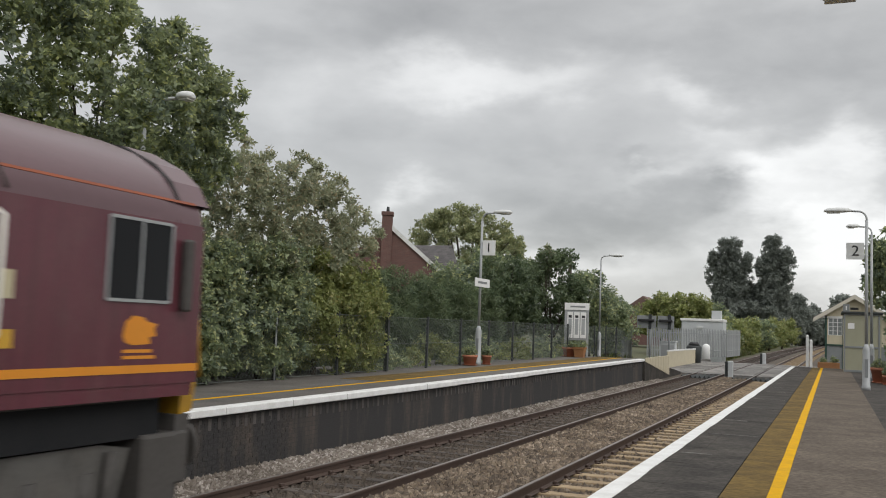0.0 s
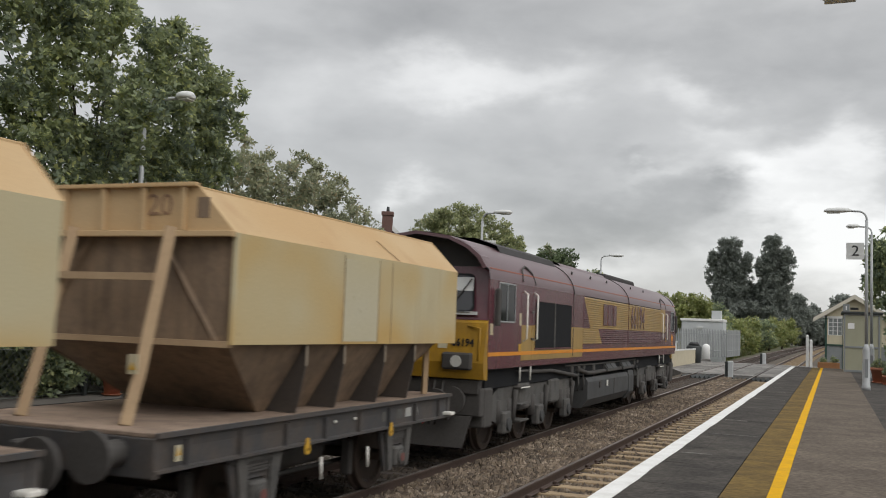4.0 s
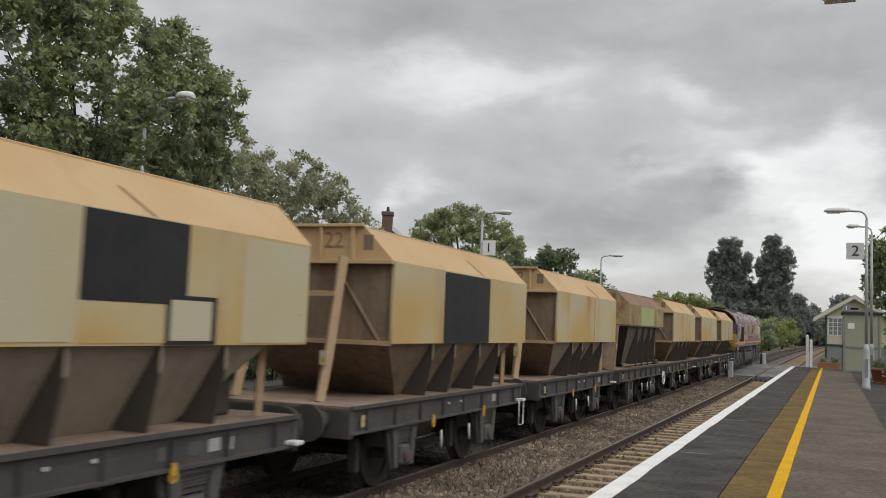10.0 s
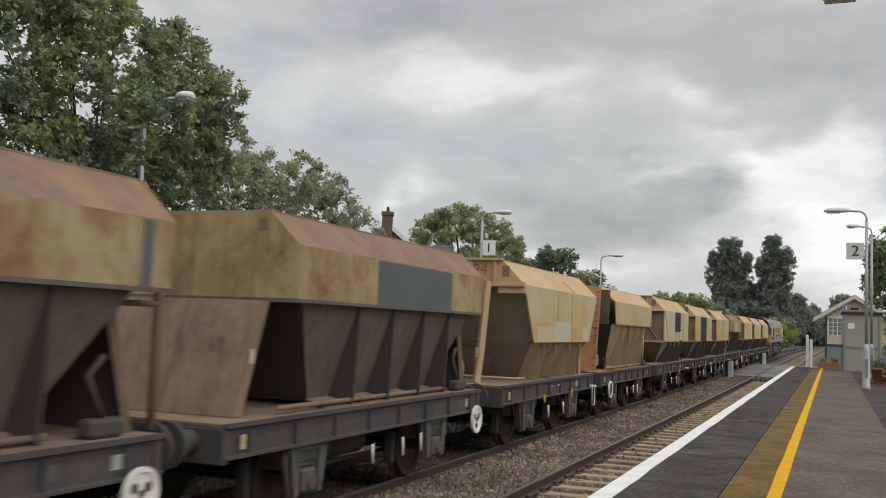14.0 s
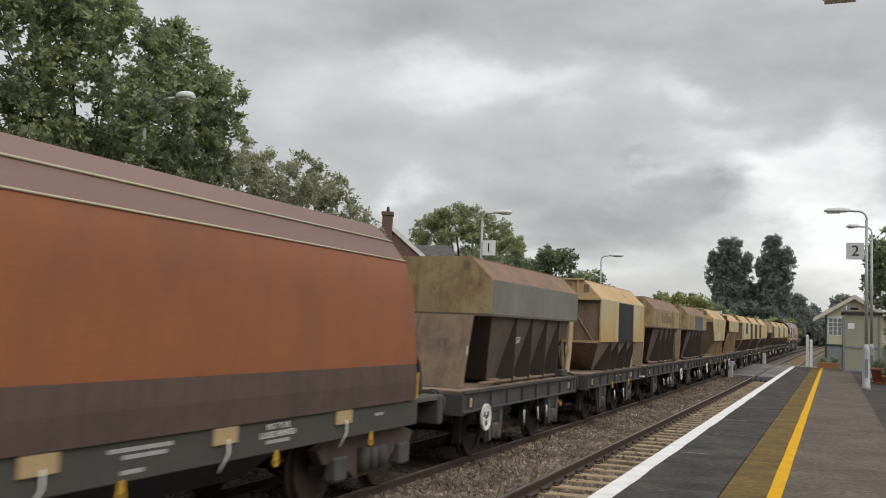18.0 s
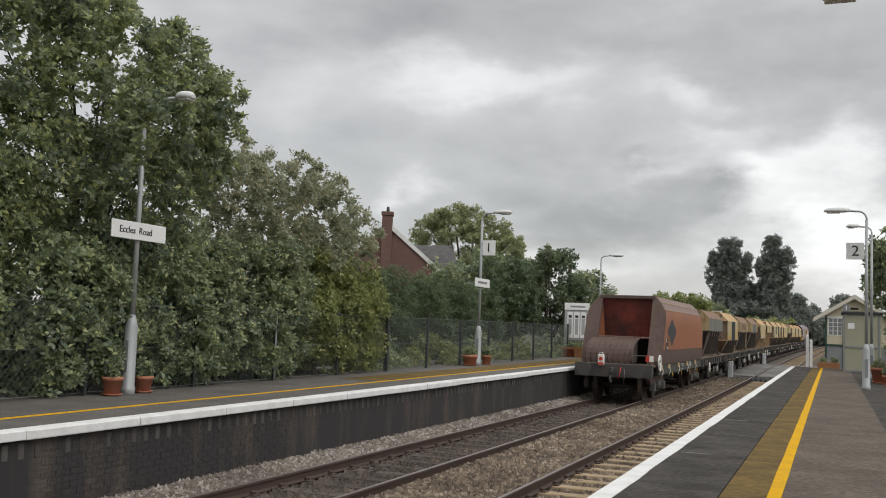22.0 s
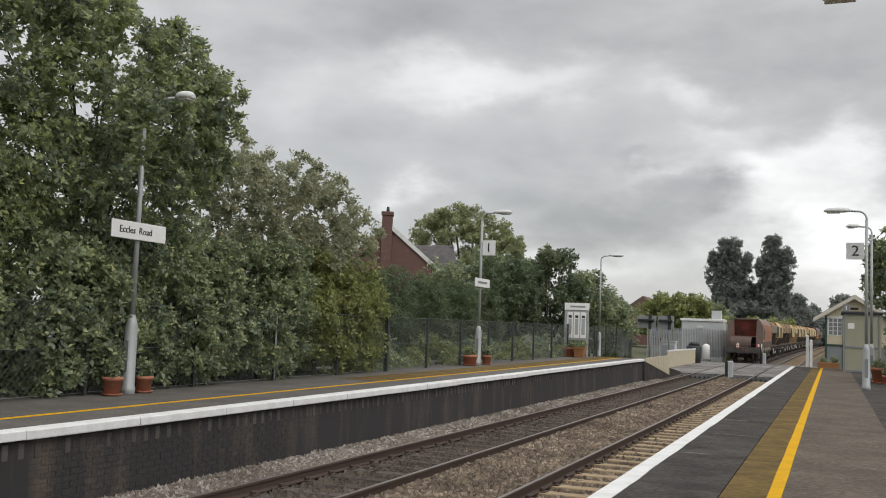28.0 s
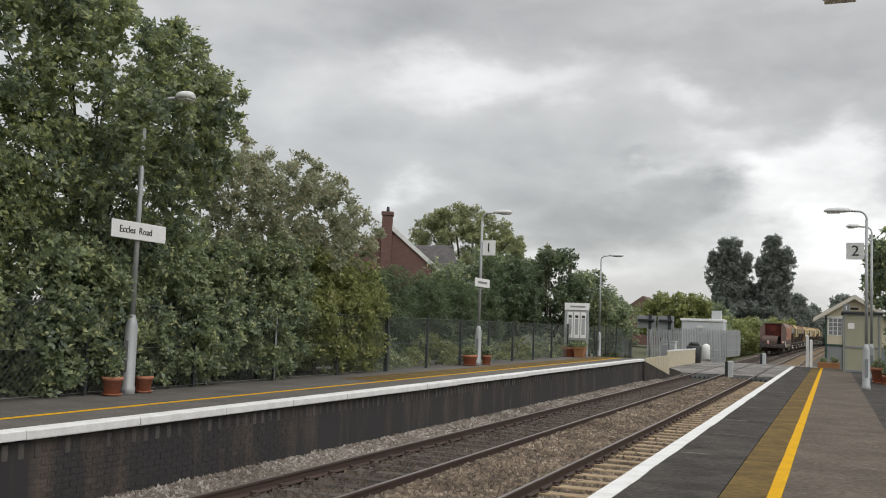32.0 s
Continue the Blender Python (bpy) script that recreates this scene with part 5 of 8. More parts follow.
# tall dark pair beside the line and the wood behind
for i, (x, rx, top_, arms) in enumerate(((-19.0, 3.6, 20.3, ((-3.1, 14.8, 1.9, 4.0), (2.6, 13.5, 2.2, 5.0), (0.9, 20.0, 1.3, 2.8), (-1.2, 19.4, 1.2, 3.0), (3.2, 17.2, 0.9, 2.2), (-3.4, 17.6, 0.8, 1.9))), (-10.9, 2.9, 20.2, ((-1.8, 16.0, 1.8, 4.6), (2.4, 15.2, 1.8, 4.6), (-0.8, 20.2, 1.2, 2.6), (0.5, 20.6, 0.9, 2.4), (2.4, 18.2, 0.9, 2.4))))):
    spec_ = [((x, 200, 8.5), (rx * 1.15, 3, 7.6), 150, 0.85), ((x, 200, 13.5), (rx * 0.95, 2.4, 6.4), 130, 0.7), ((x, 200, 11.5), (rx * 0.8, 2.2, 7.2), 60, 1.3)] + [((x + a, 200, z), (w, 1.8, h), 45, 0.6) for a, z, w, h in arms]
    tree("poplar_tree", "tall dark upright tree standing beside the line", "tree", (x, 200, 1.0), clumps(150 + i, spec_), 60000, 0.21, M["leaf_f"], 160 + i, 0.5, 6, "tall dark trees")
for i, (x, y, z, rx, rz) in enumerate(((-16, 196, 5.2, 8.5, 4.6), (-9.0, 205, 5.4, 4.2, 4.6), (-5.4, 212, 4.8, 3.2, 4.2), (-2.6, 222, 3.8, 3.0, 3.4), (0.6, 240, 3.2, 4.0, 2.6), (-26, 205, 4, 6, 3.6), (-15.2, 202, 8.0, 3.4, 5.5), (-7.2, 208, 6.6, 3.0, 5.2), (-4.0, 216, 5.2, 3.0, 4.2))):
    tree("tree", "dark distant tree in a line of woodland", "tree", (x, y, 1.0), clumps(170 + i, [((x, y, z), (rx, 3, rz), 110, 0.8)]), 16000, 0.25, M["leaf_f"], 180 + i, 0.4, 5, "distant woodland")
for i, (x, y, z, rx, rz) in enumerate(((-11.0, 100, 1.6, 2.4, 1.6), (-10.5, 112, 2.0, 2.4, 1.8), (-10.0, 125, 2.2, 2.6, 2.0), (-9.5, 140, 2.4, 2.8, 2.0), (-9.0, 156, 2.6, 3.0, 2.2), (-8.0, 175, 2.8, 3.0, 2.4))):
    tree("bush", "yellow-green lineside bush on the bank", "bush", (x, y, 0.3), clumps(190 + i, [((x, y, z + 0.3), (rx, rx * 1.6, rz), 30, 0.8)]), 4500, 0.19, M["leaf_y" if i % 3 else "leaf_c"], 200 + i, 0.12, 4, "lineside bushes")
# trees behind the shelter
tree("tree", "broadleaf tree behind the waiting shelter", "tree", (3.4, 52.0, 0.5), clumps(5, [((3.0, 52, 5.4), (1.7, 1.8, 2.6), 50, 0.5), ((2.2, 51, 6.6), (0.7, 0.9, 1.4), 14, 0.34)]), 13000, 0.11, M["leaf_c"], 15, 0.2, 8, shell=0.35)
tree("tree", "distant tree behind the signal box", "tree", (0.6, 92.0, 0.3), clumps(6, [((0.8, 92, 4.7), (1.3, 1.5, 1.6), 24, 0.5)]), 3000, 0.16, M["leaf_f"], 16, 0.2, 5)
tree("hedge", "dark hedge along the back of the platform", "hedge", (2.35, 36.0, 0.8), clumps(7, [((2.35, 36.0, 1.9), (0.5, 4.5, 1.3), 60, 0.36)]), 9000, 0.07, M["leaf_d"], 17, 0.06, 4)

# grass on the bank, as blades


def grass(seed, n, x0, x1, y0, y1, h):
    r_ = np.random.default_rng(seed)
    pos = np.stack([r_.uniform(x0, x1, n), r_.uniform(y0, y1, n), np.zeros(n)], 1)
    pos[:, 2] = [-0.42 + rise(v) for v in pos[:, 1]]
    a = r_.uniform(0, 6.28, n)
    w = np.stack([np.cos(a), np.sin(a), 0 * a], 1) * (h * 0.09)
    hh = h * r_.uniform(0.5, 1.3, (n, 1))
    tip = pos + np.concatenate([r_.normal(size=(n, 2)) * h * 0.3, hh], 1)
    v = np.stack([pos - w, pos + w, tip], 1).reshape(-1, 3)
    f = np.arange(n * 3).reshape(-1, 3)
    me_ = bpy.data.meshes.new("grass")
    me_.from_pydata(v.tolist(), [], f.tolist())
    me_.materials.append(M["grass"])
    return tagged(new("grass", me_), "rough dry lineside grass on the bank", "grass", kind="stuff")


grass(1, 16000, -14.0, -9.4, 92, 190, 0.7)
grass(2, 5000, -11.8, -10.9, 23, 56, 1.1)
grass(3, 5000, 1.2, 12, 62, 190, 0.6)

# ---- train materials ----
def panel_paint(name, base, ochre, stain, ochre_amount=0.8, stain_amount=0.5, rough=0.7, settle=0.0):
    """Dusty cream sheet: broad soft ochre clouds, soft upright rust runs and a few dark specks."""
    m = bpy.data.materials.new(name)
    m.use_nodes = True
    n = Nodes(m.node_tree)
    o, b = n.add("ShaderNodeOutputMaterial"), n.add("ShaderNodeBsdfPrincipled")
    n.link(b.outputs[0], o.inputs[0])
    co = n.add("ShaderNodeTexCoord").outputs["Object"]
    rnd = n.add("ShaderNodeObjectInfo").outputs["Random"]
    shift = n.add("ShaderNodeVectorMath", operation="ADD")
    n.link(co, shift.inputs[0])
    c3 = n.add("ShaderNodeCombineXYZ")
    for k in (0, 1, 2):
        n.link(n.math("MULTIPLY", rnd, 37.0 + 11 * k), c3.inputs[k])
    n.link(c3.outputs[0], shift.inputs[1])
    vec = shift.outputs[0]
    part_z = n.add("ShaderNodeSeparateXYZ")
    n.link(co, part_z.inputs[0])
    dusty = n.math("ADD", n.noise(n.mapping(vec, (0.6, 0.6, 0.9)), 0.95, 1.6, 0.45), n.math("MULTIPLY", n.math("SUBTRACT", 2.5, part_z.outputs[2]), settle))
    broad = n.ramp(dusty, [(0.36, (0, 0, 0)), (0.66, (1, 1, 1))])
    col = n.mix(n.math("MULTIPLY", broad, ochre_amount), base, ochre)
    run = n.ramp(n.noise(n.mapping(vec, (1.5, 1.5, 0.14)), 1.0, 3.0, 0.5), [(0.56, (0, 0, 0)), (0.74, (1, 1, 1))])
    thin = n.ramp(n.noise(n.mapping(vec, (1, 1, 0.7)), 1.1, 2.0, 0.5), [(0.35, (0, 0, 0)), (0.65, (1, 1, 1))])
    col = n.mix(n.math("MULTIPLY", n.math("MULTIPLY", run, thin), stain_amount), col, stain)
    fleck = n.ramp(n.noise(vec, 7.0, 3.0, 0.6), [(0.70, (0, 0, 0)), (0.76, (1, 1, 1))])
    col = n.mix(n.math("MULTIPLY", fleck, 0.35), col, tuple(c * 0.55 for c in stain))
    grain = n.ramp(n.noise(vec, 45.0, 3.0, 0.6), [(0.25, (0.93, 0.93, 0.93)), (0.75, (1.06, 1.06, 1.06))])
    n.link(n.mix(1.0, col, grain, "MULTIPLY"), b.inputs["Base Color"])
    b.inputs["Roughness"].default_value = rough
    b.inputs["Specular IOR Level"].default_value = 0.3
    return m


T = dict(
    maroon=material("maroon_paint", (0.122, 0.034, 0.048), 0.27, second=(0.095, 0.036, 0.045), scale=1.2, fine=30, grain=0.12, bump=0.03, streak=(0.13, 0.09, 0.082), streak_amount=0.3, blotch=(0.13, 0.08, 0.078), blotch_amount=0.25, blotch_scale=1.4, runs=0.15),
    maroon_roof=material("dusty_maroon_roof", (0.135, 0.075, 0.085), 0.3, spec=0.5, second=(0.105, 0.062, 0.07), scale=0.9, fine=20, grain=0.15, bump=0.05),
    gold=material("gold_paint", (0.42, 0.265, 0.07), 0.34, second=(0.33, 0.21, 0.07), scale=1.2, fine=30, grain=0.12, bump=0.03, streak=(0.25, 0.165, 0.075), streak_amount=0.35, blotch=(0.21, 0.145, 0.07), blotch_amount=0.4, blotch_scale=1.6, runs=0.15),
    orange=material("orange_stripe", (0.70, 0.27, 0.02), 0.5, second=(0.6, 0.22, 0.02), scale=2, fine=30, grain=0.06, bump=0.02),
    pale_line=material("faded_orange_line", (0.32, 0.08, 0.03), 0.5, scale=2, fine=30, grain=0.1, bump=0.02),
    nose=material("yellow_warning_panel", (0.46, 0.255, 0.012), 0.5, second=(0.33, 0.18, 0.02), scale=1.4, fine=30, grain=0.12, bump=0.03, streak=(0.25, 0.14, 0.03), streak_amount=0.4, blotch=(0.2, 0.115, 0.03), blotch_amount=0.5, blotch_scale=1.8, runs=0.2),
    vent=material("black_radiator_mesh", (0.02, 0.021, 0.023), 0.9, second=(0.028, 0.028, 0.029), scale=3, fine=120, grain=0.3, bump=0.3, spec=0.1),
    roof_dark=material("sooty_roof_grille", (0.035, 0.033, 0.033), 0.8, second=(0.055, 0.05, 0.05), scale=2, fine=30, grain=0.2),
    under=material("dusty_underframe_grey", (0.095, 0.094, 0.09), 0.85, second=(0.125, 0.108, 0.092), scale=1.5, fine=25, grain=0.25, bump=0.1, blotch=(0.035, 0.033, 0.032), blotch_amount=0.6, blotch_scale=3.0),
    tank=material("grey_fuel_tank", (0.058, 0.06, 0.062), 0.7, second=(0.08, 0.078, 0.075), scale=1.5, fine=20, grain=0.15, blotch=(0.035, 0.034, 0.033), blotch_amount=0.6, blotch_scale=2.0),
    sole=material("dark_wagon_frame", (0.052, 0.052, 0.055), 0.7, second=(0.082, 0.072, 0.065), scale=1.3, fine=25, grain=0.25, bump=0.08, blotch=(0.105, 0.08, 0.062), blotch_amount=0.55, blotch_scale=2.5),
    dark=material("black_running_gear", (0.072, 0.067, 0.063), 0.8, second=(0.05, 0.045, 0.041), scale=3, fine=25, grain=0.3),
    wheel=material("wheel_steel", (0.10, 0.075, 0.06), 0.55, 0.5, second=(0.06, 0.05, 0.045), scale=4, fine=30, grain=0.15),
    dust=material("dusty_wagon_deck", (0.33, 0.245, 0.185), 0.95, second=(0.17, 0.12, 0.088), scale=1.6, fine=40, grain=0.25, bump=0.2, blotch=(0.12, 0.085, 0.065), blotch_amount=0.6, blotch_scale=2.0),
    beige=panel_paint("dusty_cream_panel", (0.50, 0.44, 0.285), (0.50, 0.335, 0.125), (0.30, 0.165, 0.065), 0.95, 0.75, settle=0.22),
    clean=panel_paint("clean_cream_panel", (0.50, 0.46, 0.34), (0.49, 0.42, 0.25), (0.40, 0.29, 0.15), 0.7, 0.3),
    peach=panel_paint("peach_dust_slope", (0.52, 0.375, 0.215), (0.49, 0.325, 0.165), (0.34, 0.18, 0.08), 0.8, 0.35, 0.85),
    hopper=material("grimy_brown_hopper", (0.27, 0.19, 0.125), 0.85, second=(0.15, 0.11, 0.08), scale=1.1, fine=25, grain=0.2, bump=0.08, streak=(0.26, 0.175, 0.10), streak_amount=0.5, blotch=(0.075, 0.058, 0.045), blotch_amount=0.5, blotch_scale=1.5, runs=0.25),
    greige=material("greige_hopper_paint", (0.30, 0.25, 0.19), 0.85, second=(0.21, 0.168, 0.125), scale=0.9, fine=25, grain=0.15, bump=0.06, blotch=(0.12, 0.095, 0.075), blotch_amount=0.5, blotch_scale=1.1, runs=0.12),
    teal=material("faded_teal_paint", (0.05, 0.12, 0.13), 0.8, scale=3, fine=25, grain=0.2, bump=0.03),
    sole_green=material("dark_grey_green_solebar", (0.062, 0.062, 0.054), 0.7, second=(0.085, 0.075, 0.062), scale=1.4, fine=25, grain=0.2, bump=0.06),
    latch=material("tan_latch_plate", (0.48, 0.35, 0.18), 0.7, second=(0.36, 0.25, 0.13), scale=4, fine=25, grain=0.15, bump=0.03),
    tanhop=material("dusty_tan_hopper", (0.37, 0.265, 0.15), 0.85, second=(0.27, 0.185, 0.105), scale=0.8, fine=25, grain=0.15, bump=0.06, streak=(0.20, 0.13, 0.075), streak_amount=0.4, blotch=(0.17, 0.105, 0.06), blotch_amount=0.5, blotch_scale=1.1, runs=0.15),
    axle_red=material("faded_red_axle_cap", (0.20, 0.06, 0.05), 0.7, second=(0.10, 0.06, 0.05), scale=6, fine=25, grain=0.2),
    rust_plate=material("rusty_ochre_end_plate", (0.42, 0.235, 0.085), 0.8, second=(0.33, 0.165, 0.06), scale=0.9, fine=25, grain=0.15, bump=0.06, streak=(0.20, 0.09, 0.04), streak_amount=0.6, blotch=(0.24, 0.11, 0.045), blotch_amount=0.55, blotch_scale=1.6, runs=0.15),
    # near-black: shade on gussets and in hopper recesses is put into this colour
    gusset=material("shade_dark_plate", (0.052, 0.044, 0.039), 0.85, second=(0.085, 0.065, 0.05), scale=2.0, fine=25, grain=0.25, bump=0.08),
    darkhop=material("dark_grimy_hopper", (0.15, 0.118, 0.098), 0.85, second=(0.075, 0.064, 0.057), scale=1.0, fine=25, grain=0.2, bump=0.08, streak=(0.16, 0.115, 0.08), streak_amount=0.4, blotch=(0.13, 0.085, 0.055), blotch_amount=0.5, blotch_scale=1.6, runs=0.3),
    olive=material("rusty_olive_panel", (0.40, 0.32, 0.165), 0.75, second=(0.30, 0.195, 0.095), scale=1.0, fine=25, grain=0.15, bump=0.06, streak=(0.15, 0.085, 0.05), streak_amount=0.6, blotch=(0.19, 0.08, 0.034), blotch_amount=0.85, blotch_scale=1.5, runs=0.2),
    rust=material("rusty_brown_slope", (0.20, 0.132, 0.096), 0.85, second=(0.14, 0.094, 0.07), scale=0.9, fine=30, grain=0.2, bump=0.08, streak=(0.40, 0.22, 0.11), streak_amount=0.4, blotch=(0.36, 0.20, 0.10), blotch_amount=0.5, blotch_scale=1.5),
    patch_g=material("pale_green_patch", (0.40, 0.42, 0.20), 0.65, second=(0.33, 0.35, 0.17), scale=1.5, fine=25, grain=0.06, bump=0.02),
    patch_b=material("slate_blue_patch", (0.095, 0.108, 0.115), 0.6, second=(0.075, 0.083, 0.088), scale=1.0, fine=25, grain=0.08, bump=0.02, streak=(0.15, 0.13, 0.11), streak_amount=0.3),
    patch_k=material("black_patch", (0.017, 0.019, 0.022), 0.6, second=(0.03, 0.03, 0.032), scale=1.0, fine=25, grain=0.15, bump=0.03, spec=0.25, blotch=(0.06, 0.055, 0.05), blotch_amount=0.3),
    patch_d=material("faded_black_diamond", (0.030, 0.036, 0.044), 0.6, second=(0.05, 0.047, 0.047), scale=1.5, fine=25, grain=0.15, bump=0.03),
    grey=material("grey_green_panel", (0.20, 0.205, 0.175), 0.7, second=(0.165, 0.16, 0.135), scale=0.8, fine=25, grain=0.1, bump=0.03, streak=(0.125, 0.105, 0.085), streak_amount=0.3, blotch=(0.13, 0.105, 0.08), blotch_amount=0.4, blotch_scale=1.8, runs=0.12),
    galv_text=material("faded_white_lettering", (0.42, 0.42, 0.40), 0.7, second=(0.25, 0.25, 0.24), scale=8, fine=25, grain=0.15, bump=0.0),
    wood=material("bleached_strut", (0.42, 0.30, 0.18), 0.8, second=(0.33, 0.22, 0.13), scale=3, fine=30, grain=0.15),
    handle=material("yellow_handle", (0.62, 0.36, 0.04), 0.5, scale=4, fine=30, grain=0.05, bump=0.0),
    brownbody=material("rust_brown_wagon_side", (0.335, 0.108, 0.038), 0.5, second=(0.235, 0.085, 0.042), scale=0.5, fine=25, grain=0.12, bump=0.03, streak=(0.14, 0.075, 0.055), streak_amount=0.5, blotch=(0.17, 0.075, 0.048), blotch_amount=0.45, blotch_scale=0.6, runs=0.05, stretch=(1, 0.35, 1.6)),
    brownlow=material("dusty_brown_wagon_steel", (0.122, 0.077, 0.062), 0.75, second=(0.095, 0.062, 0.052), scale=0.8, fine=25, grain=0.15, bump=0.05, blotch=(0.055, 0.042, 0.037), blotch_amount=0.45, blotch_scale=1.6, runs=0.2),
    browntop=material("faded_pink_brown_top", (0.215, 0.125, 0.10), 0.5, second=(0.16, 0.09, 0.072), scale=1.0, fine=25, grain=0.12, bump=0.03, stretch=(1, 0.3, 1)),
    redin=material("red_hopper_inside", (0.23, 0.045, 0.03), 0.75, second=(0.12, 0.035, 0.032), scale=1.0, fine=25, grain=0.2, bump=0.05, blotch=(0.035, 0.022, 0.02), blotch_amount=0.8, blotch_scale=1.3),
    lampwhite=material("white_plastic", (0.82, 0.80, 0.74), 0.5, scale=4, fine=30, grain=0.05, bump=0.0),
    blue_glass=glass_material("dark_windscreen_glass", (0.02, 0.022, 0.026), 0.05, 0.5),
)


def slab(pts, off):
    """A plate over four points, off thick."""
    o = Vector(off)
    return Geo().rings([[Vector(p) for p in pts], [Vector(p) + o for p in pts]])


def train_y(t):
    return 71.254 + 7.368 * (t - 12) + 0.019 * (t - 12) ** 2


VEH, WHEELS = [], []
RW = 0.46

_w = Geo()
for s in (-1, 1):
    _w.rings([[(s * (0.70 + a), rr * math.cos(q), rr * math.sin(q)) for q in (6.2832 * j / 24 for j in range(24))] for a, rr in ((-0.03, 0.05), (-0.03, 0.34), (-0.05, 0.36), (-0.05, 0.475), (0.0, 0.49), (0.015, RW), (0.10, RW - 0.008), (0.10, 0.37), (0.06, 0.34), (0.05, 0.1))], smooth=False)
_w.tube([(-0.95, 0, 0), (0.95, 0, 0)], 0.075, 10)
WHEEL_MESH = _w.mesh("wheelset", T["wheel"])
_sp = Geo()
_sp.box(0.752, 0.762, -0.05, 0.05, 0.15, 0.26)
HOLE_MESH = _sp.mesh("wheel_web_mark", T["dark"])


def wheelset(ob, y, r=RW):
    w = new("wheelset", WHEEL_MESH)
    w.parent, w.matrix_basis = ob, pose(0, y, r)
    h = new("web_mark", HOLE_MESH)
    h.parent = w
    WHEELS.append((w, y))


def buffers(ob, y, d, mat=None):
    for s in (-1, 1):
        b = part("buffer", Geo().tube([(s * 0.87, y, 1.02), (s * 0.87, y + d * 0.32, 1.02)], [0.12, 0.10], 14), mat or T["dark"], ob)
        part("buffer_head", Geo().tube([(s * 0.87, y + d * 0.31, 1.02), (s * 0.87, y + d * 0.36, 1.02)], 0.22, 20), T["dark"], b)
    part("coupling_hook", Geo().box(-0.05, 0.05, y, y + d * 0.3, 0.93, 1.09, 0.02), T["dark"], ob)


def handle(ob, y, z=0.80):
    part("release_handle", Geo().disc_ring((1.29, y, z - 0.07), "x", 0.026, 0.052, 0.008, 14).prism([(y - 0.048, z - 0.05), (y + 0.048, z - 0.05), (y + 0.03, z + 0.05), (y - 0.02, z + 0.06)], "x", 1.284, 1.296), T["handle"], ob, "yellow release handle")


def lever(ob, y, z0=0.55, z1=0.78):
    part("white_lever", Geo().tube([(1.27, y, z1), (1.28, y, z0)], 0.016, 6), T["lampwhite"], ob, "white-tipped lever")


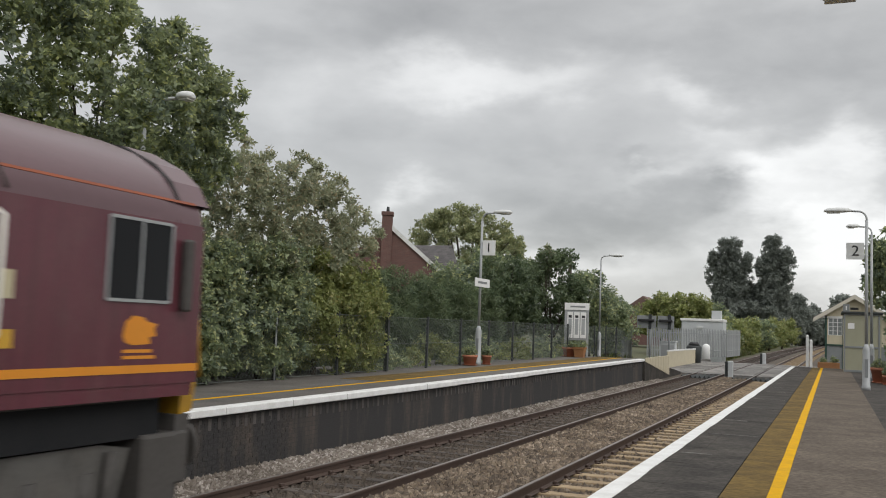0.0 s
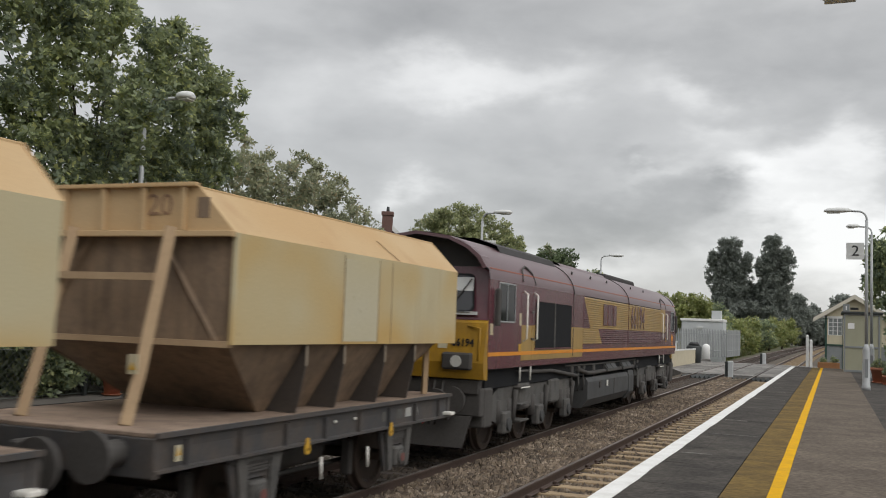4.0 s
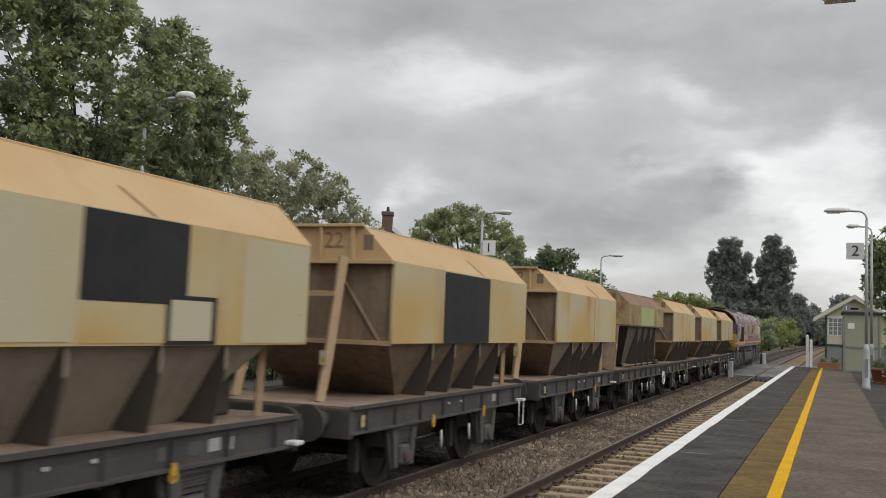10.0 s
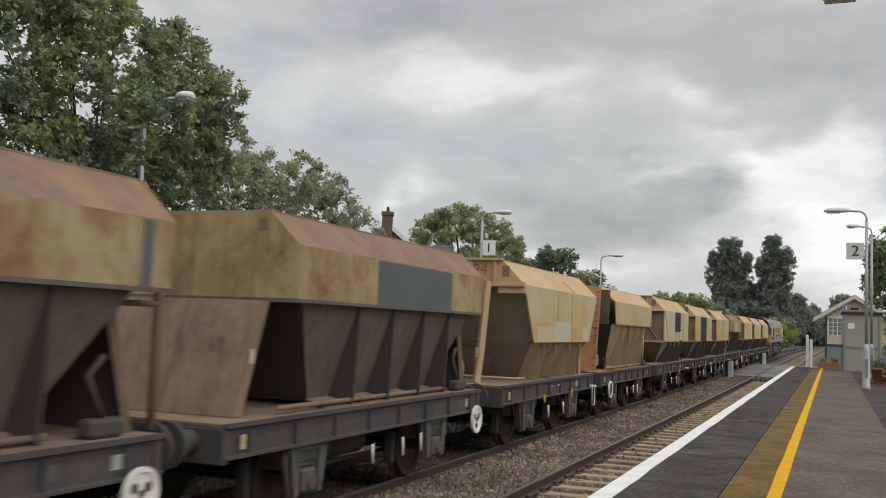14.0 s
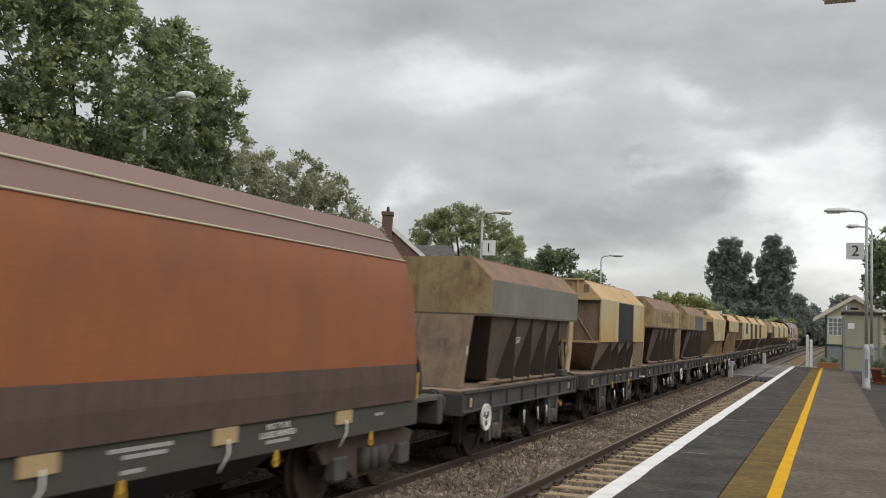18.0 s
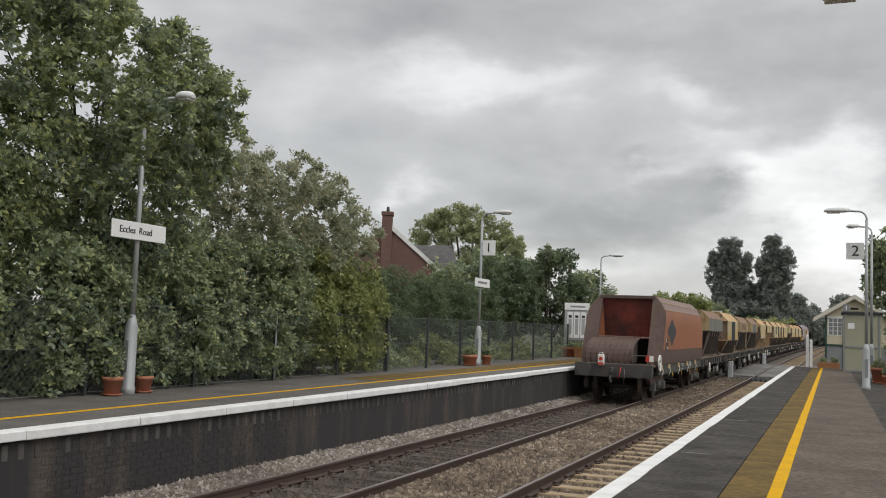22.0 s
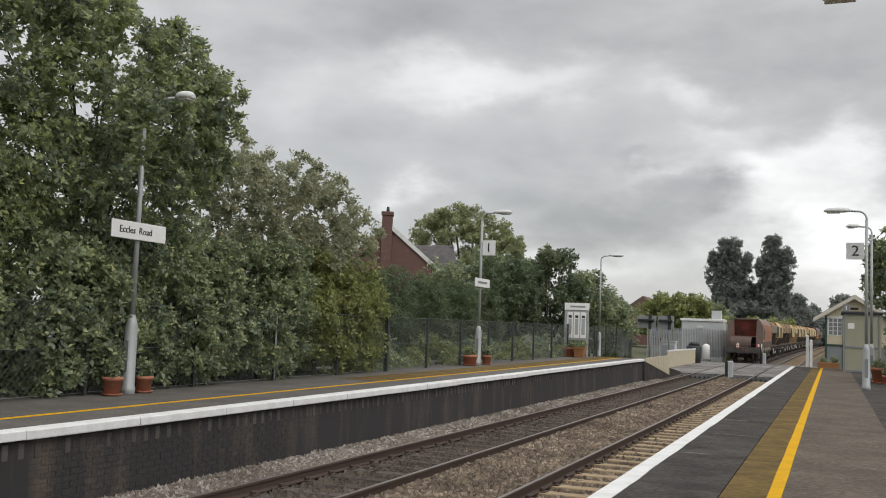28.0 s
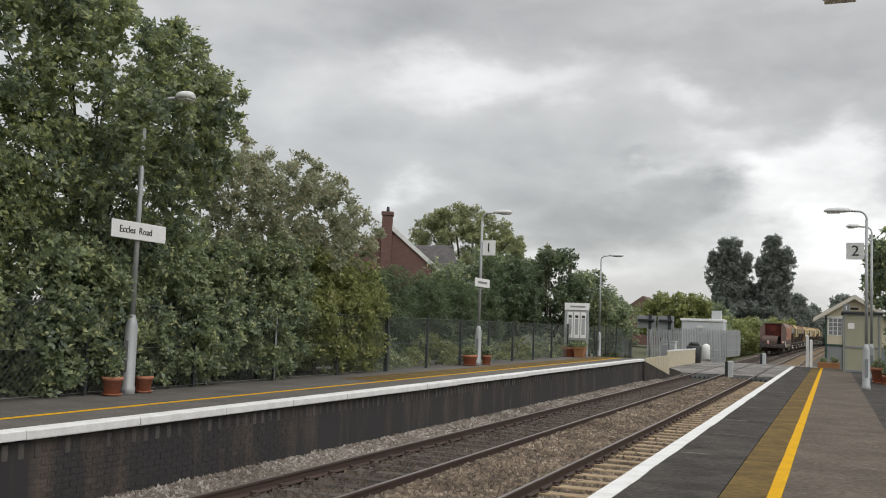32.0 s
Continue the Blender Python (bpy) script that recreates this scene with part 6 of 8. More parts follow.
def underframe(ob, L, kind, seed, wheel=False, deckmat="dust", wy=-0.36):
    r = random.Random(seed)
    part("deck", Geo().box(-1.235, 1.235, -L + 0.02, -0.02, 1.165, 1.203, 0.006), T[deckmat], ob, "dusty steel deck")
    for s in (-1, 1):
        part("solebar", Geo().prism([(s * 1.238, 1.164), (s * 1.238, 1.208), (s * 1.282, 1.208), (s * 1.282, 1.165), (s * 1.225, 1.15), (s * 1.225, 0.90), (s * 1.275, 0.89), (s * 1.275, 0.865), (s * 1.20, 0.865)], "y", -L + 0.01, -0.01), T["sole"], ob)
    for y in (-L + 0.004, -0.10):
        part("headstock", Geo().box(-1.25, 1.25, y, y + 0.096, 0.82, 1.163, 0.01), T["sole"], ob)
    for k in range(8):
        y = -L + 0.45 + k * (L - 0.9) / 7
        part("frame_rib", Geo().box(1.226, 1.27, y - 0.015, y + 0.015, 0.892, 1.13), T["sole"], ob)
    buffers(ob, 0, 1)
    buffers(ob, -L, -1)
    for y in (-1.70, -L + 1.70):
        wheelset(ob, y)
        for s in (-1, 1):
            g_ = part("axle_guard", Geo().prism([(y - 0.52, 0.88), (y + 0.52, 0.88), (y + 0.34, 0.30), (y + 0.17, 0.30), (y + 0.15, 0.62), (y - 0.15, 0.62), (y - 0.17, 0.30), (y - 0.34, 0.30)], "x", s * 1.13, s * 1.17), T["sole"], ob)
            part("axlebox", Geo().box(s * 1.05, s * 1.24, y - 0.14, y + 0.14, 0.34, 0.60, 0.03).tube([(s * 1.23, y, RW), (s * 1.27, y, RW)], 0.09, 12), T["under"], g_)
            part("axle_cap", Geo().tube([(s * 1.27, y, RW), (s * 1.278, y, RW)], 0.055, 12), T["axle_red"], g_, "faded red axle cap")
            part("pedestal_plate", Geo().prism([(y - 0.40, 0.86), (y - 0.22, 0.86), (y - 0.20, 0.32), (y - 0.30, 0.32)], "x", s * 1.18, s * 1.215).prism([(y + 0.22, 0.86), (y + 0.40, 0.86), (y + 0.30, 0.32), (y + 0.20, 0.32)], "x", s * 1.18, s * 1.215).box(s * 1.18, s * 1.215, y - 0.36, y + 0.36, 0.80, 0.862), T["under"], g_)
            sp = Geo()
            for k in range(5):
                sp.box(s * 1.10, s * 1.19, y - 0.48 + 0.07 * k, y + 0.48 - 0.07 * k, 0.80 - 0.03 * k, 0.826 - 0.03 * k)
            part("leaf_spring", sp, T["dark"], g_, "", "")
        part("brake_shoe", Geo().box(0.66, 0.80, y - 0.60, y - 0.50, 0.25, 0.7, 0.02), T["dark"], ob)
        part("brake_shoe", Geo().box(0.66, 0.80, y + 0.50, y + 0.60, 0.25, 0.7, 0.02), T["dark"], ob)
    part("brake_rod", Geo().tube([(0.5, -L + 1.5, 0.4), (0.5, -1.5, 0.4)], 0.03, 6), T["dark"], ob)
    part("air_reservoir", Geo().tube([(0.55, -L / 2 - 0.5, 0.66), (0.55, -L / 2 + 0.5, 0.66)], 0.19, 12), T["dark"], ob)
    part("brake_cylinder", Geo().tube([(-0.3, -L / 2 - 0.3, 0.7), (-0.3, -L / 2 + 0.3, 0.7)], 0.15, 12), T["dark"], ob)
    if kind == "A":
        handle(ob, -4.25, 0.89)
        handle(ob, -2.13, 0.89)
        lever(ob, -2.75, 0.46, 0.70)
        lever(ob, -3.90, 0.46, 0.70)
        for y in (-3.55, -3.05):
            part("frame_stud", Geo().tube([(1.226, y, 1.06), (1.25, y, 1.06)], 0.018, 8), T["lampwhite"], ob, "white painted stud")
        part("end_step", Geo().box(1.20, 1.36, -0.22, -0.06, 0.90, 0.945, 0.01), T["lampwhite"], ob, "white end step")
        if seed in (6, 9):
            part("step_frame", Geo().tube([(1.31, -0.30, 0.92), (1.31, -0.30, 0.48), (1.31, -0.04, 0.48), (1.31, -0.04, 0.92)], 0.012, 6), T["lampwhite"], ob, "white step frame")
        for k in range(2):
            part("lettering_bar", Geo().box(1.2255, 1.2285, -1.86 + 0.30 * k, -1.68 + 0.30 * k, 0.97, 1.09), T["galv_text"] if k else T["under"], ob)
    else:
        for y in (-2.4, -3.0, -3.9):
            lever(ob, y, 0.48, 0.72)
        part("hose", Geo().tube([(1.1, -1.0, 0.75), (1.15, -0.9, 0.6), (1.1, -0.7, 0.7)], 0.025, 6), T["handle"] if seed % 2 else T["dark"], ob)
    for k in range(3):
        y = -0.5 - k * 0.35 if kind != "A" else -1.2 - 0.5 * k
        part("data_plate", Geo().box(1.2255, 1.2305, y - 0.09, y + 0.03, 0.96, 1.08), T["under"] if k else T["galv_text"], ob)
    part("warning_label", Geo().box(1.2755, 1.282, -L + 0.25, -L + 0.33, 0.95, 1.09), T["clean"], ob, "pale warning label")
    part("warning_mark", Geo().prism([(-L + 0.262, 1.0), (-L + 0.318, 1.0), (-L + 0.29, 1.07)], "x", 1.282, 1.285), T["handle"], ob)
    if wheel:
        hw = part("handbrake_wheel", Geo().disc_ring((1.34, wy, 0.76), "x", 0.175, 0.215, 0.018, 28), T["lampwhite"], ob, "white-rimmed handbrake wheel")
        part("wheel_disc", Geo().rings([[(1.335 + a, wy + rr * math.cos(q), 0.76 + rr * math.sin(q)) for q in (6.2832 * j / 20 for j in range(20))] for a, rr in ((-0.006, 0.178), (0.006, 0.178))]), T["lampwhite"] if wheel == 2 else T["under"], hw)
        for q in (0.5, 2.6, 4.7):
            part("hole", Geo().rings([[(1.343 + a, wy + 0.095 * math.cos(q) + 0.045 * math.cos(u), 0.76 + 0.095 * math.sin(q) + 0.045 * math.sin(u)) for u in (6.2832 * j / 12 for j in range(12))] for a in (0.0, 0.004)]), T["dark"], hw)
        part("spindle", Geo().tube([(1.2, wy, 0.76), (1.36, wy, 0.76)], 0.03, 8), T["dark"], hw)


def wagon_box(n, label, number, patches, seams, trapez=False, seed=0):
    """Two-axle hopper with deep flat sides and a sloping top."""
    L = 6.75
    ob = thing("hopper_wagon", label, "wagon", group="hopper wagons")
    underframe(ob, L, "A", seed)
    y0, y1, z0, z1, zt, xw, xt = -5.80, -0.02, 1.95, 3.01, 3.45, 1.30, 0.85
    c0, c1 = (y0 + 0.68, y1 - 0.68) if trapez else (y0, y1)
    for s in (-1, 1):
        X = s * xw
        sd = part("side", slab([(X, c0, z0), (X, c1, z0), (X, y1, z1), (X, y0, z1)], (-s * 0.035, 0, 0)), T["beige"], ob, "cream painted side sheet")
        part("top_slope", slab([(X, y0, z1), (X, y1, z1), (s * xt, y1 + 0.0, zt), (s * xt, y0, zt)], (-s * 0.02, 0, -0.025)), T["peach"], ob, "peach dusty sloping top sheet")
        part("top_rim", Geo().box(s * xt - 0.05, s * xt + 0.012, y0, y1, zt - 0.03, zt + 0.012, 0.008), T["peach"], ob)
        if s > 0:
            for a, b, c, d, m in patches:
                part("patch", Geo().box(X - 0.002, X + 0.006, a, b, c, d), T[m], sd)
            for a in seams:
                part("seam", Geo().box(X + 0.001, X + 0.005, a - 0.0035, a + 0.0035, z0 + 0.01, z1 - 0.03), T["hopper"], sd)
            part("edge_strip", Geo().box(X - 0.02, X + 0.012, y0 - 0.012, y0 + 0.035, z0, z1), T["beige"], sd) if not trapez else None
        b0, b1 = -4.5, -1.5
        part("hopper_side", slab([(s * 0.78, b0, 1.205), (s * 0.78, b1, 1.205), (s * 1.24, -0.65, z0), (s * 1.24, c0 + 0.03 if trapez else -5.76, z0)], (-s * 0.02, 0, 0)), T["tanhop" if trapez else "hopper" if n in (0, 1, 2, 5) else "greige"], ob)
        # fins carry their shaded side as near-black colour, save on the tan wagon
        for a in (-4.32, -3.45, -2.36, -1.42):
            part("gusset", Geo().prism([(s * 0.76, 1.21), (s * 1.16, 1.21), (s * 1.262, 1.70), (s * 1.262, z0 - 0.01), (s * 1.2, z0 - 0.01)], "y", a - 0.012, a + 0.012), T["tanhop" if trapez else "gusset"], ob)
            part("gusset_edge", Geo().box(s * 1.262, s * 1.27, a - 0.02, a + 0.02, 1.72, z0 - 0.004), T["greige"], ob)
        part("prop", Geo().tube([(s * 0.62, -6.38, 1.2), (s * 0.62, -6.22, 1.7), (s * 0.60, -5.88, 3.05)], 0.075, 4, False), T["wood"], ob, "bleached diagonal strut")
        part("front_leg", Geo().tube([(s * 1.0, -0.42, 1.2), (s * 1.0, -0.40, 1.95)], 0.05, 4, False), T["wood"], ob)
        part("front_leg", Geo().tube([(s * 0.5, -0.9, 1.2), (s * 0.5, -0.75, 1.95)], 0.05, 4, False), T["wood"], ob)
    end = part("end_fascia", Geo().prism([(-xw, z1 + 0.0), (xw, z1), (xt, zt + 0.02), (-xt, zt + 0.02)], "y", y0 - 0.03, y0), T["peach"], ob, "peach ribbed end fascia")
    for x in (-0.75, -0.25, 0.25, 0.72):
        part("fascia_rib", Geo().box(x - 0.022, x + 0.022, y0 - 0.085, y0 - 0.028, z1 + 0.02, zt), T["peach"], end)
    part("fascia_ledge", Geo().box(-xw - 0.01, xw + 0.01, y0 - 0.10, y0 - 0.02, z1 - 0.045, z1 + 0.012, 0.006), T["peach"], end)
    part("top_ledge", Geo().box(-xt - 0.02, xt + 0.02, y0 - 0.10, y0 - 0.02, zt, zt + 0.04, 0.006), T["peach"], end)
    part("fascia_hole", Geo().box(0.86, 1.0, y0 - 0.034, y0 - 0.028, z1 + 0.14, z1 + 0.34), T["hopper"], end)
    letters(number, 0.30, T["rust"], end, pose(0.42, y0 - 0.034, z1 + 0.26, 90, 0, 0), "number")
    ye = c0 + 0.02 if trapez else -5.74
    end_mat = T["greige"] if trapez else T["hopper"]
    part("end_sheet", slab([(-1.26, y0 + 0.02, z1), (1.26, y0 + 0.02, z1), (1.26, ye, z0), (-1.26, ye, z0)], (0, 0.02, 0)), end_mat, ob)
    part("end_slope", slab([(-1.24, ye, z0 + 0.01), (1.24, ye, z0 + 0.01), (0.78, -4.5, 1.205), (-0.78, -4.5, 1.205)], (0, 0.02, 0)), end_mat, ob)
    if not trapez:
        part("end_beam", Geo().box(-1.28, 1.28, y0 - 0.0, y0 + 0.06, z0 - 0.03, z0 + 0.03), T["wood"], ob)
        # added filler block; its near-black colour gives the recess its shade
        part("brake_box", Geo().box(-0.55, 0.72, -0.98, -0.5, 1.205, 1.78, 0.03), T["gusset"], ob, "near-black filler block added for the shaded front recess")
        for x in (-0.95, 0.95):
            part("end_rib", Geo().tube([(x * 0.45, y0 - 0.01, z1 - 0.03), (x * 1.15, -5.74, z0 + 0.02)], 0.03, 4, False), T["hopper"], ob)
    part("front_sheet", slab([(-1.26, y1 - 0.02, z1), (1.26, y1 - 0.02, z1), (1.22, -0.65, z0), (-1.22, -0.65, z0)], (0, -0.02, 0)), T["hopper"], ob)
    part("front_slope", slab([(-1.24, -0.65, z0), (1.24, -0.65, z0), (0.78, -1.5, 1.205), (-0.78, -1.5, 1.205)], (0, -0.02, 0)), T["hopper"], ob)
    part("front_fascia", Geo().prism([(-xw, z1), (xw, z1), (xt, zt + 0.02), (-xt, zt + 0.02)], "y", y1, y1 + 0.02), T["peach"], ob)
    part("load", Geo().box(-0.84, 0.84, y0 + 0.02, y1 - 0.02, 3.2, 3.3), M["stone"], ob, "stone load")
    part("cross_strut", Geo().box(-0.60, 0.60, -6.09, -6.03, 2.53, 2.60), T["wood"], ob)
    sc = -1.9 - 0.23 * (seed % 4)
    if not trapez or seed == 9:
        part("weld_scar", slab([(1.299, sc, 3.02), (1.299, sc + 0.016, 3.02), (1.06, sc - 0.176, 3.255), (1.06, sc - 0.192, 3.255)], (0.006, 0, 0.008)), T["wood"], ob, "rusty weld scar on the slope")
    part("warning_plate", Geo().box(0.57, 0.68, -6.34, -6.325, 1.66, 1.84), T["clean"], ob, "pale warning plate")
    part("warning_mark", Geo().prism([(0.585, 1.70), (0.665, 1.70), (0.625, 1.77)], "y", -6.345, -6.341), T["handle"], ob)
    if trapez:
        part("drum", Geo().tube([(-0.9, -6.1, 1.42), (0.2, -6.1, 1.42)], 0.2, 14), T["wood"], ob)
        part("pipe", Geo().tube([(-1.1, -5.6, 1.28), (1.1, -5.6, 1.28), (1.18, -5.3, 1.28)], 0.025, 6), T["wood"], ob)
        part("side_flap", Geo().box(0.8, 1.32, y0 - 0.06, y0 - 0.02, z1 - 0.16, z1 + 0.05), T["peach"], ob)
    VEH.append((ob, -7.93 * n - {0: 0.12, 1: 0.18, 2: 0.24}.get(n, 0.0)))


def wagon_hip(n, label, body, top, low, slabmat, patches, number="", wheel=1, seed=0, lean=0.0, bars=(), pipe=False, wy=-0.36, tall=False):
    """Two-axle hopper with a shallow top band over tall ribbed slopes."""
    L = 7.05
    ob = thing("hopper_wagon", label, "wagon", group="hopper wagons")
    underframe(ob, L, "B", seed, wheel, "dust" if body != "olive" else "hopper", wy)
    y0, y1, z0, z1, zt, xw, xt = (-5.55 if tall else -5.82), -0.02, 2.43, 3.01, 3.38, 1.245, 0.86
    for s in (-1, 1):
        xb = xw - 0.02 * (lean > 0)
        sd = part("side_band", slab([(s * xb, y0 + lean, z0), (s * xb, y1 - lean * 0.6, z0), (s * xw, y1, z1), (s * xw, y0, z1)], (-s * 0.03, 0, 0)), T[body], ob)
        part("top_slope", slab([(s * xw, y0, z1), (s * xw, y1, z1), (s * xt, y1 - 0.03, zt), (s * xt, (y0 + 0.03) if not tall else -5.84, zt)], (-s * 0.015, 0, -0.025)), T[top], ob)
        part("top_rim", Geo().box(s * xt - 0.05, s * xt + 0.01, y0 + 0.03, y1 - 0.03, zt - 0.03, zt + 0.01, 0.006), T[top], ob)
        part("lower_lip", Geo().box(s * xb - 0.03, s * xb + 0.012, y0 + lean, y1 - lean * 0.6, z0 - 0.035, z0 + 0.004), T[low], ob)
        if s > 0:
            for a, b, m in patches:
                part("patch", Geo().box(xw - 0.002, xw + 0.006, a, b, z0 + 0.0, z1 - 0.02), T[m], sd)
        part("hopper_side", slab([(s * 0.80, -4.75, 1.26), (s * 0.80, -1.3, 1.26), (s * 1.18, -0.4, z0 - 0.02), (s * 1.18, -5.60, z0 - 0.02)], (-s * 0.02, 0, 0)), T[low], ob)
        part("foot_plate", slab([(s * 0.84, -4.85, 1.30), (s * 0.84, -1.3, 1.30), (s * 1.12, -1.3, 1.21), (s * 1.12, -4.85, 1.21)], (0, 0, -0.02)), T[slabmat], ob)
        part("side_pipe", Geo().tube([(s * 1.1, -5.9, 1.27), (s * 1.1, -1.2, 1.27)], 0.03, 8), T[slabmat], ob)
        # near-black fins: shade under the band is painted in, tan wagon excepted
        for a in (-4.25, -3.25, -2.25, -1.3):
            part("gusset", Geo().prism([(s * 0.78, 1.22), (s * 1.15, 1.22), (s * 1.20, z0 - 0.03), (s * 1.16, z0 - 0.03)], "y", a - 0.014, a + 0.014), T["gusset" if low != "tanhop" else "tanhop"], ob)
        part("end_leg", Geo().tube([(s * 0.98, -0.14, 1.2), (s * 1.02, -0.55, z0)], 0.045, 4, False), T[slabmat], ob)
        if not tall:
            part("slab_flange", slab([(s * 0.952, -6.51, 1.21), (s * 0.952, -6.37, 1.21), (s * 0.952, -5.95, z0 - 0.03), (s * 0.952, -6.09, z0 - 0.03)], (s * 0.03, 0, 0)), T[slabmat], ob)
    if tall:
        part("end_slab", Geo().prism([(-6.42, 1.21), (-5.98, 3.36), (-5.90, 3.36), (-6.34, 1.21)], "x", -0.97, 0.95), T["rust_plate"], ob, "tall bolted rusty ochre end plate")
        part("plate_seam", Geo().tube([(-0.97, -6.20, 2.32), (0.95, -6.20, 2.32)], 0.022, 6), T["rust"], ob)
        part("plate_seam", Geo().tube([(0.0, -6.428, 1.24), (0.0, -5.99, 3.34)], 0.022, 6), T["rust"], ob)
        letters("85", 0.2, T["rust"], ob, pose(0.42, -6.035, 3.16, 78.4, 0, 0), "number", 0.006)
        for bx in (0.06, 0.50, 0.89):
            for k in range(11):
                bz = 1.34 + 0.19 * k
                by = -6.42 + 0.2047 * (bz - 1.21)
                if bx != 0.50 or k in (4, 7, 9):
                    part("bolt", Geo().tube([(bx, by + 0.01, bz), (bx, by - 0.02, bz)], 0.024, 6), T["darkhop"], ob)
        part("tall_sheet", slab([(-1.16, -5.8, 3.3), (1.16, -5.8, 3.3), (0.86, -4.75, 1.26), (-0.86, -4.75, 1.26)], (0, 0.02, 0)), T["tanhop"], ob)
    else:
      part("end_slab", Geo().prism([(-6.50, 1.21), (-6.08, z0 - 0.03), (-5.98, z0 - 0.03), (-6.40, 1.21)], "x", -0.95, 0.95), T[slabmat], ob, "inclined plain end plate")
    if not tall:
        part("slab_seam", Geo().tube([(0.05, -6.50, 1.24), (0.05, -6.085, z0 - 0.05)], 0.012, 4, False), T["darkhop"], ob)
    # back sheet of the recess, its shade given by near-black colour
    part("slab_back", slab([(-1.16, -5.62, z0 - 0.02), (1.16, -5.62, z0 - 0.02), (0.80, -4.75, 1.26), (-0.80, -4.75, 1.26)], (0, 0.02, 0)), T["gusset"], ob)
    end = part("end_panel", Geo().prism([(-xw, z0 if not tall else z1), (xw, z0 if not tall else z1), (xw, z1 + 0.01), (xt, zt + 0.01), (-xt, zt + 0.01), (-xw, z1 + 0.01)], "y", y0 - 0.02, y0 + 0.01), T[body if body != "grey" else "olive"], ob)
    if not tall:
        part("end_lip", Geo().box(-xw, xw, y0 - 0.045, y0 + 0.02, z0 - 0.04, z0 + 0.005), T[low], end)
    part("end_hole", Geo().box(0.72, 0.84, y0 - 0.026, y0 - 0.019, z1 + 0.16, z1 + 0.30), T["hopper"], end)
    if number:
        letters(number, 0.26, T["dark"], end, pose(-0.05, y0 - 0.024, z1 + 0.2, 90, 0, 0), "number")
    part("front_panel", Geo().prism([(-xw, z0), (xw, z0), (xw, z1), (xt, zt + 0.01), (-xt, zt + 0.01), (-xw, z1)], "y", y1 - 0.01, y1 + 0.02), T[body], ob)
    part("front_slope", slab([(-1.18, -0.4, z0 - 0.02), (1.18, -0.4, z0 - 0.02), (0.86, -1.3, 1.26), (-0.86, -1.3, 1.26)], (0, -0.02, 0)), T[low], ob)
    # front plate with the same painted shade
    part("front_plate", slab([(-0.95, -0.16, 1.21), (0.95, -0.16, 1.21), (0.95, -0.36, z0 - 0.04), (-0.95, -0.36, z0 - 0.04)], (0, -0.03, 0)), T["gusset"], ob)
    part("brake_gear", Geo().box(0.98, 1.15, -0.75, -0.35, 1.21, 1.36, 0.03).tube([(1.06, -0.55, 1.36), (1.02, -0.7, 1.7), (1.0, -0.5, 1.85)], 0.03, 6), T["dark"], ob)
    part("load", Geo().box(-0.75, 0.75, y0 + 0.05, y1 - 0.05, 3.2, 3.3), M["stone"], ob, "stone load")
    part("warning_label", Geo().box(0.984, 0.990, -6.28, -6.20, 1.74, 1.89), T["clean"], ob, "pale warning label") if not tall else None
    for a, b, c, d, m in bars:
        part("lettering_bar", Geo().box(xw + 0.001, xw + 0.005, a, b, c, d), T[m], ob)
    if pipe:
        part("end_pipe", Geo().tube([(0.98, 0.16, 1.2), (0.98, 0.16, 2.95), (0.97, 0.12, 3.1), (0.95, 0.0, 3.17), (0.93, -0.12, 3.15)], 0.04, 8), T["rust"], ob, "rusty upright end pipe")
        part("pipe_tie", Geo().tube([(0.98, 0.16, 2.3), (0.95, -0.3, 2.3)], 0.03, 6), T["rust"], ob)
    VEH.append((ob, -7.93 * n))
    return ob


def side_text(ob, text, size, y, z, x=1.19, tilt=19, mat="lampwhite"):
    """Lettering on a side that leans in by tilt degrees."""
    return letters(text, size, T[mat], ob, pose(x, y, z, 90 + tilt, 0, 90), "lettering")


# ---- wagons, in order behind the locomotive ----
wagon_box(0, "cream and peach stone hopper wagon with a patch plate", "20", [(-3.58, -2.70, 1.98, 2.94, "clean")], (-2.3, -2.68, -3.6), seed=1)
wagon_box(1, "cream and peach stone hopper wagon with dusty deck", "13", [(-2.3, -0.9, 2.35, 2.98, "clean")], (-3.5, -2.4), seed=2)
wagon_box(2, "cream and peach stone hopper wagon with brown stains", "16", [], (-3.52, -2.47), seed=3)
w4 = wagon_hip(3, "rusty olive hopper wagon with pale green patches", "olive", "rust", "darkhop", "hopper", [(-4.13, -2.985, "patch_g"), (-2.965, -1.82, "patch_g")], "06", 2, 4)
wagon_box(4, "cream hopper wagon with a small hatch mark", "19", [], (-2.44,), seed=5)
g5 = VEH[-1][0]


def on_hopper(y, z):
    return (0.792 + 0.617 * (z - 1.205), y, z)


r5 = random.Random(5)
for k in range(6):
    y_ = -3.28 + 0.12 * k
    part("scrawl_mark", Geo().tube([on_hopper(y_ + r5.uniform(-0.05, 0.05), 1.48 + 0.02 * k), on_hopper(y_ + r5.uniform(-0.03, 0.08), 1.68 + 0.03 * k), on_hopper(y_ + r5.uniform(0.04, 0.12), 1.52 + 0.02 * k)], 0.008, 5), T["dark"], g5)
part("paint_patch", slab([on_hopper(-4.15, 1.36), on_hopper(-3.75, 1.36), on_hopper(-3.72, 1.47), on_hopper(-4.15, 1.47)], (0.004, 0, 0)), T["teal"], g5, "teal paint patch")
wagon_box(5, "cream hopper wagon with a black side panel", "22", [(-4.03, -2.05, 1.955, 2.99, "patch_k")], (), seed=6)
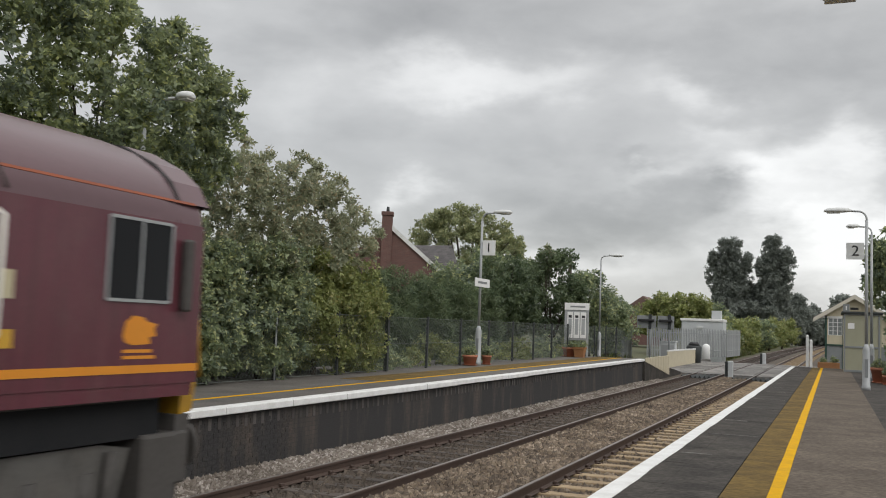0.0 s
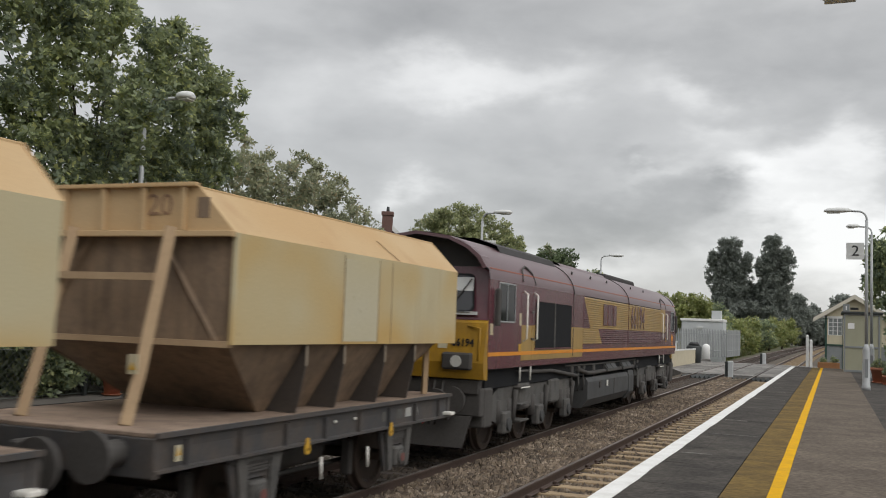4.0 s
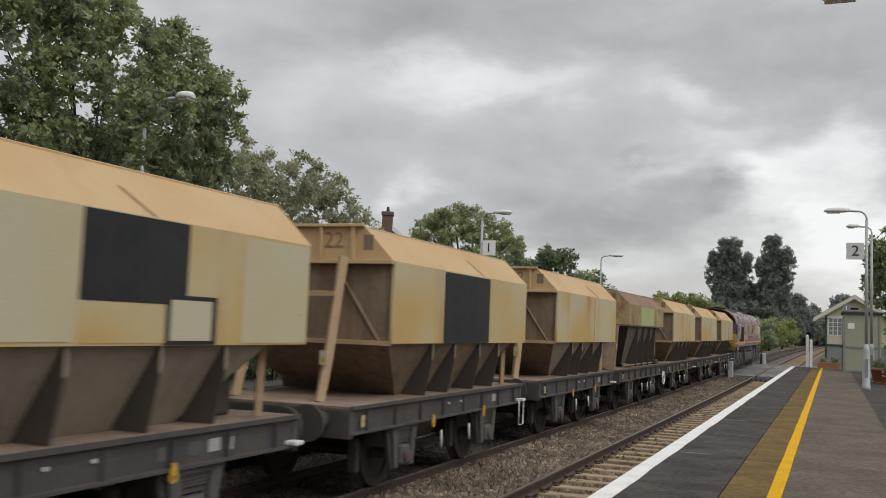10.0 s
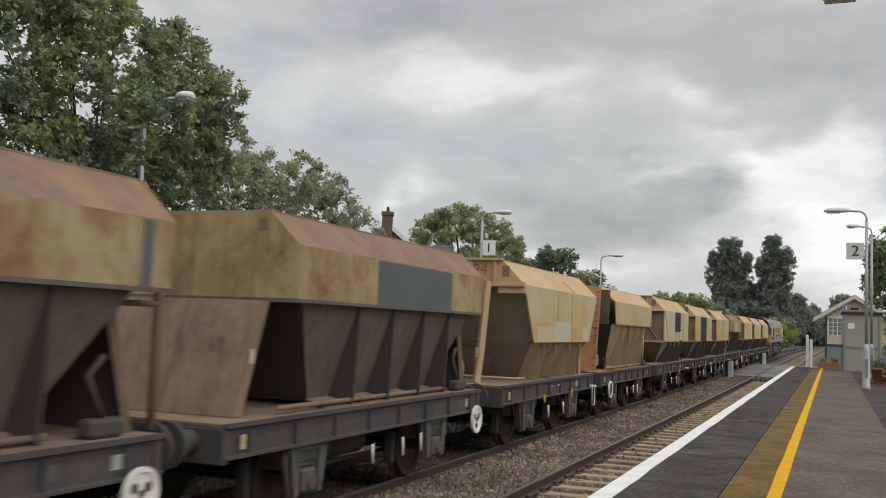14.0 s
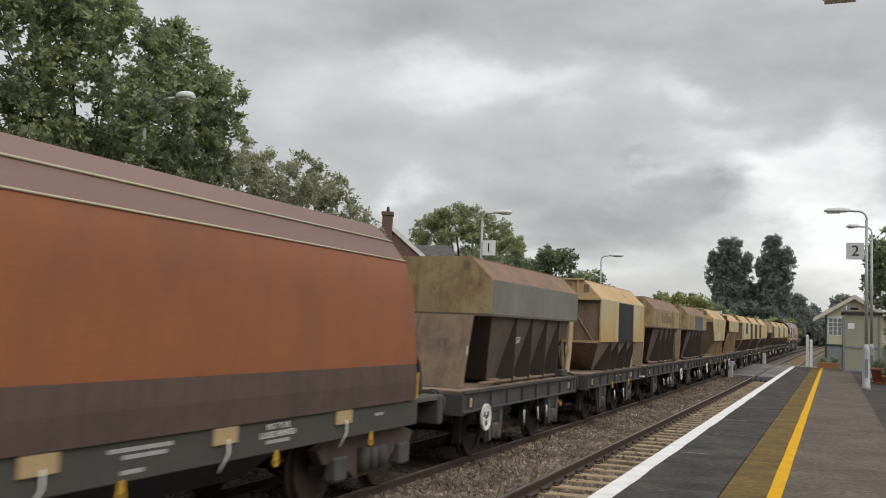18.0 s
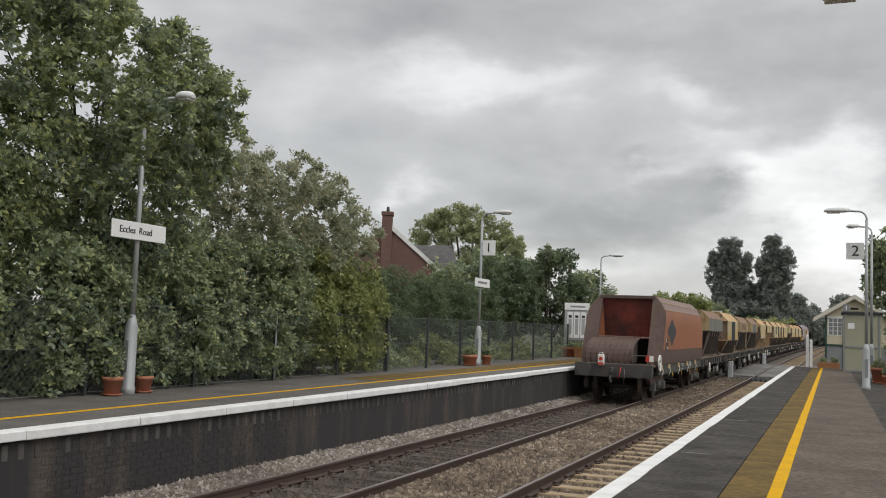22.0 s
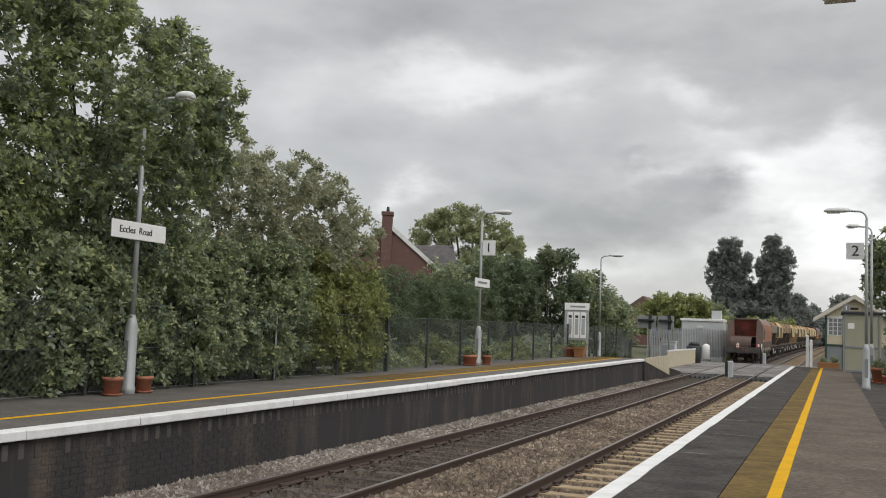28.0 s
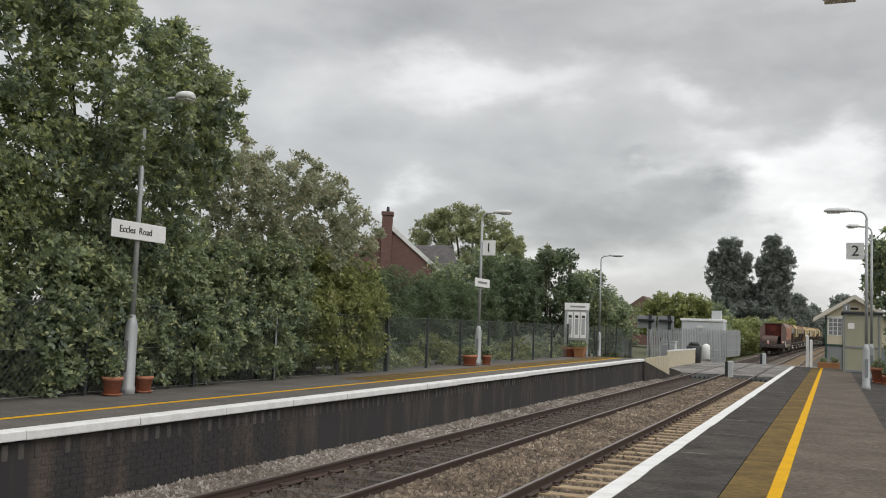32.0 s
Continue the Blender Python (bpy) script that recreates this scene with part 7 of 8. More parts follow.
wagon_box(6, "patched cream hopper wagon with a black square", "67", [(-5.76, -4.52, 1.97, 2.98, "clean"), (-4.42, -3.46, 1.98, 2.97, "clean"), (-3.40, -2.11, 2.30, 3.0, "patch_k"), (-3.38, -2.38, 1.97, 2.29, "beige"), (-2.40, -1.66, 1.955, 2.38, "patch_k"), (-1.25, -0.04, 1.97, 2.98, "clean")], (), seed=7)
part("patch", Geo().box(1.304, 1.311, -2.32, -1.74, 1.99, 2.34), T["clean"], VEH[-1][0])
part("strap", Geo().tube([(1.307, -5.7, 2.95), (1.307, -5.02, 1.98)], 0.012, 5), T["darkhop"], VEH[-1][0], "diagonal weld line")
w8 = wagon_hip(7, "peach and cream hopper wagon with sloping skirt", "beige", "peach", "tanhop", "tanhop", [], "85", 1, 8, 0.28, wy=-6.35, tall=True)
part("round_cover", Geo().tube([(0.86, -5.98, 1.47), (0.90, -5.98, 1.47)], 0.15, 20), T["tanhop"], w8, "tan round cover plate")
part("cover_boss", Geo().tube([(1.05, -6.05, 1.50), (1.08, -6.05, 1.50)], 0.035, 10), T["dark"], w8)
wagon_box(8, "tan hopper wagon with slanted side panels", "94", [(-4.95, -3.70, 1.96, 2.25, "clean"), (-3.70, -2.38, 1.96, 2.37, "clean"), (-1.38, -0.72, 1.96, 2.29, "clean")], (-2.35, -3.46), True, seed=9)
wagon_hip(9, "rusty olive hopper wagon with a slate blue panel", "olive", "rust", "darkhop", "hopper", [(-3.88, -1.38, "patch_b")], "", 2, 10)
w11 = wagon_hip(10, "rusty olive hopper wagon with faded red lettering blocks", "olive", "rust", "darkhop", "hopper", [(-0.4, -0.28, "patch_b")], "", 2, 11,
                bars=[(-4.3 + 0.36 * k, -4.3 + 0.36 * k + 0.26, 2.56, 2.92 - 0.1 * (k in (1, 3, 4, 5)), "rust") for k in range(7)], pipe=True)
wagon_box(11, "cream hopper wagon with a broad black side panel", "12", [(-3.7, -1.7, 1.955, 2.98, "patch_k")], (-1.7, -3.7), seed=12)
w13 = wagon_hip(12, "grey-green hopper wagon with brown dusty top", "grey", "rust", "darkhop", "hopper", [], "", 2, 13, wy=-6.2)
for w_, s_ in ((w11, 1), (w13, 1)):
    side_text(w_, "PGA", 0.19, -3.85, 1.98, 1.075)
    for k in range(2):
        part("lettering_bar", Geo().box(1.02 - 0.06 * k, 1.035 - 0.06 * k, -4.1, -3.6 + 0.05 * k, 1.78 - 0.14 * k, 1.83 - 0.14 * k), T["under"], w_)
    part("data_panel", Geo().box(0.93, 0.955, -4.1, -3.65, 1.5, 1.62), T["dark"], w_)
part("data_panel", Geo().box(1.06, 1.10, -3.3, -3.05, 1.95, 2.1), T["under"], w4)

# ---- brown bogie hopper at the tail ----
J = thing("hopper_wagon", "rust-brown bogie hopper wagon with a dark diamond on its side", "wagon", group="hopper wagons")
JL = 13.0
SEC = [(1.33, 1.20), (1.355, 1.45), (1.355, 2.75), (1.30, 3.02), (1.15, 3.27), (0.95, 3.48)]
YB0, YB1, YT0, YT1 = -11.80, -1.20, -10.80, -1.85   # body foot and top ends


def jy(z, rear):
    k = (z - 1.20) / 2.28
    return (YB0 + (YT0 - YB0) * k) if rear else (YB1 + (YT1 - YB1) * k * k)


for s in (-1, 1):
    for i, m, nm in ((0, "brownlow", "lower_side"), (3, "browntop", "top_side"), (4, "browntop", "top_edge")):
        (xa, za), (xb, zb) = SEC[i], SEC[i + 1]
        part(nm, slab([(s * xa, jy(za, 1), za), (s * xa, jy(za, 0), za), (s * xb, jy(zb, 0), zb), (s * xb, jy(zb, 1), zb)], (-s * 0.03, 0, 0)), T[m], J)
    part("lower_band", slab([(s * 1.355, jy(1.45, 1), 1.45), (s * 1.355, jy(1.45, 0), 1.45), (s * 1.355, jy(1.68, 0), 1.68), (s * 1.355, jy(1.68, 1), 1.68)], (-s * 0.03, 0, 0)), T["brownlow"], J)
    curve = [(1.355, 1.68), (1.355, 2.45), (1.352, 2.60), (1.344, 2.74), (1.330, 2.86), (1.312, 2.96), (1.298, 3.022)]
    inner = [(x - 0.03, z) for x, z in curve]
    sheet = Geo()
    for line, soft_ in ((curve, True), (inner, True), ([curve[0], inner[0]], False), ([inner[-1], curve[-1]], False)):
        sheet.rings([[(s * x, jy(z, e), z) for x, z in line] for e in (1, 0)], closed=False, smooth=soft_)
    part("side", sheet, T["brownbody"], J, "rust-brown side sheet rolled over at the top")
    # cream tubes paint in the highlight reflected along the creases
    for z, x in ((3.03, 1.305), (3.28, 1.155)):
        part("crease_line", Geo().tube([(s * x, jy(z, 1), z), (s * x, jy(z, 0), z)], 0.012, 5), T["clean"], J)
    # rear end frame: side plate standing behind the slope sheet
    part("end_plate", slab([(s * 1.33, YB0, 1.20), (s * 0.86, YB0 - 0.02, 1.20), (s * 0.86, YT0 - 0.02, 3.48), (s * 0.95, YT0, 3.48)], (0, 0.05, 0)), T["brownlow"], J)
    part("end_plate", slab([(s * 1.33, YB0, 1.20), (s * 1.355, jy(1.45, 1), 1.45), (s * 1.355, jy(2.75, 1), 2.75), (s * 0.95, YT0, 3.48)], (0, 0.05, 0)), T["brownlow"], J)
    part("end_plate", slab([(s * 1.355, jy(2.75, 1), 2.75), (s * 1.30, jy(3.02, 1), 3.02), (s * 1.15, jy(3.27, 1), 3.27), (s * 0.95, YT0, 3.48)], (0, 0.05, 0)), T["brownlow"], J)
    part("solebar", Geo().box(s * 1.18, s * 1.29, -JL + 1.0, -1.0, 0.86, 1.20, 0.012), T["sole_green"], J)
    part("front_end_plate", slab([(s * 1.33, YB1, 1.20), (s * 0.9, YB1, 1.20), (s * 0.85, YT1, 3.48), (s * 0.95, YT1, 3.48)], (0, -0.05, 0)), T["brownlow"], J)
part("top_beam", Geo().box(-0.96, 0.96, YT0 - 0.06, YT0 + 0.06, 3.38, 3.5, 0.02), T["brownlow"], J)
part("slope_sheet", slab([(-0.88, YT0 + 0.08, 3.42), (0.88, YT0 + 0.08, 3.42), (0.88, -10.3, 2.05), (-0.88, -10.3, 2.05)], (0, 0.03, 0)), T["redin"], J, "red inner slope sheet")
part("slope_ledge", Geo().box(-1.0, 1.0, -11.35, -10.25, 2.03, 2.09, 0.01), T["browntop"], J)
for k in range(11):
    part("ledge_bolt", Geo().box(-0.9 + 0.18 * k - 0.02, -0.9 + 0.18 * k + 0.02, -11.37, -11.345, 2.04, 2.08), T["dark"], J)
part("inner_back", slab([(-1.25, -11.0, 2.03), (1.25, -11.0, 2.03), (1.25, -10.0, 1.2), (-1.25, -10.0, 1.2)], (0, 0.03, 0)), T["dark"], J)
# ribbed cowl over the rear end
cowl = [(-11.3, 2.06), (-11.75, 1.98), (-12.1, 1.90), (-12.35, 1.81), (-12.52, 1.69), (-12.61, 1.54), (-12.64, 1.38), (-12.64, 1.2)]
part("cowl", Geo().rings([[(-1.02 + 0.0, y, z) for y, z in cowl], [(0.52, y, z) for y, z in cowl]], closed=False), T["brownlow"], J, "ribbed brown end cowl")
for k in range(9):
    x = -0.97 + 0.182 * k
    part("cowl_rib", Geo().tube([(x, y - 0.004, z + 0.004) for y, z in cowl[2:]], [0.012, 0.026, 0.032, 0.032, 0.032, 0.03], 6), T["brownlow"], J)
# near-black sheet stands in for the shaded opening beside the cowl
part("cowl_side", Geo().prism([(y, z) for y, z in cowl] + [(-11.3, 1.25)], "x", 0.44, 0.455), T["gusset"], J)
part("cowl_edge", Geo().tube([(0.53, y, z) for y, z in cowl], 0.03, 6), T["brownlow"], J)
fcowl = [(-1.65, 2.06), (-1.2, 1.98), (-0.85, 1.90), (-0.60, 1.81), (-0.43, 1.69), (-0.34, 1.54), (-0.30, 1.38), (-0.30, 1.21)]
part("front_cowl", Geo().rings([[(-0.52, y, z) for y, z in fcowl], [(1.02, y, z) for y, z in fcowl]], closed=False), T["under"], J, "grimy curved front cowl")
part("front_cowl_edge", Geo().tube([(1.02, y, z) for y, z in fcowl], 0.03, 6), T["under"], J)
part("end_deck", Geo().box(-1.24, 1.24, -JL, -11.2, 1.13, 1.20, 0.01), T["brownlow"], J)
part("headstock", Geo().box(-1.26, 1.26, -JL - 0.02, -JL + 0.16, 0.78, 1.22, 0.02), T["sole"], J)
part("headstock", Geo().box(-1.26, 1.26, -0.16, 0.02, 0.78, 1.2, 0.02), T["sole"], J)
part("front_deck", Geo().box(-1.24, 1.24, -1.9, 0, 1.13, 1.20, 0.01), T["under"], J)
part("front_sheet", slab([(-0.9, YB1, 1.2), (0.9, YB1, 1.2), (0.8, YT1, 3.5), (-0.8, YT1, 3.5)], (0, -0.03, 0)), T["brownlow"], J)
part("front_arch", Geo().tube([(1.0, -0.75, 1.2), (1.0, -0.72, 1.75), (0.95, -0.82, 2.0), (0.95, -1.2, 2.05)], 0.035, 6), T["dark"], J)
part("yellow_lever", Geo().box(1.19, 1.25, -0.95, -0.9, 1.2, 1.55), T["handle"], J)
buffers(J, 0, 1)
buffers(J, -JL, -1, T["brownlow"])
part("centre_sill", Geo().box(-0.3, 0.3, -JL + 0.1, -0.1, 0.75, 1.12), T["dark"], J)
part("hopper_bottom", Geo().rings([[(-1.2, -9.6, 1.2), (1.2, -9.6, 1.2), (1.2, -3.2, 1.2), (-1.2, -3.2, 1.2)], [(-0.5, -8.8, 0.45), (0.5, -8.8, 0.45), (0.5, -4.0, 0.45), (-0.5, -4.0, 0.45)]]), T["dark"], J)
part("diamond_panel", Geo().rings([[(1.356, -10.77, 2.31), (1.356, -9.78, 2.74), (1.356, -8.75, 2.32), (1.356, -9.75, 1.80)], [(1.361, -10.77, 2.31), (1.361, -9.78, 2.74), (1.361, -8.75, 2.32), (1.361, -9.75, 1.80)]]), T["patch_d"], J, "dark faded slate diamond panel")
for k, (c, d) in enumerate(((1.94, 2.06), (1.82, 1.92), (1.68, 1.80))):
    part("data_panel", Geo().box(1.356, 1.361, -11.12, -10.57, c, d), T["patch_k"], J)
letters("JGA", 0.13, T["lampwhite"], J, pose(1.362, -10.96, 2.0, 90, 0, 90), "lettering")
letters("17241", 0.12, T["lampwhite"], J, pose(1.362, -10.75, 1.74, 90, 0, 90), "lettering")
part("lettering_bar", Geo().box(1.361, 1.364, -11.08, -10.62, 1.85, 1.88), T["under"], J)
part("lettering_bar", Geo().box(1.361, 1.364, -11.1, -10.96, 1.71, 1.77), T["under"], J)
for z_, tx_ in ((1.125, "NOT TO BE"), (1.045, "LOOSE SHUNTED")):
    letters(tx_, 0.085, T["lampwhite"], J, pose(1.292, -4.55, z_, 90, 0, 90), "lettering", 0.003)
for y_, z_, w_ in ((-4.55, 0.975, 0.22), (-6.65, 1.12, 0.40), (-6.6, 1.06, 0.28), (-6.75, 0.94, 0.14), (-2.2, 1.08, 0.12)):
    part("lettering_bar", Geo().box(1.289, 1.293, y_ - w_, y_ + w_, z_ - 0.018, z_ + 0.018), T["galv_text"], J)
for y in (-11.5, -9.96, -7.77, -5.5, -3.16):
    part("door_latch", Geo().box(1.288, 1.32, y - 0.19, y + 0.19, 1.03, 1.19, 0.01), T["latch"], J, "pale latch plate")
    part("latch_cord", Geo().tube([(1.33, y + 0.02, 1.08), (1.35, y, 0.95), (1.31, y - 0.08, 0.78)], 0.012, 5), T["lampwhite"], J)
for y in (-9.07, -6.87, -4.57, -2.4):
    handle(J, y, 0.83)
hw = part("handbrake_wheel", Geo().disc_ring((1.33, -12.04, 1.27), "x", 0.24, 0.27, 0.02, 28), T["lampwhite"], J, "white handbrake wheel")
part("wheel_disc", Geo().rings([[(1.325 + a, -12.04 + rr * math.cos(q), 1.27 + rr * math.sin(q)) for q in (6.2832 * j / 24 for j in range(24))] for a, rr in ((-0.01, 0.24), (0.006, 0.24))]), T["lampwhite"], hw)
for q in (0.5, 2.6, 4.2):
    part("hole", Geo().rings([[(1.334 + a, -12.04 + 0.13 * math.cos(q) + 0.05 * math.cos(u), 1.27 + 0.13 * math.sin(q) + 0.05 * math.sin(u)) for u in (6.2832 * j / 12 for j in range(12))] for a in (0, 0.004)]), T["dark"], hw)
part("wheel_bracket", Geo().box(1.15, 1.32, -12.09, -11.99, 1.15, 1.32), T["brownlow"], J)
tl = part("tail_lamp", Geo().box(-0.47, -0.27, -13.16, -13.03, 1.14, 1.50, 0.03), T["lampwhite"], J, "white tail lamp with red lens")
part("red_lens", Geo().tube([(-0.37, -13.185, 1.36), (-0.37, -13.155, 1.36)], 0.06, 16), M["red"], tl)
part("red_band", Geo().box(-0.46, -0.28, -13.168, -13.155, 1.16, 1.24), M["red"], tl)
part("lamp_handle", Geo().tube([(-0.42, -13.1, 1.50), (-0.42, -13.1, 1.56), (-0.32, -13.1, 1.56), (-0.32, -13.1, 1.50)], 0.014, 6), T["lampwhite"], tl)
mk = part("marker_board", Geo().box(1.05, 1.18, -12.4, -12.38, 1.30, 1.50), T["lampwhite"], J, "white half of a marker board")
part("red_half", Geo().box(0.93, 1.05, -12.4, -12.38, 1.30, 1.50), M["red"], mk)
part("marker_post", Geo().box(1.0, 1.1, -12.38, -12.32, 1.15, 1.31), T["brownlow"], J)
part("end_rail", Geo().tube([(0.52, -12.8, 1.48), (1.0, -12.8, 1.5)], 0.015, 5), T["under"], J)
part("brake_hose", Geo().tube([(0.25, -13.05, 1.1), (0.27, -13.2, 0.95), (0.2, -13.18, 0.75)], 0.016, 6), M["red"], J, "red brake hose")
part("brake_hose", Geo().tube([(0.38, -13.05, 1.05), (0.42, -13.22, 0.8), (0.36, -13.16, 0.6)], 0.016, 6), T["under"], J)
part("coupling_link", Geo().disc_ring((-0.02, -13.24, 0.72), "x", 0.09, 0.12, 0.02, 14), T["dark"], J)
for yc in (-JL + 2.0, -2.0):
    for y in (yc - 0.9, yc + 0.9):
        wheelset(J, y)
        for s in (-1, 1):
            part("axlebox", Geo().box(s * 1.0, s * 1.18, y - 0.15, y + 0.15, 0.33, 0.62, 0.03), T["under"], J)
    for s in (-1, 1):
        bf = part("bogie_frame", Geo().prism([(yc - 1.35, 0.72), (yc - 1.2, 0.55), (yc - 0.7, 0.5), (yc - 0.4, 0.3), (yc + 0.4, 0.3), (yc + 0.7, 0.5), (yc + 1.2, 0.55), (yc + 1.35, 0.72), (yc + 1.0, 0.82), (yc - 1.0, 0.82)], "x", s * 0.96, s * 1.08), T["brownlow"], J)
        for k in (-0.25, 0, 0.25):
            part("coil_spring", Geo().tube([(s * 1.12, yc + k, 0.36), (s * 1.12, yc + k, 0.66)], 0.08, 10), T["dark"], bf)
VEH.append((J, -103.05))

# ---- locomotive ----
LO = thing("locomotive", "maroon and gold six-axle diesel freight locomotive", "locomotive")
BW, BL = 1.32, 20.2
HALF = [(BW, 1.63), (BW, 3.00), (1.285, 3.18), (1.17, 3.37), (0.98, 3.53), (0.62, 3.70), (0.0, 3.79)]
# side sheets by stretch and colour
for s in (-1, 1):
    def sheet(y0, y1, z0, z1, m, nm="side_panel", lift=0.0):
        return part(nm, Geo().box(s * (BW - 0.03), s * (BW + lift), y0, y1, z0, z1), T[m], LO)
    for y0, y1, zs in ((0.0, 1.79, ()), (1.80, 2.45, (2.27,)), (2.47, 5.50, (2.28,)), (5.54, 6.44, (2.28,)), (17.06, 17.86, (-2.25,)), (17.88, 20.2, ())):
        zz = [1.63, *[abs(q) for q in zs], 3.0]
        nm = "cab_door" if y0 in (1.80, 17.06) else "cab_side" if not zs else "side_panel"
        for i in range(len(zz) - 1):
            gold = bool(zs) and ((zs[0] > 0 and i == 0) or (zs[0] < 0 and i == 1))
            sheet(y0, y1, zz[i], zz[i + 1], "gold" if gold else "maroon", nm)
    part("louvre_backing", Geo().box(s * (BW - 0.06), s * (BW - 0.03), 6.40, 17.06, 1.63, 3.0), T["maroon"], LO)
    sheet(6.40, 17.06, 1.63, 1.90, "maroon", "sill_panel")
    part("orange_stripe", Geo().box(s * BW, s * (BW + 0.005), 0.0, 20.2, 1.73, 1.795), T["orange"], LO, "orange waist stripe")
    part("cantrail_line", slab([(s * 1.2865, 0.05, 3.175), (s * 1.2865, 20.1, 3.175), (s * 1.278, 20.1, 3.196), (s * 1.278, 0.05, 3.196)], (s * 0.004, 0, 0.003)), T["pale_line"], LO, "thin orange cantrail line")
    n = 21
    for k in range(n):
        z0 = 1.915 + k * 1.06 / n
        zc_ = z0 + 0.025
        if zc_ > 2.25:
            cut = 6.45 + (2.97 - zc_) * 0.95
            segs = ((6.42, cut, "maroon"), (cut, 11.58, "gold"), (11.62, 17.04, "gold"))
        else:
            cut = 7.95 + (2.25 - zc_) * 1.25
            segs = ((6.42, cut, "gold"), (cut, 11.58, "maroon"), (11.62, 17.04, "maroon"))
        for a, b, m in segs:
            part("louvre_slat", Geo().prism([(s * (BW - 0.035), z0 - 0.004), (s * (BW + 0.006), z0 + 0.006), (s * (BW + 0.006), z0 + 0.03), (s * (BW - 0.012), z0 + 0.052)], "y", a, b), T[m], LO)
    part("seam", Geo().box(s * (BW - 0.01), s * (BW + 0.008), 5.505, 5.535, 1.66, 3.02), T["dark"], LO)
    part("seam", Geo().box(s * (BW - 0.01), s * (BW + 0.014), 11.585, 11.615, 1.9, 3.02), T["maroon"], LO)
    vp = part("radiator_vent", Geo().box(s * BW, s * (BW + 0.012), 2.66, 5.33, 1.85, 2.73), T["vent"], LO, "black mesh radiator opening")
    part("vent_mullion", Geo().box(s * (BW + 0.01), s * (BW + 0.022), 3.96, 4.02, 1.85, 2.74), T["under"], vp)
    for z in (1.835, 2.75):
        part("vent_frame", Geo().box(s * (BW + 0.001), s * (BW + 0.018), 2.64, 5.35, z - 0.015, z + 0.015), T["maroon"], vp)
    for y0, y1 in ((0.47, 1.36), (19.0, 19.76)):
        cw_ = part("cab_window", Geo().box(s * (BW + 0.001), s * (BW + 0.006), y0, y1, 2.32, 2.96), M["glass"], LO)
        for a, b, c, d in ((y0 - 0.012, y0 + 0.012, 2.31, 2.97), (y1 - 0.012, y1 + 0.012, 2.31, 2.97), ((y0 + y1) / 2 - 0.011, (y0 + y1) / 2 + 0.011, 2.3, 2.98), (y0 + 0.012, y1 - 0.012, 2.30, 2.325), (y0 + 0.012, y1 - 0.012, 2.955, 2.98)):
            part("window_bar", Geo().box(s * (BW + 0.003), s * (BW + 0.016), a, b, c, d), M["galv"], cw_)
    for y0 in (0.28, 19.92):
        part("mirror", Geo().box(s * (BW + 0.02), s * (BW + 0.10), y0 - 0.05, y0 + 0.05, 2.24, 2.86, 0.02), T["dark"], LO, "folded black mirror")
    for y0, y1 in ((1.92, 2.50), (17.06, 17.86)):
        for y in (y0 - 0.02, y1 + 0.05):
            part("grab_rail", Geo().tube([(s * (BW + 0.0), y, 1.98), (s * (BW + 0.07), y, 2.02), (s * (BW + 0.07), y, 2.84), (s * (BW + 0.0), y, 2.88)], 0.018, 8), T["lampwhite"], LO, "white grab rail")
            part("step_rail", Geo().tube([(s * (BW - 0.04), y, 1.62), (s * (BW - 0.04), y, 1.25)], 0.018, 8), T["lampwhite"], LO, "white step rail")
        for z in (2.02, 2.52):
            part("door_handle", Geo().box(s * BW, s * (BW + 0.03), y1 - 0.12, y1 + 0.02, z - 0.02, z + 0.02, 0.006), T["under"], LO)
        part("gutter", Geo().tube([(s * 1.315, y0 - 0.12, 3.05), (s * 1.26, y0 - 0.02, 3.27), (s * 1.20, (y0 + y1) / 2 + 0.05, 3.36), (s * 1.26, y1 + 0.02, 3.25), (s * 1.315, y1 + 0.12, 3.03)], 0.022, 6), T["dark"], LO, "curved rain gutter over the door")
        for k in range(4):
            part("step", Geo().box(s * 1.05, s * 1.30, y0 + 0.02, y1 - 0.02, 1.42 - 0.30 * k, 1.45 - 0.30 * k, 0.006), T["under"], LO)
            part("step_edge", Geo().box(s * 1.30, s * 1.306, y0 + 0.02, y1 - 0.02, 1.424 - 0.30 * k, 1.446 - 0.30 * k), T["lampwhite"], LO, "white step edge") if k == 1 else None
    for y0, z0, z1, m in ((1.715, 2.26, 2.48, "clean"), (18.03, 2.28, 2.48, "clean"), (1.715, 1.80, 1.93, "handle"), (18.05, 1.94, 2.07, "handle"), (0.14, 2.08, 2.27, "clean")):
        part("label_plate", Geo().box(s * BW, s * (BW + 0.004), y0 - 0.065, y0 + 0.065, z0, z1), T[m], LO)
    # emblem block and bars on the cab side
    part("emblem", Geo().prism([(19.22, 2.03), (19.25, 1.98), (19.34, 1.955), (19.56, 1.965), (19.54, 2.02), (19.62, 2.03), (19.60, 2.09), (19.63, 2.13), (19.50, 2.15), (19.46, 2.18), (19.34, 2.195), (19.25, 2.14)], "x", s * BW, s * (BW + 0.004)), T["orange"], LO, "orange emblem shape")
    for k in range(2):
        part("emblem_bar", Geo().box(s * BW, s * (BW + 0.004), 19.23, 19.62 - 0.04 * k, 1.845 + 0.05 * k, 1.872 + 0.05 * k), T["orange"], LO)
    part("skirt", Geo().box(s * 1.24, s * 1.312, 0.05, 20.15, 1.52, 1.63), T["maroon"], LO)
    part("frame_side", Geo().box(s * 1.10, s * 1.18, 0.3, 19.9, 1.18, 1.52), T["vent"], LO)
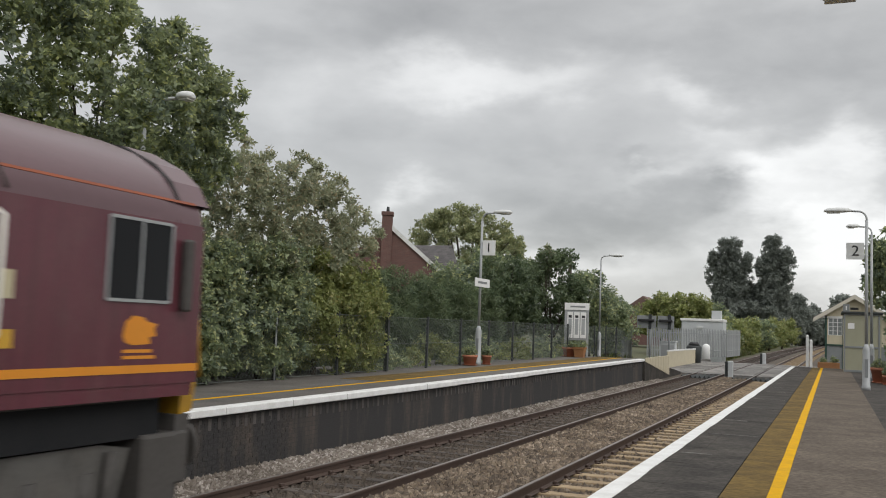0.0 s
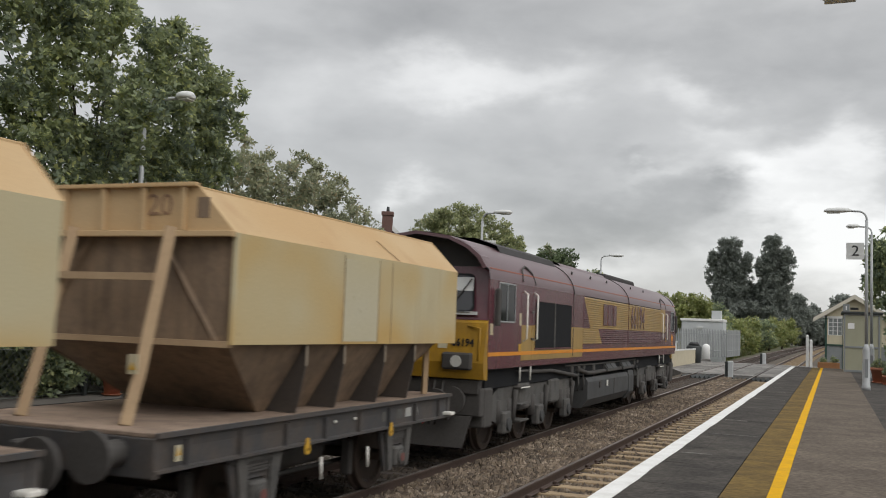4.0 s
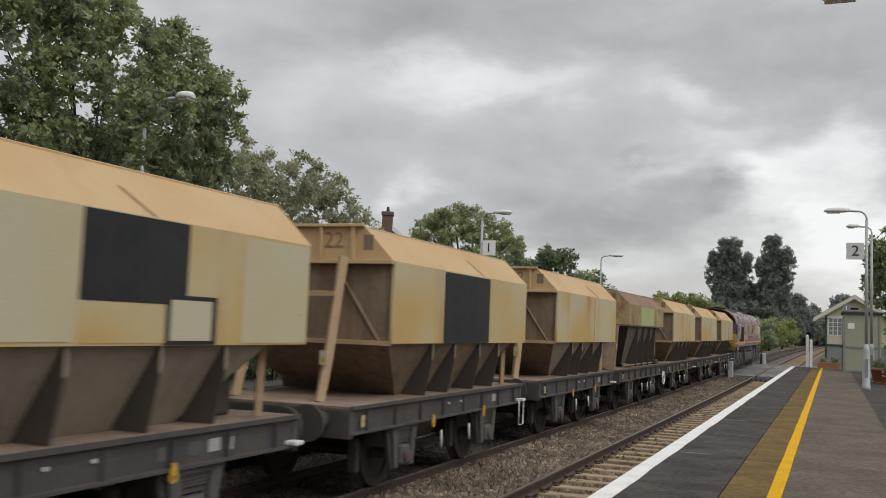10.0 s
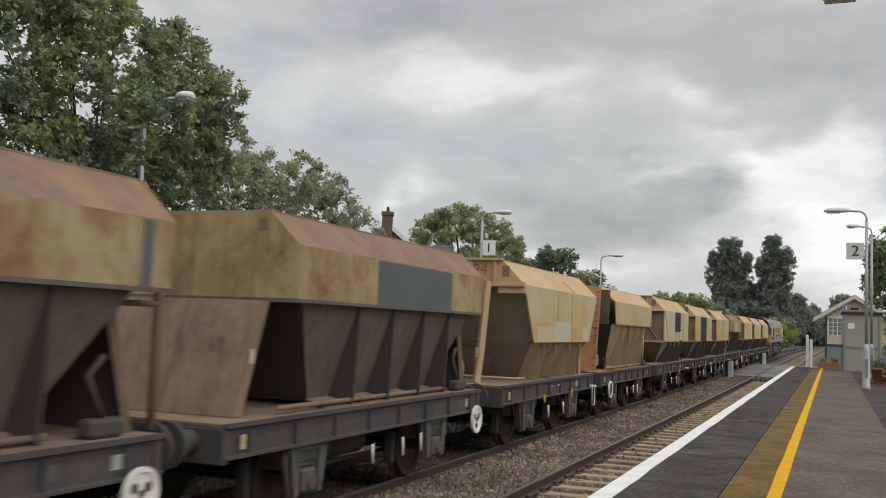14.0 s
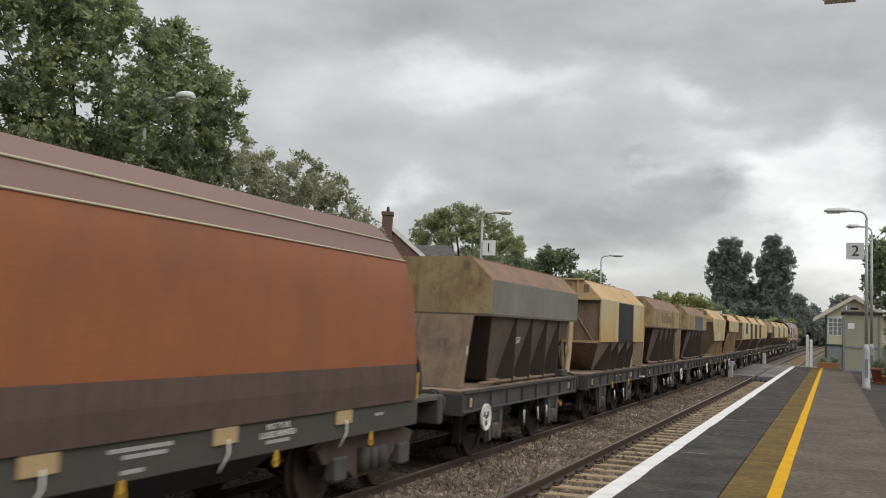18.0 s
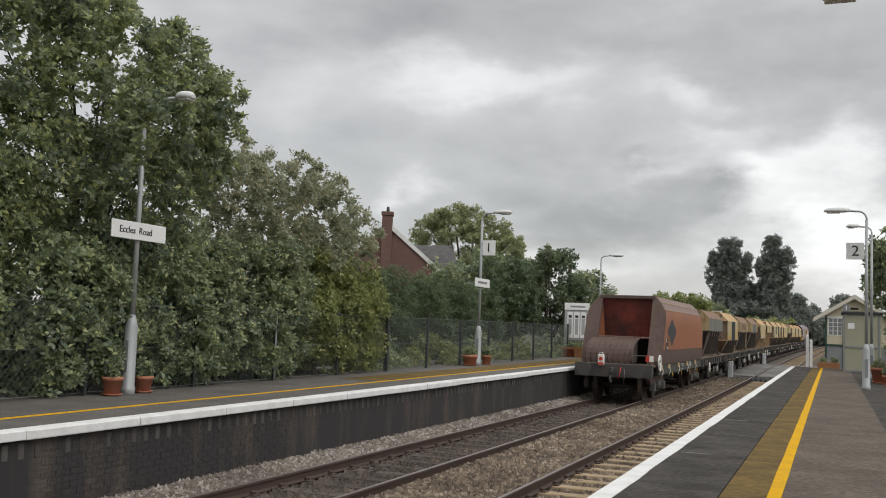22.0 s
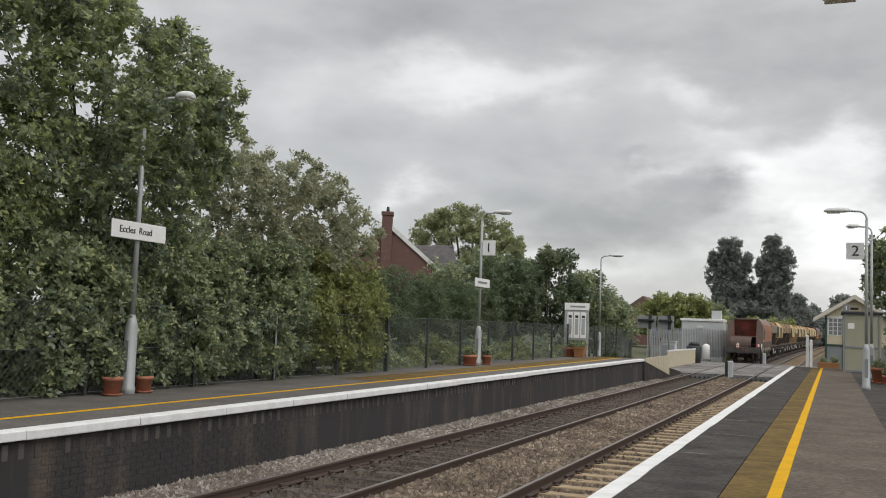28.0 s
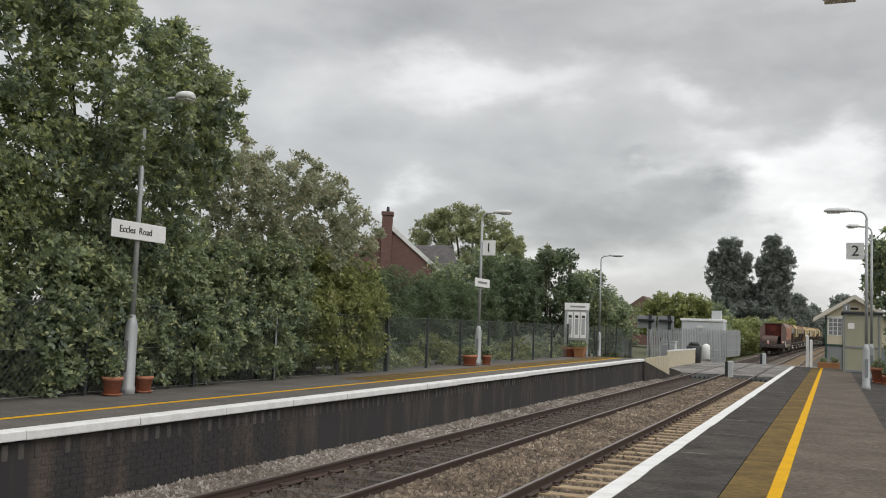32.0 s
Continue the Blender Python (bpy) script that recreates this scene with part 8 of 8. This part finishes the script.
for k, ch in enumerate("66194"):
    letters(ch, 0.88, T["maroon"], LO, pose(BW + 0.012, 12.95 + 0.425 * (k - 2), 2.60, 90, 0, 90) @ Matrix.Diagonal((0.80, 1, 1, 1)), "digit", 0.003, bold=0.018)
# operator's initials shown as plain blocks
for a, b in ((8.42, 8.84), (8.92, 9.46), (9.54, 9.94)):
    part("logo_block", Geo().box(BW + 0.013, BW + 0.018, a, b, 2.36, 2.88), T["maroon"], LO)
# roof


def rounded(pts, k=4):
    """A smooth line through the points, with k steps between two of them."""
    p = [(pts[0][0], 2 * pts[0][1] - pts[1][1])] + list(pts) + [(-pts[-2][0], pts[-2][1])]
    out = []
    for a, b, c, d in zip(p, p[1:], p[2:], p[3:]):
        for j in range(k):
            t = j / k
            out.append(tuple(0.5 * (2 * b[i] + (c[i] - a[i]) * t + (2 * a[i] - 5 * b[i] + 4 * c[i] - d[i]) * t * t + (3 * b[i] - a[i] - 3 * c[i] + d[i]) * t ** 3) for i in (0, 1)))
    return out + [tuple(pts[-1])]


ARC = rounded(HALF[1:])
RING = ARC + [(-x, z) for x, z in reversed(ARC[:-1])]
part("roof", Geo().rings([[(x * k, y, z if k == 1 else z - dz) for x, z in RING] for y, k, dz in ((0.0, 1, 0), (2.4, 1, 0), (5.4, 1, 0), (11.6, 1, 0), (17.0, 1, 0), (19.6, 1, 0), (20.2, 0.985, 0.05))], closed=False, smooth=True), T["maroon_roof"], LO, "dusty rounded maroon roof")
for y in (5.52, 11.6):
    part("roof_seam", Geo().tube([(x * 1.004, y, z + 0.004) for x, z in ARC], 0.014, 5), T["dark"], LO)
part("roof_grille", Geo().rings([[(x, y, z + 0.03) for x, z in ((0.93, 3.53), (0.86, 3.66), (0.45, 3.80), (0, 3.83), (-0.45, 3.80), (-0.86, 3.66), (-0.93, 3.53))] for y in (1.6, 5.35)], closed=False), T["roof_dark"], LO, "sooty roof fan grille")
part("exhaust_hatch", Geo().rings([[(x, y, z) for x, z in ((0.78, 3.62), (0.66, 3.74), (0, 3.86), (-0.66, 3.74), (-0.78, 3.62))] for y in (6.5, 8.8, 11.2)], closed=False), T["maroon_roof"], LO)
part("silencer", Geo().box(-0.5, 0.5, 12.2, 16.6, 3.68, 3.86, 0.05), T["roof_dark"], LO)
for y in (6.2, 8.0, 9.8, 13.0, 15.0):
    part("lifting_eye", Geo().disc_ring((1.08, y, 3.49), "x", 0.02, 0.04, 0.012, 10), T["dark"], LO)
# cab ends
for yb, d in ((0.0, -1), (20.2, 1)):
    e = -d
    part("nose_panel", Geo().prism([(yb + e * 0.02, 1.34), (yb + d * 0.15, 1.36), (yb + d * 0.19, 1.62), (yb + d * 0.07, 2.27), (yb + e * 0.03, 2.35)], "x", -1.315 if d < 0 else -1.18, 1.315 if d < 0 else 1.18), T["nose"], LO, "yellow nose panel")
    part("valance", Geo().box(-1.2, 1.2, yb + d * 0.10, yb + e * 0.1, 1.12, 1.34), T["dark"], LO)
    part("screen_surround", slab([(-1.31, yb + d * 0.02, 2.32), (1.31, yb + d * 0.02, 2.32), (1.24, yb + e * 0.30, 3.22), (-1.24, yb + e * 0.30, 3.22)], (0, e * 0.05, 0)), T["maroon"], LO)
    hood = [(x, z) for x, z in HALF[2:]] + [(-x, z) for x, z in reversed(HALF[2:-1])]
    part("hood", Geo().rings([[(x * k, y, 3.18 + (z - 3.18) * k + 0.004) for x, z in hood] for y, k in ((yb + e * 0.3, 1.003), (yb + d * 0.10, 1.0))] + [[(x * 0.95, yb + d * 0.10, 3.16 + (z - 3.18) * 0.95) for x, z in hood]], closed=False), T["maroon_roof"], LO, "roof hood over the windscreen")
    part("hood_soffit", Geo().rings([[(x * 0.95, y, 3.16 + (z - 3.18) * 0.95) for x, z in hood] for y in (yb + d * 0.10, yb + e * 0.3)], closed=False), T["dark"], LO)
    part("brow", Geo().prism([(x, z) for x, z in HALF[2:]] + [(-x, z) for x, z in reversed(HALF[2:-1])], "y", yb + e * 0.34, yb + e * 0.30), T["roof_dark"], LO)
    for s in (-1, 1):
        for (ya, za), (yc_, zc2), nm in (((0.055, 2.42), (-0.22, 3.06), "windscreen"),):
            x0, x1 = s * 0.10, s * 1.12
            low_, top_ = (0.03, 2.47), (-0.215, 3.06)

            def screen(grow, out_):
                """A windscreen outline with rounded corners, grown by a margin."""
                pts = []
                for u, v, q0 in ((0, 0, 180), (1, 0, 270), (1, 1, 0), (0, 1, 90)):
                    for q in (0, 30, 60, 90):
                        c_, r_ = math.radians(q0 + q), 0.09
                        w_ = 0.92 - 0.09 * v
                        px = 0.11 - grow + u * (w_ + 2 * grow) + (1 - 2 * u) * r_ + r_ * math.cos(c_)
                        pv = -grow + v * (0.60 + 2 * grow) + (1 - 2 * v) * r_ + r_ * math.sin(c_)
                        k = pv / 0.60
                        pts.append((s * px, yb + d * (low_[0] + (top_[0] - low_[0]) * k + out_), low_[1] + (top_[1] - low_[1]) * k))
                return pts
            part("screen_rubber", Geo().rings([screen(0.035, 0.0), screen(0.035, 0.012)]), T["vent"], LO, "black rubber window seal")
            ws = part("windscreen", Geo().rings([screen(0.0, 0.005), screen(0.0, 0.018)]), T["blue_glass"], LO, "pale reflecting windscreen")
            part("sun_blind", Geo().rings([[(s * px, yb + d * (low_[0] + (top_[0] - low_[0]) * k_ + off_), low_[1] + (top_[1] - low_[1]) * k_) for px, k_ in ((0.14, 0.56), (1.0, 0.56), (0.97, 0.95), (0.14, 0.95))] for off_ in (0.018, 0.021)]), M["lamp_grey"], ws, "pale blind behind the glass")
            part("wiper", Geo().tube([(s * 0.6, yb + d * 0.05, 2.46), (s * 0.95, yb + e * 0.13, 3.0)], 0.012, 5), T["dark"], ws)
            part("screen_sill", Geo().box(min(x0, x1), max(x0, x1), yb + d * 0.03 - 0.02, yb + d * 0.03 + 0.02, 2.40, 2.455), M["lamp_grey"], ws)
        hl = part("headlamp_housing", Geo().box(s * 0.60, s * 1.12, yb + d * 0.10, yb + d * 0.24, 1.50, 1.78, 0.03), T["dark"], LO, "black headlamp housing")
        part("headlamp", Geo().tube([(s * 0.86, yb + d * 0.23, 1.64), (s * 0.86, yb + d * 0.262, 1.64)], 0.095, 16), M["lens"], hl, "clear headlamp lens")
        part("corner_post", slab([(s * 1.31, yb + d * 0.02, 2.32), (s * 1.32, yb + e * 0.04, 1.66), (s * 1.32, yb + e * 0.36, 3.0), (s * 1.24, yb + e * 0.30, 3.22)], (-s * 0.03, 0, 0)), T["maroon"], LO)
        part("handrail", Geo().tube([(s * 1.22, yb + d * 0.19, 1.66), (s * 1.22, yb + d * 0.12, 2.18), (s * 1.0, yb + d * 0.10, 2.22)], 0.016, 6), T["nose"], LO)
        part("step_box", Geo().box(s * 0.9, s * 1.25, yb + e * 0.1, yb + e * 0.55, 0.55, 1.2, 0.03), T["dark"], LO)
    part("horn", Geo().box(-0.25, 0.25, yb + e * 0.32, yb + e * 0.18, 3.28, 3.42, 0.03), T["dark"], LO)
    buffers(LO, yb + d * 0.05, d)
    part("buffer_beam", Geo().box(-1.24, 1.24, yb + d * 0.06, yb + e * 0.2, 0.75, 1.2, 0.02), T["dark"], LO)
    part("snow_plough", slab([(-1.1, yb + d * 0.1, 0.75), (1.1, yb + d * 0.1, 0.75), (1.0, yb + d * 0.22, 0.25), (-1.0, yb + d * 0.22, 0.25)], (0, e * 0.04, 0)), T["dark"], LO)
    for k in range(3):
        part("jumper_cable", Geo().tube([(0.3 + 0.15 * k, yb + d * 0.1, 1.3), (0.32 + 0.16 * k, yb + d * 0.3, 0.95), (0.3 + 0.1 * k, yb + d * 0.2, 0.6)], 0.022, 6), T["dark"] if k else M["red"], LO)
    part("number_label", Geo().rings([[(x, yb - 0.195 + (z - 1.62) * 0.185, z) for x, z in ((0.50, 1.84), (0.66, 1.84), (0.66, 2.10), (0.50, 2.10))], [(x, yb - 0.170 + (z - 1.62) * 0.185, z) for x, z in ((0.50, 1.84), (0.66, 1.84), (0.66, 2.10), (0.50, 2.10))]]), T["clean"], LO) if d < 0 else None
for k, ch in enumerate("66194"):
    letters(ch, 0.175, T["vent"], LO, pose(0.93 + 0.078 * (k - 2), -0.138, 1.94, 79.5, 0, 0) @ Matrix.Diagonal((0.85, 1, 1, 1)), "digit", 0.008, bold=0.003)
part("body_core", Geo().box(-1.25, 1.25, 0.4, 19.8, 1.5, 3.1), T["dark"], LO)
# underframe: tank, boxes, bogies
part("fuel_tank", Geo().prism([(1.22, 1.12), (1.27, 1.02), (1.27, 0.62), (1.12, 0.42), (-1.12, 0.42), (-1.27, 0.62), (-1.27, 1.02), (-1.22, 1.12)], "y", 7.2, 12.0), T["tank"], LO, "rounded grey fuel tank")
part("tank_end", Geo().prism([(1.25, 1.16), (1.285, 1.02), (1.285, 0.58), (1.14, 0.38), (-1.14, 0.38), (-1.285, 0.58), (-1.285, 1.02), (-1.25, 1.16)], "y", 12.0, 12.7), T["tank"], LO)
part("filler", Geo().box(1.27, 1.30, 8.4, 8.55, 0.85, 1.0, 0.01), T["dark"], LO)
part("filler", Geo().box(1.27, 1.30, 9.2, 9.3, 0.85, 1.0, 0.01), T["lampwhite"], LO)
part("pipe_run", Geo().tube([(1.2, 6.4, 1.35), (1.2, 7.5, 1.22), (1.2, 13.0, 1.25)], 0.05, 8), T["dark"], LO)
part("pipe_run", Geo().tube([(1.22, 2.7, 1.4), (1.22, 4.2, 1.38), (1.22, 5.2, 1.3), (1.2, 6.4, 1.2)], 0.04, 8), T["dark"], LO)
for y in (9.0, 10.95):
    for s in (-1, 1):
        lid = part("battery_box", Geo().prism([(s * 1.0, 1.22), (s * 1.29, 1.22), (s * 1.29, 1.26), (s * 1.14, 1.46), (s * 1.0, 1.46)], "y", y + 0.25, y + 1.45), T["under"], LO, "sloped grey battery box")
        for k in range(2):
            part("box_lid", slab([(s * 1.287, y + 0.30 + 0.58 * k, 1.275), (s * 1.287, y + 0.82 + 0.58 * k, 1.275), (s * 1.16, y + 0.82 + 0.58 * k, 1.445), (s * 1.16, y + 0.30 + 0.58 * k, 1.445)], (s * 0.012, 0, 0.009)), T["tank"], lid)
for k, y in enumerate((5.9, 6.5, 7.0, 8.0, 13.1, 13.6)):
    part("air_valve", Geo().box(1.14, 1.22, y, y + 0.18, 1.22 + 0.05 * (k % 3), 1.42, 0.02).tube([(1.18, y + 0.09, 1.25), (1.2, y + 0.12, 1.0), (1.15, y + 0.2, 0.85)], 0.02, 6), T["under" if k % 2 else "dark"], LO)
part("pipe_run", Geo().tube([(1.2, 5.4, 1.44), (1.2, 8.6, 1.42), (1.2, 13.4, 1.44)], 0.022, 6), T["under"], LO)
part("tank_strap", Geo().box(1.272, 1.28, 10.1, 10.16, 0.62, 1.03), T["dark"], LO)
for yc in (3.5, 16.75):
    for s in (-1, 1):
        bf = part("bogie_frame", Geo().prism([(yc - 2.85, 0.95), (yc - 2.7, 0.62), (yc - 2.35, 0.55), (yc - 1.6, 0.78), (yc - 0.45, 0.78), (yc - 0.3, 0.6), (yc + 0.3, 0.6), (yc + 0.45, 0.78), (yc + 1.6, 0.78), (yc + 2.35, 0.55), (yc + 2.7, 0.62), (yc + 2.85, 1.1), (yc + 2.5, 1.16), (yc - 2.4, 1.16)], "x", s * 1.02, s * 1.14), T["under"], LO)
        for y in (yc - 2.07, yc, yc + 2.07):
            part("axlebox", Geo().box(s * 1.08, s * 1.24, y - 0.2, y + 0.2, 0.36, 0.74, 0.03), T["under"], bf)
            part("bearing_cap", Geo().tube([(s * 1.23, y, 0.52), (s * 1.28, y, 0.52)], 0.11, 14), T["tank"], bf)
            part("damper", Geo().tube([(s * 1.17, y + 0.45, 0.5), (s * 1.2, y + 0.5, 1.1)], 0.05, 8), T["dark"], bf)
            for k in (-0.3, 0.3):
                part("coil_spring", Geo().tube([(s * 1.1, y + k, 0.55), (s * 1.1, y + k, 0.95)], 0.09, 10), T["dark"], bf)
        for y in (yc - 1.05, yc + 1.05):
            part("sand_box", Geo().box(s * 0.98, s * 1.22, y - 0.35, y + 0.35, 0.72, 1.2, 0.04), T["under"], bf)
    for y in (yc - 2.07, yc, yc + 2.07):
        wheelset(LO, y, 0.50)
VEH.append((LO, 1.3))



def on_track(y):
    e = 2.0
    slope = (rise(y + e) - rise(y - e)) / (2 * e)
    turn = (bend(y + e) - bend(y - e)) / (2 * e)
    return pose(XF + bend(y), y, rise(y), math.degrees(math.atan(slope)), 0, -math.degrees(math.atan(turn)))


def motions():
    times = [0.5 * k for k in range(65)]
    for ob, off in VEH:
        walk(ob, [(t, on_track(train_y(t) + off)) for t in times])
    # wheels roll: under 70 degrees from row to row
    steps = [k / 15 for k in range(481)]
    for ob, y in WHEELS:
        r = ob.matrix_basis.translation.z
        walk(ob, [(t, pose(0, y, r, -math.degrees((train_y(t) - train_y(0)) / RW))) for t in steps])


motions()
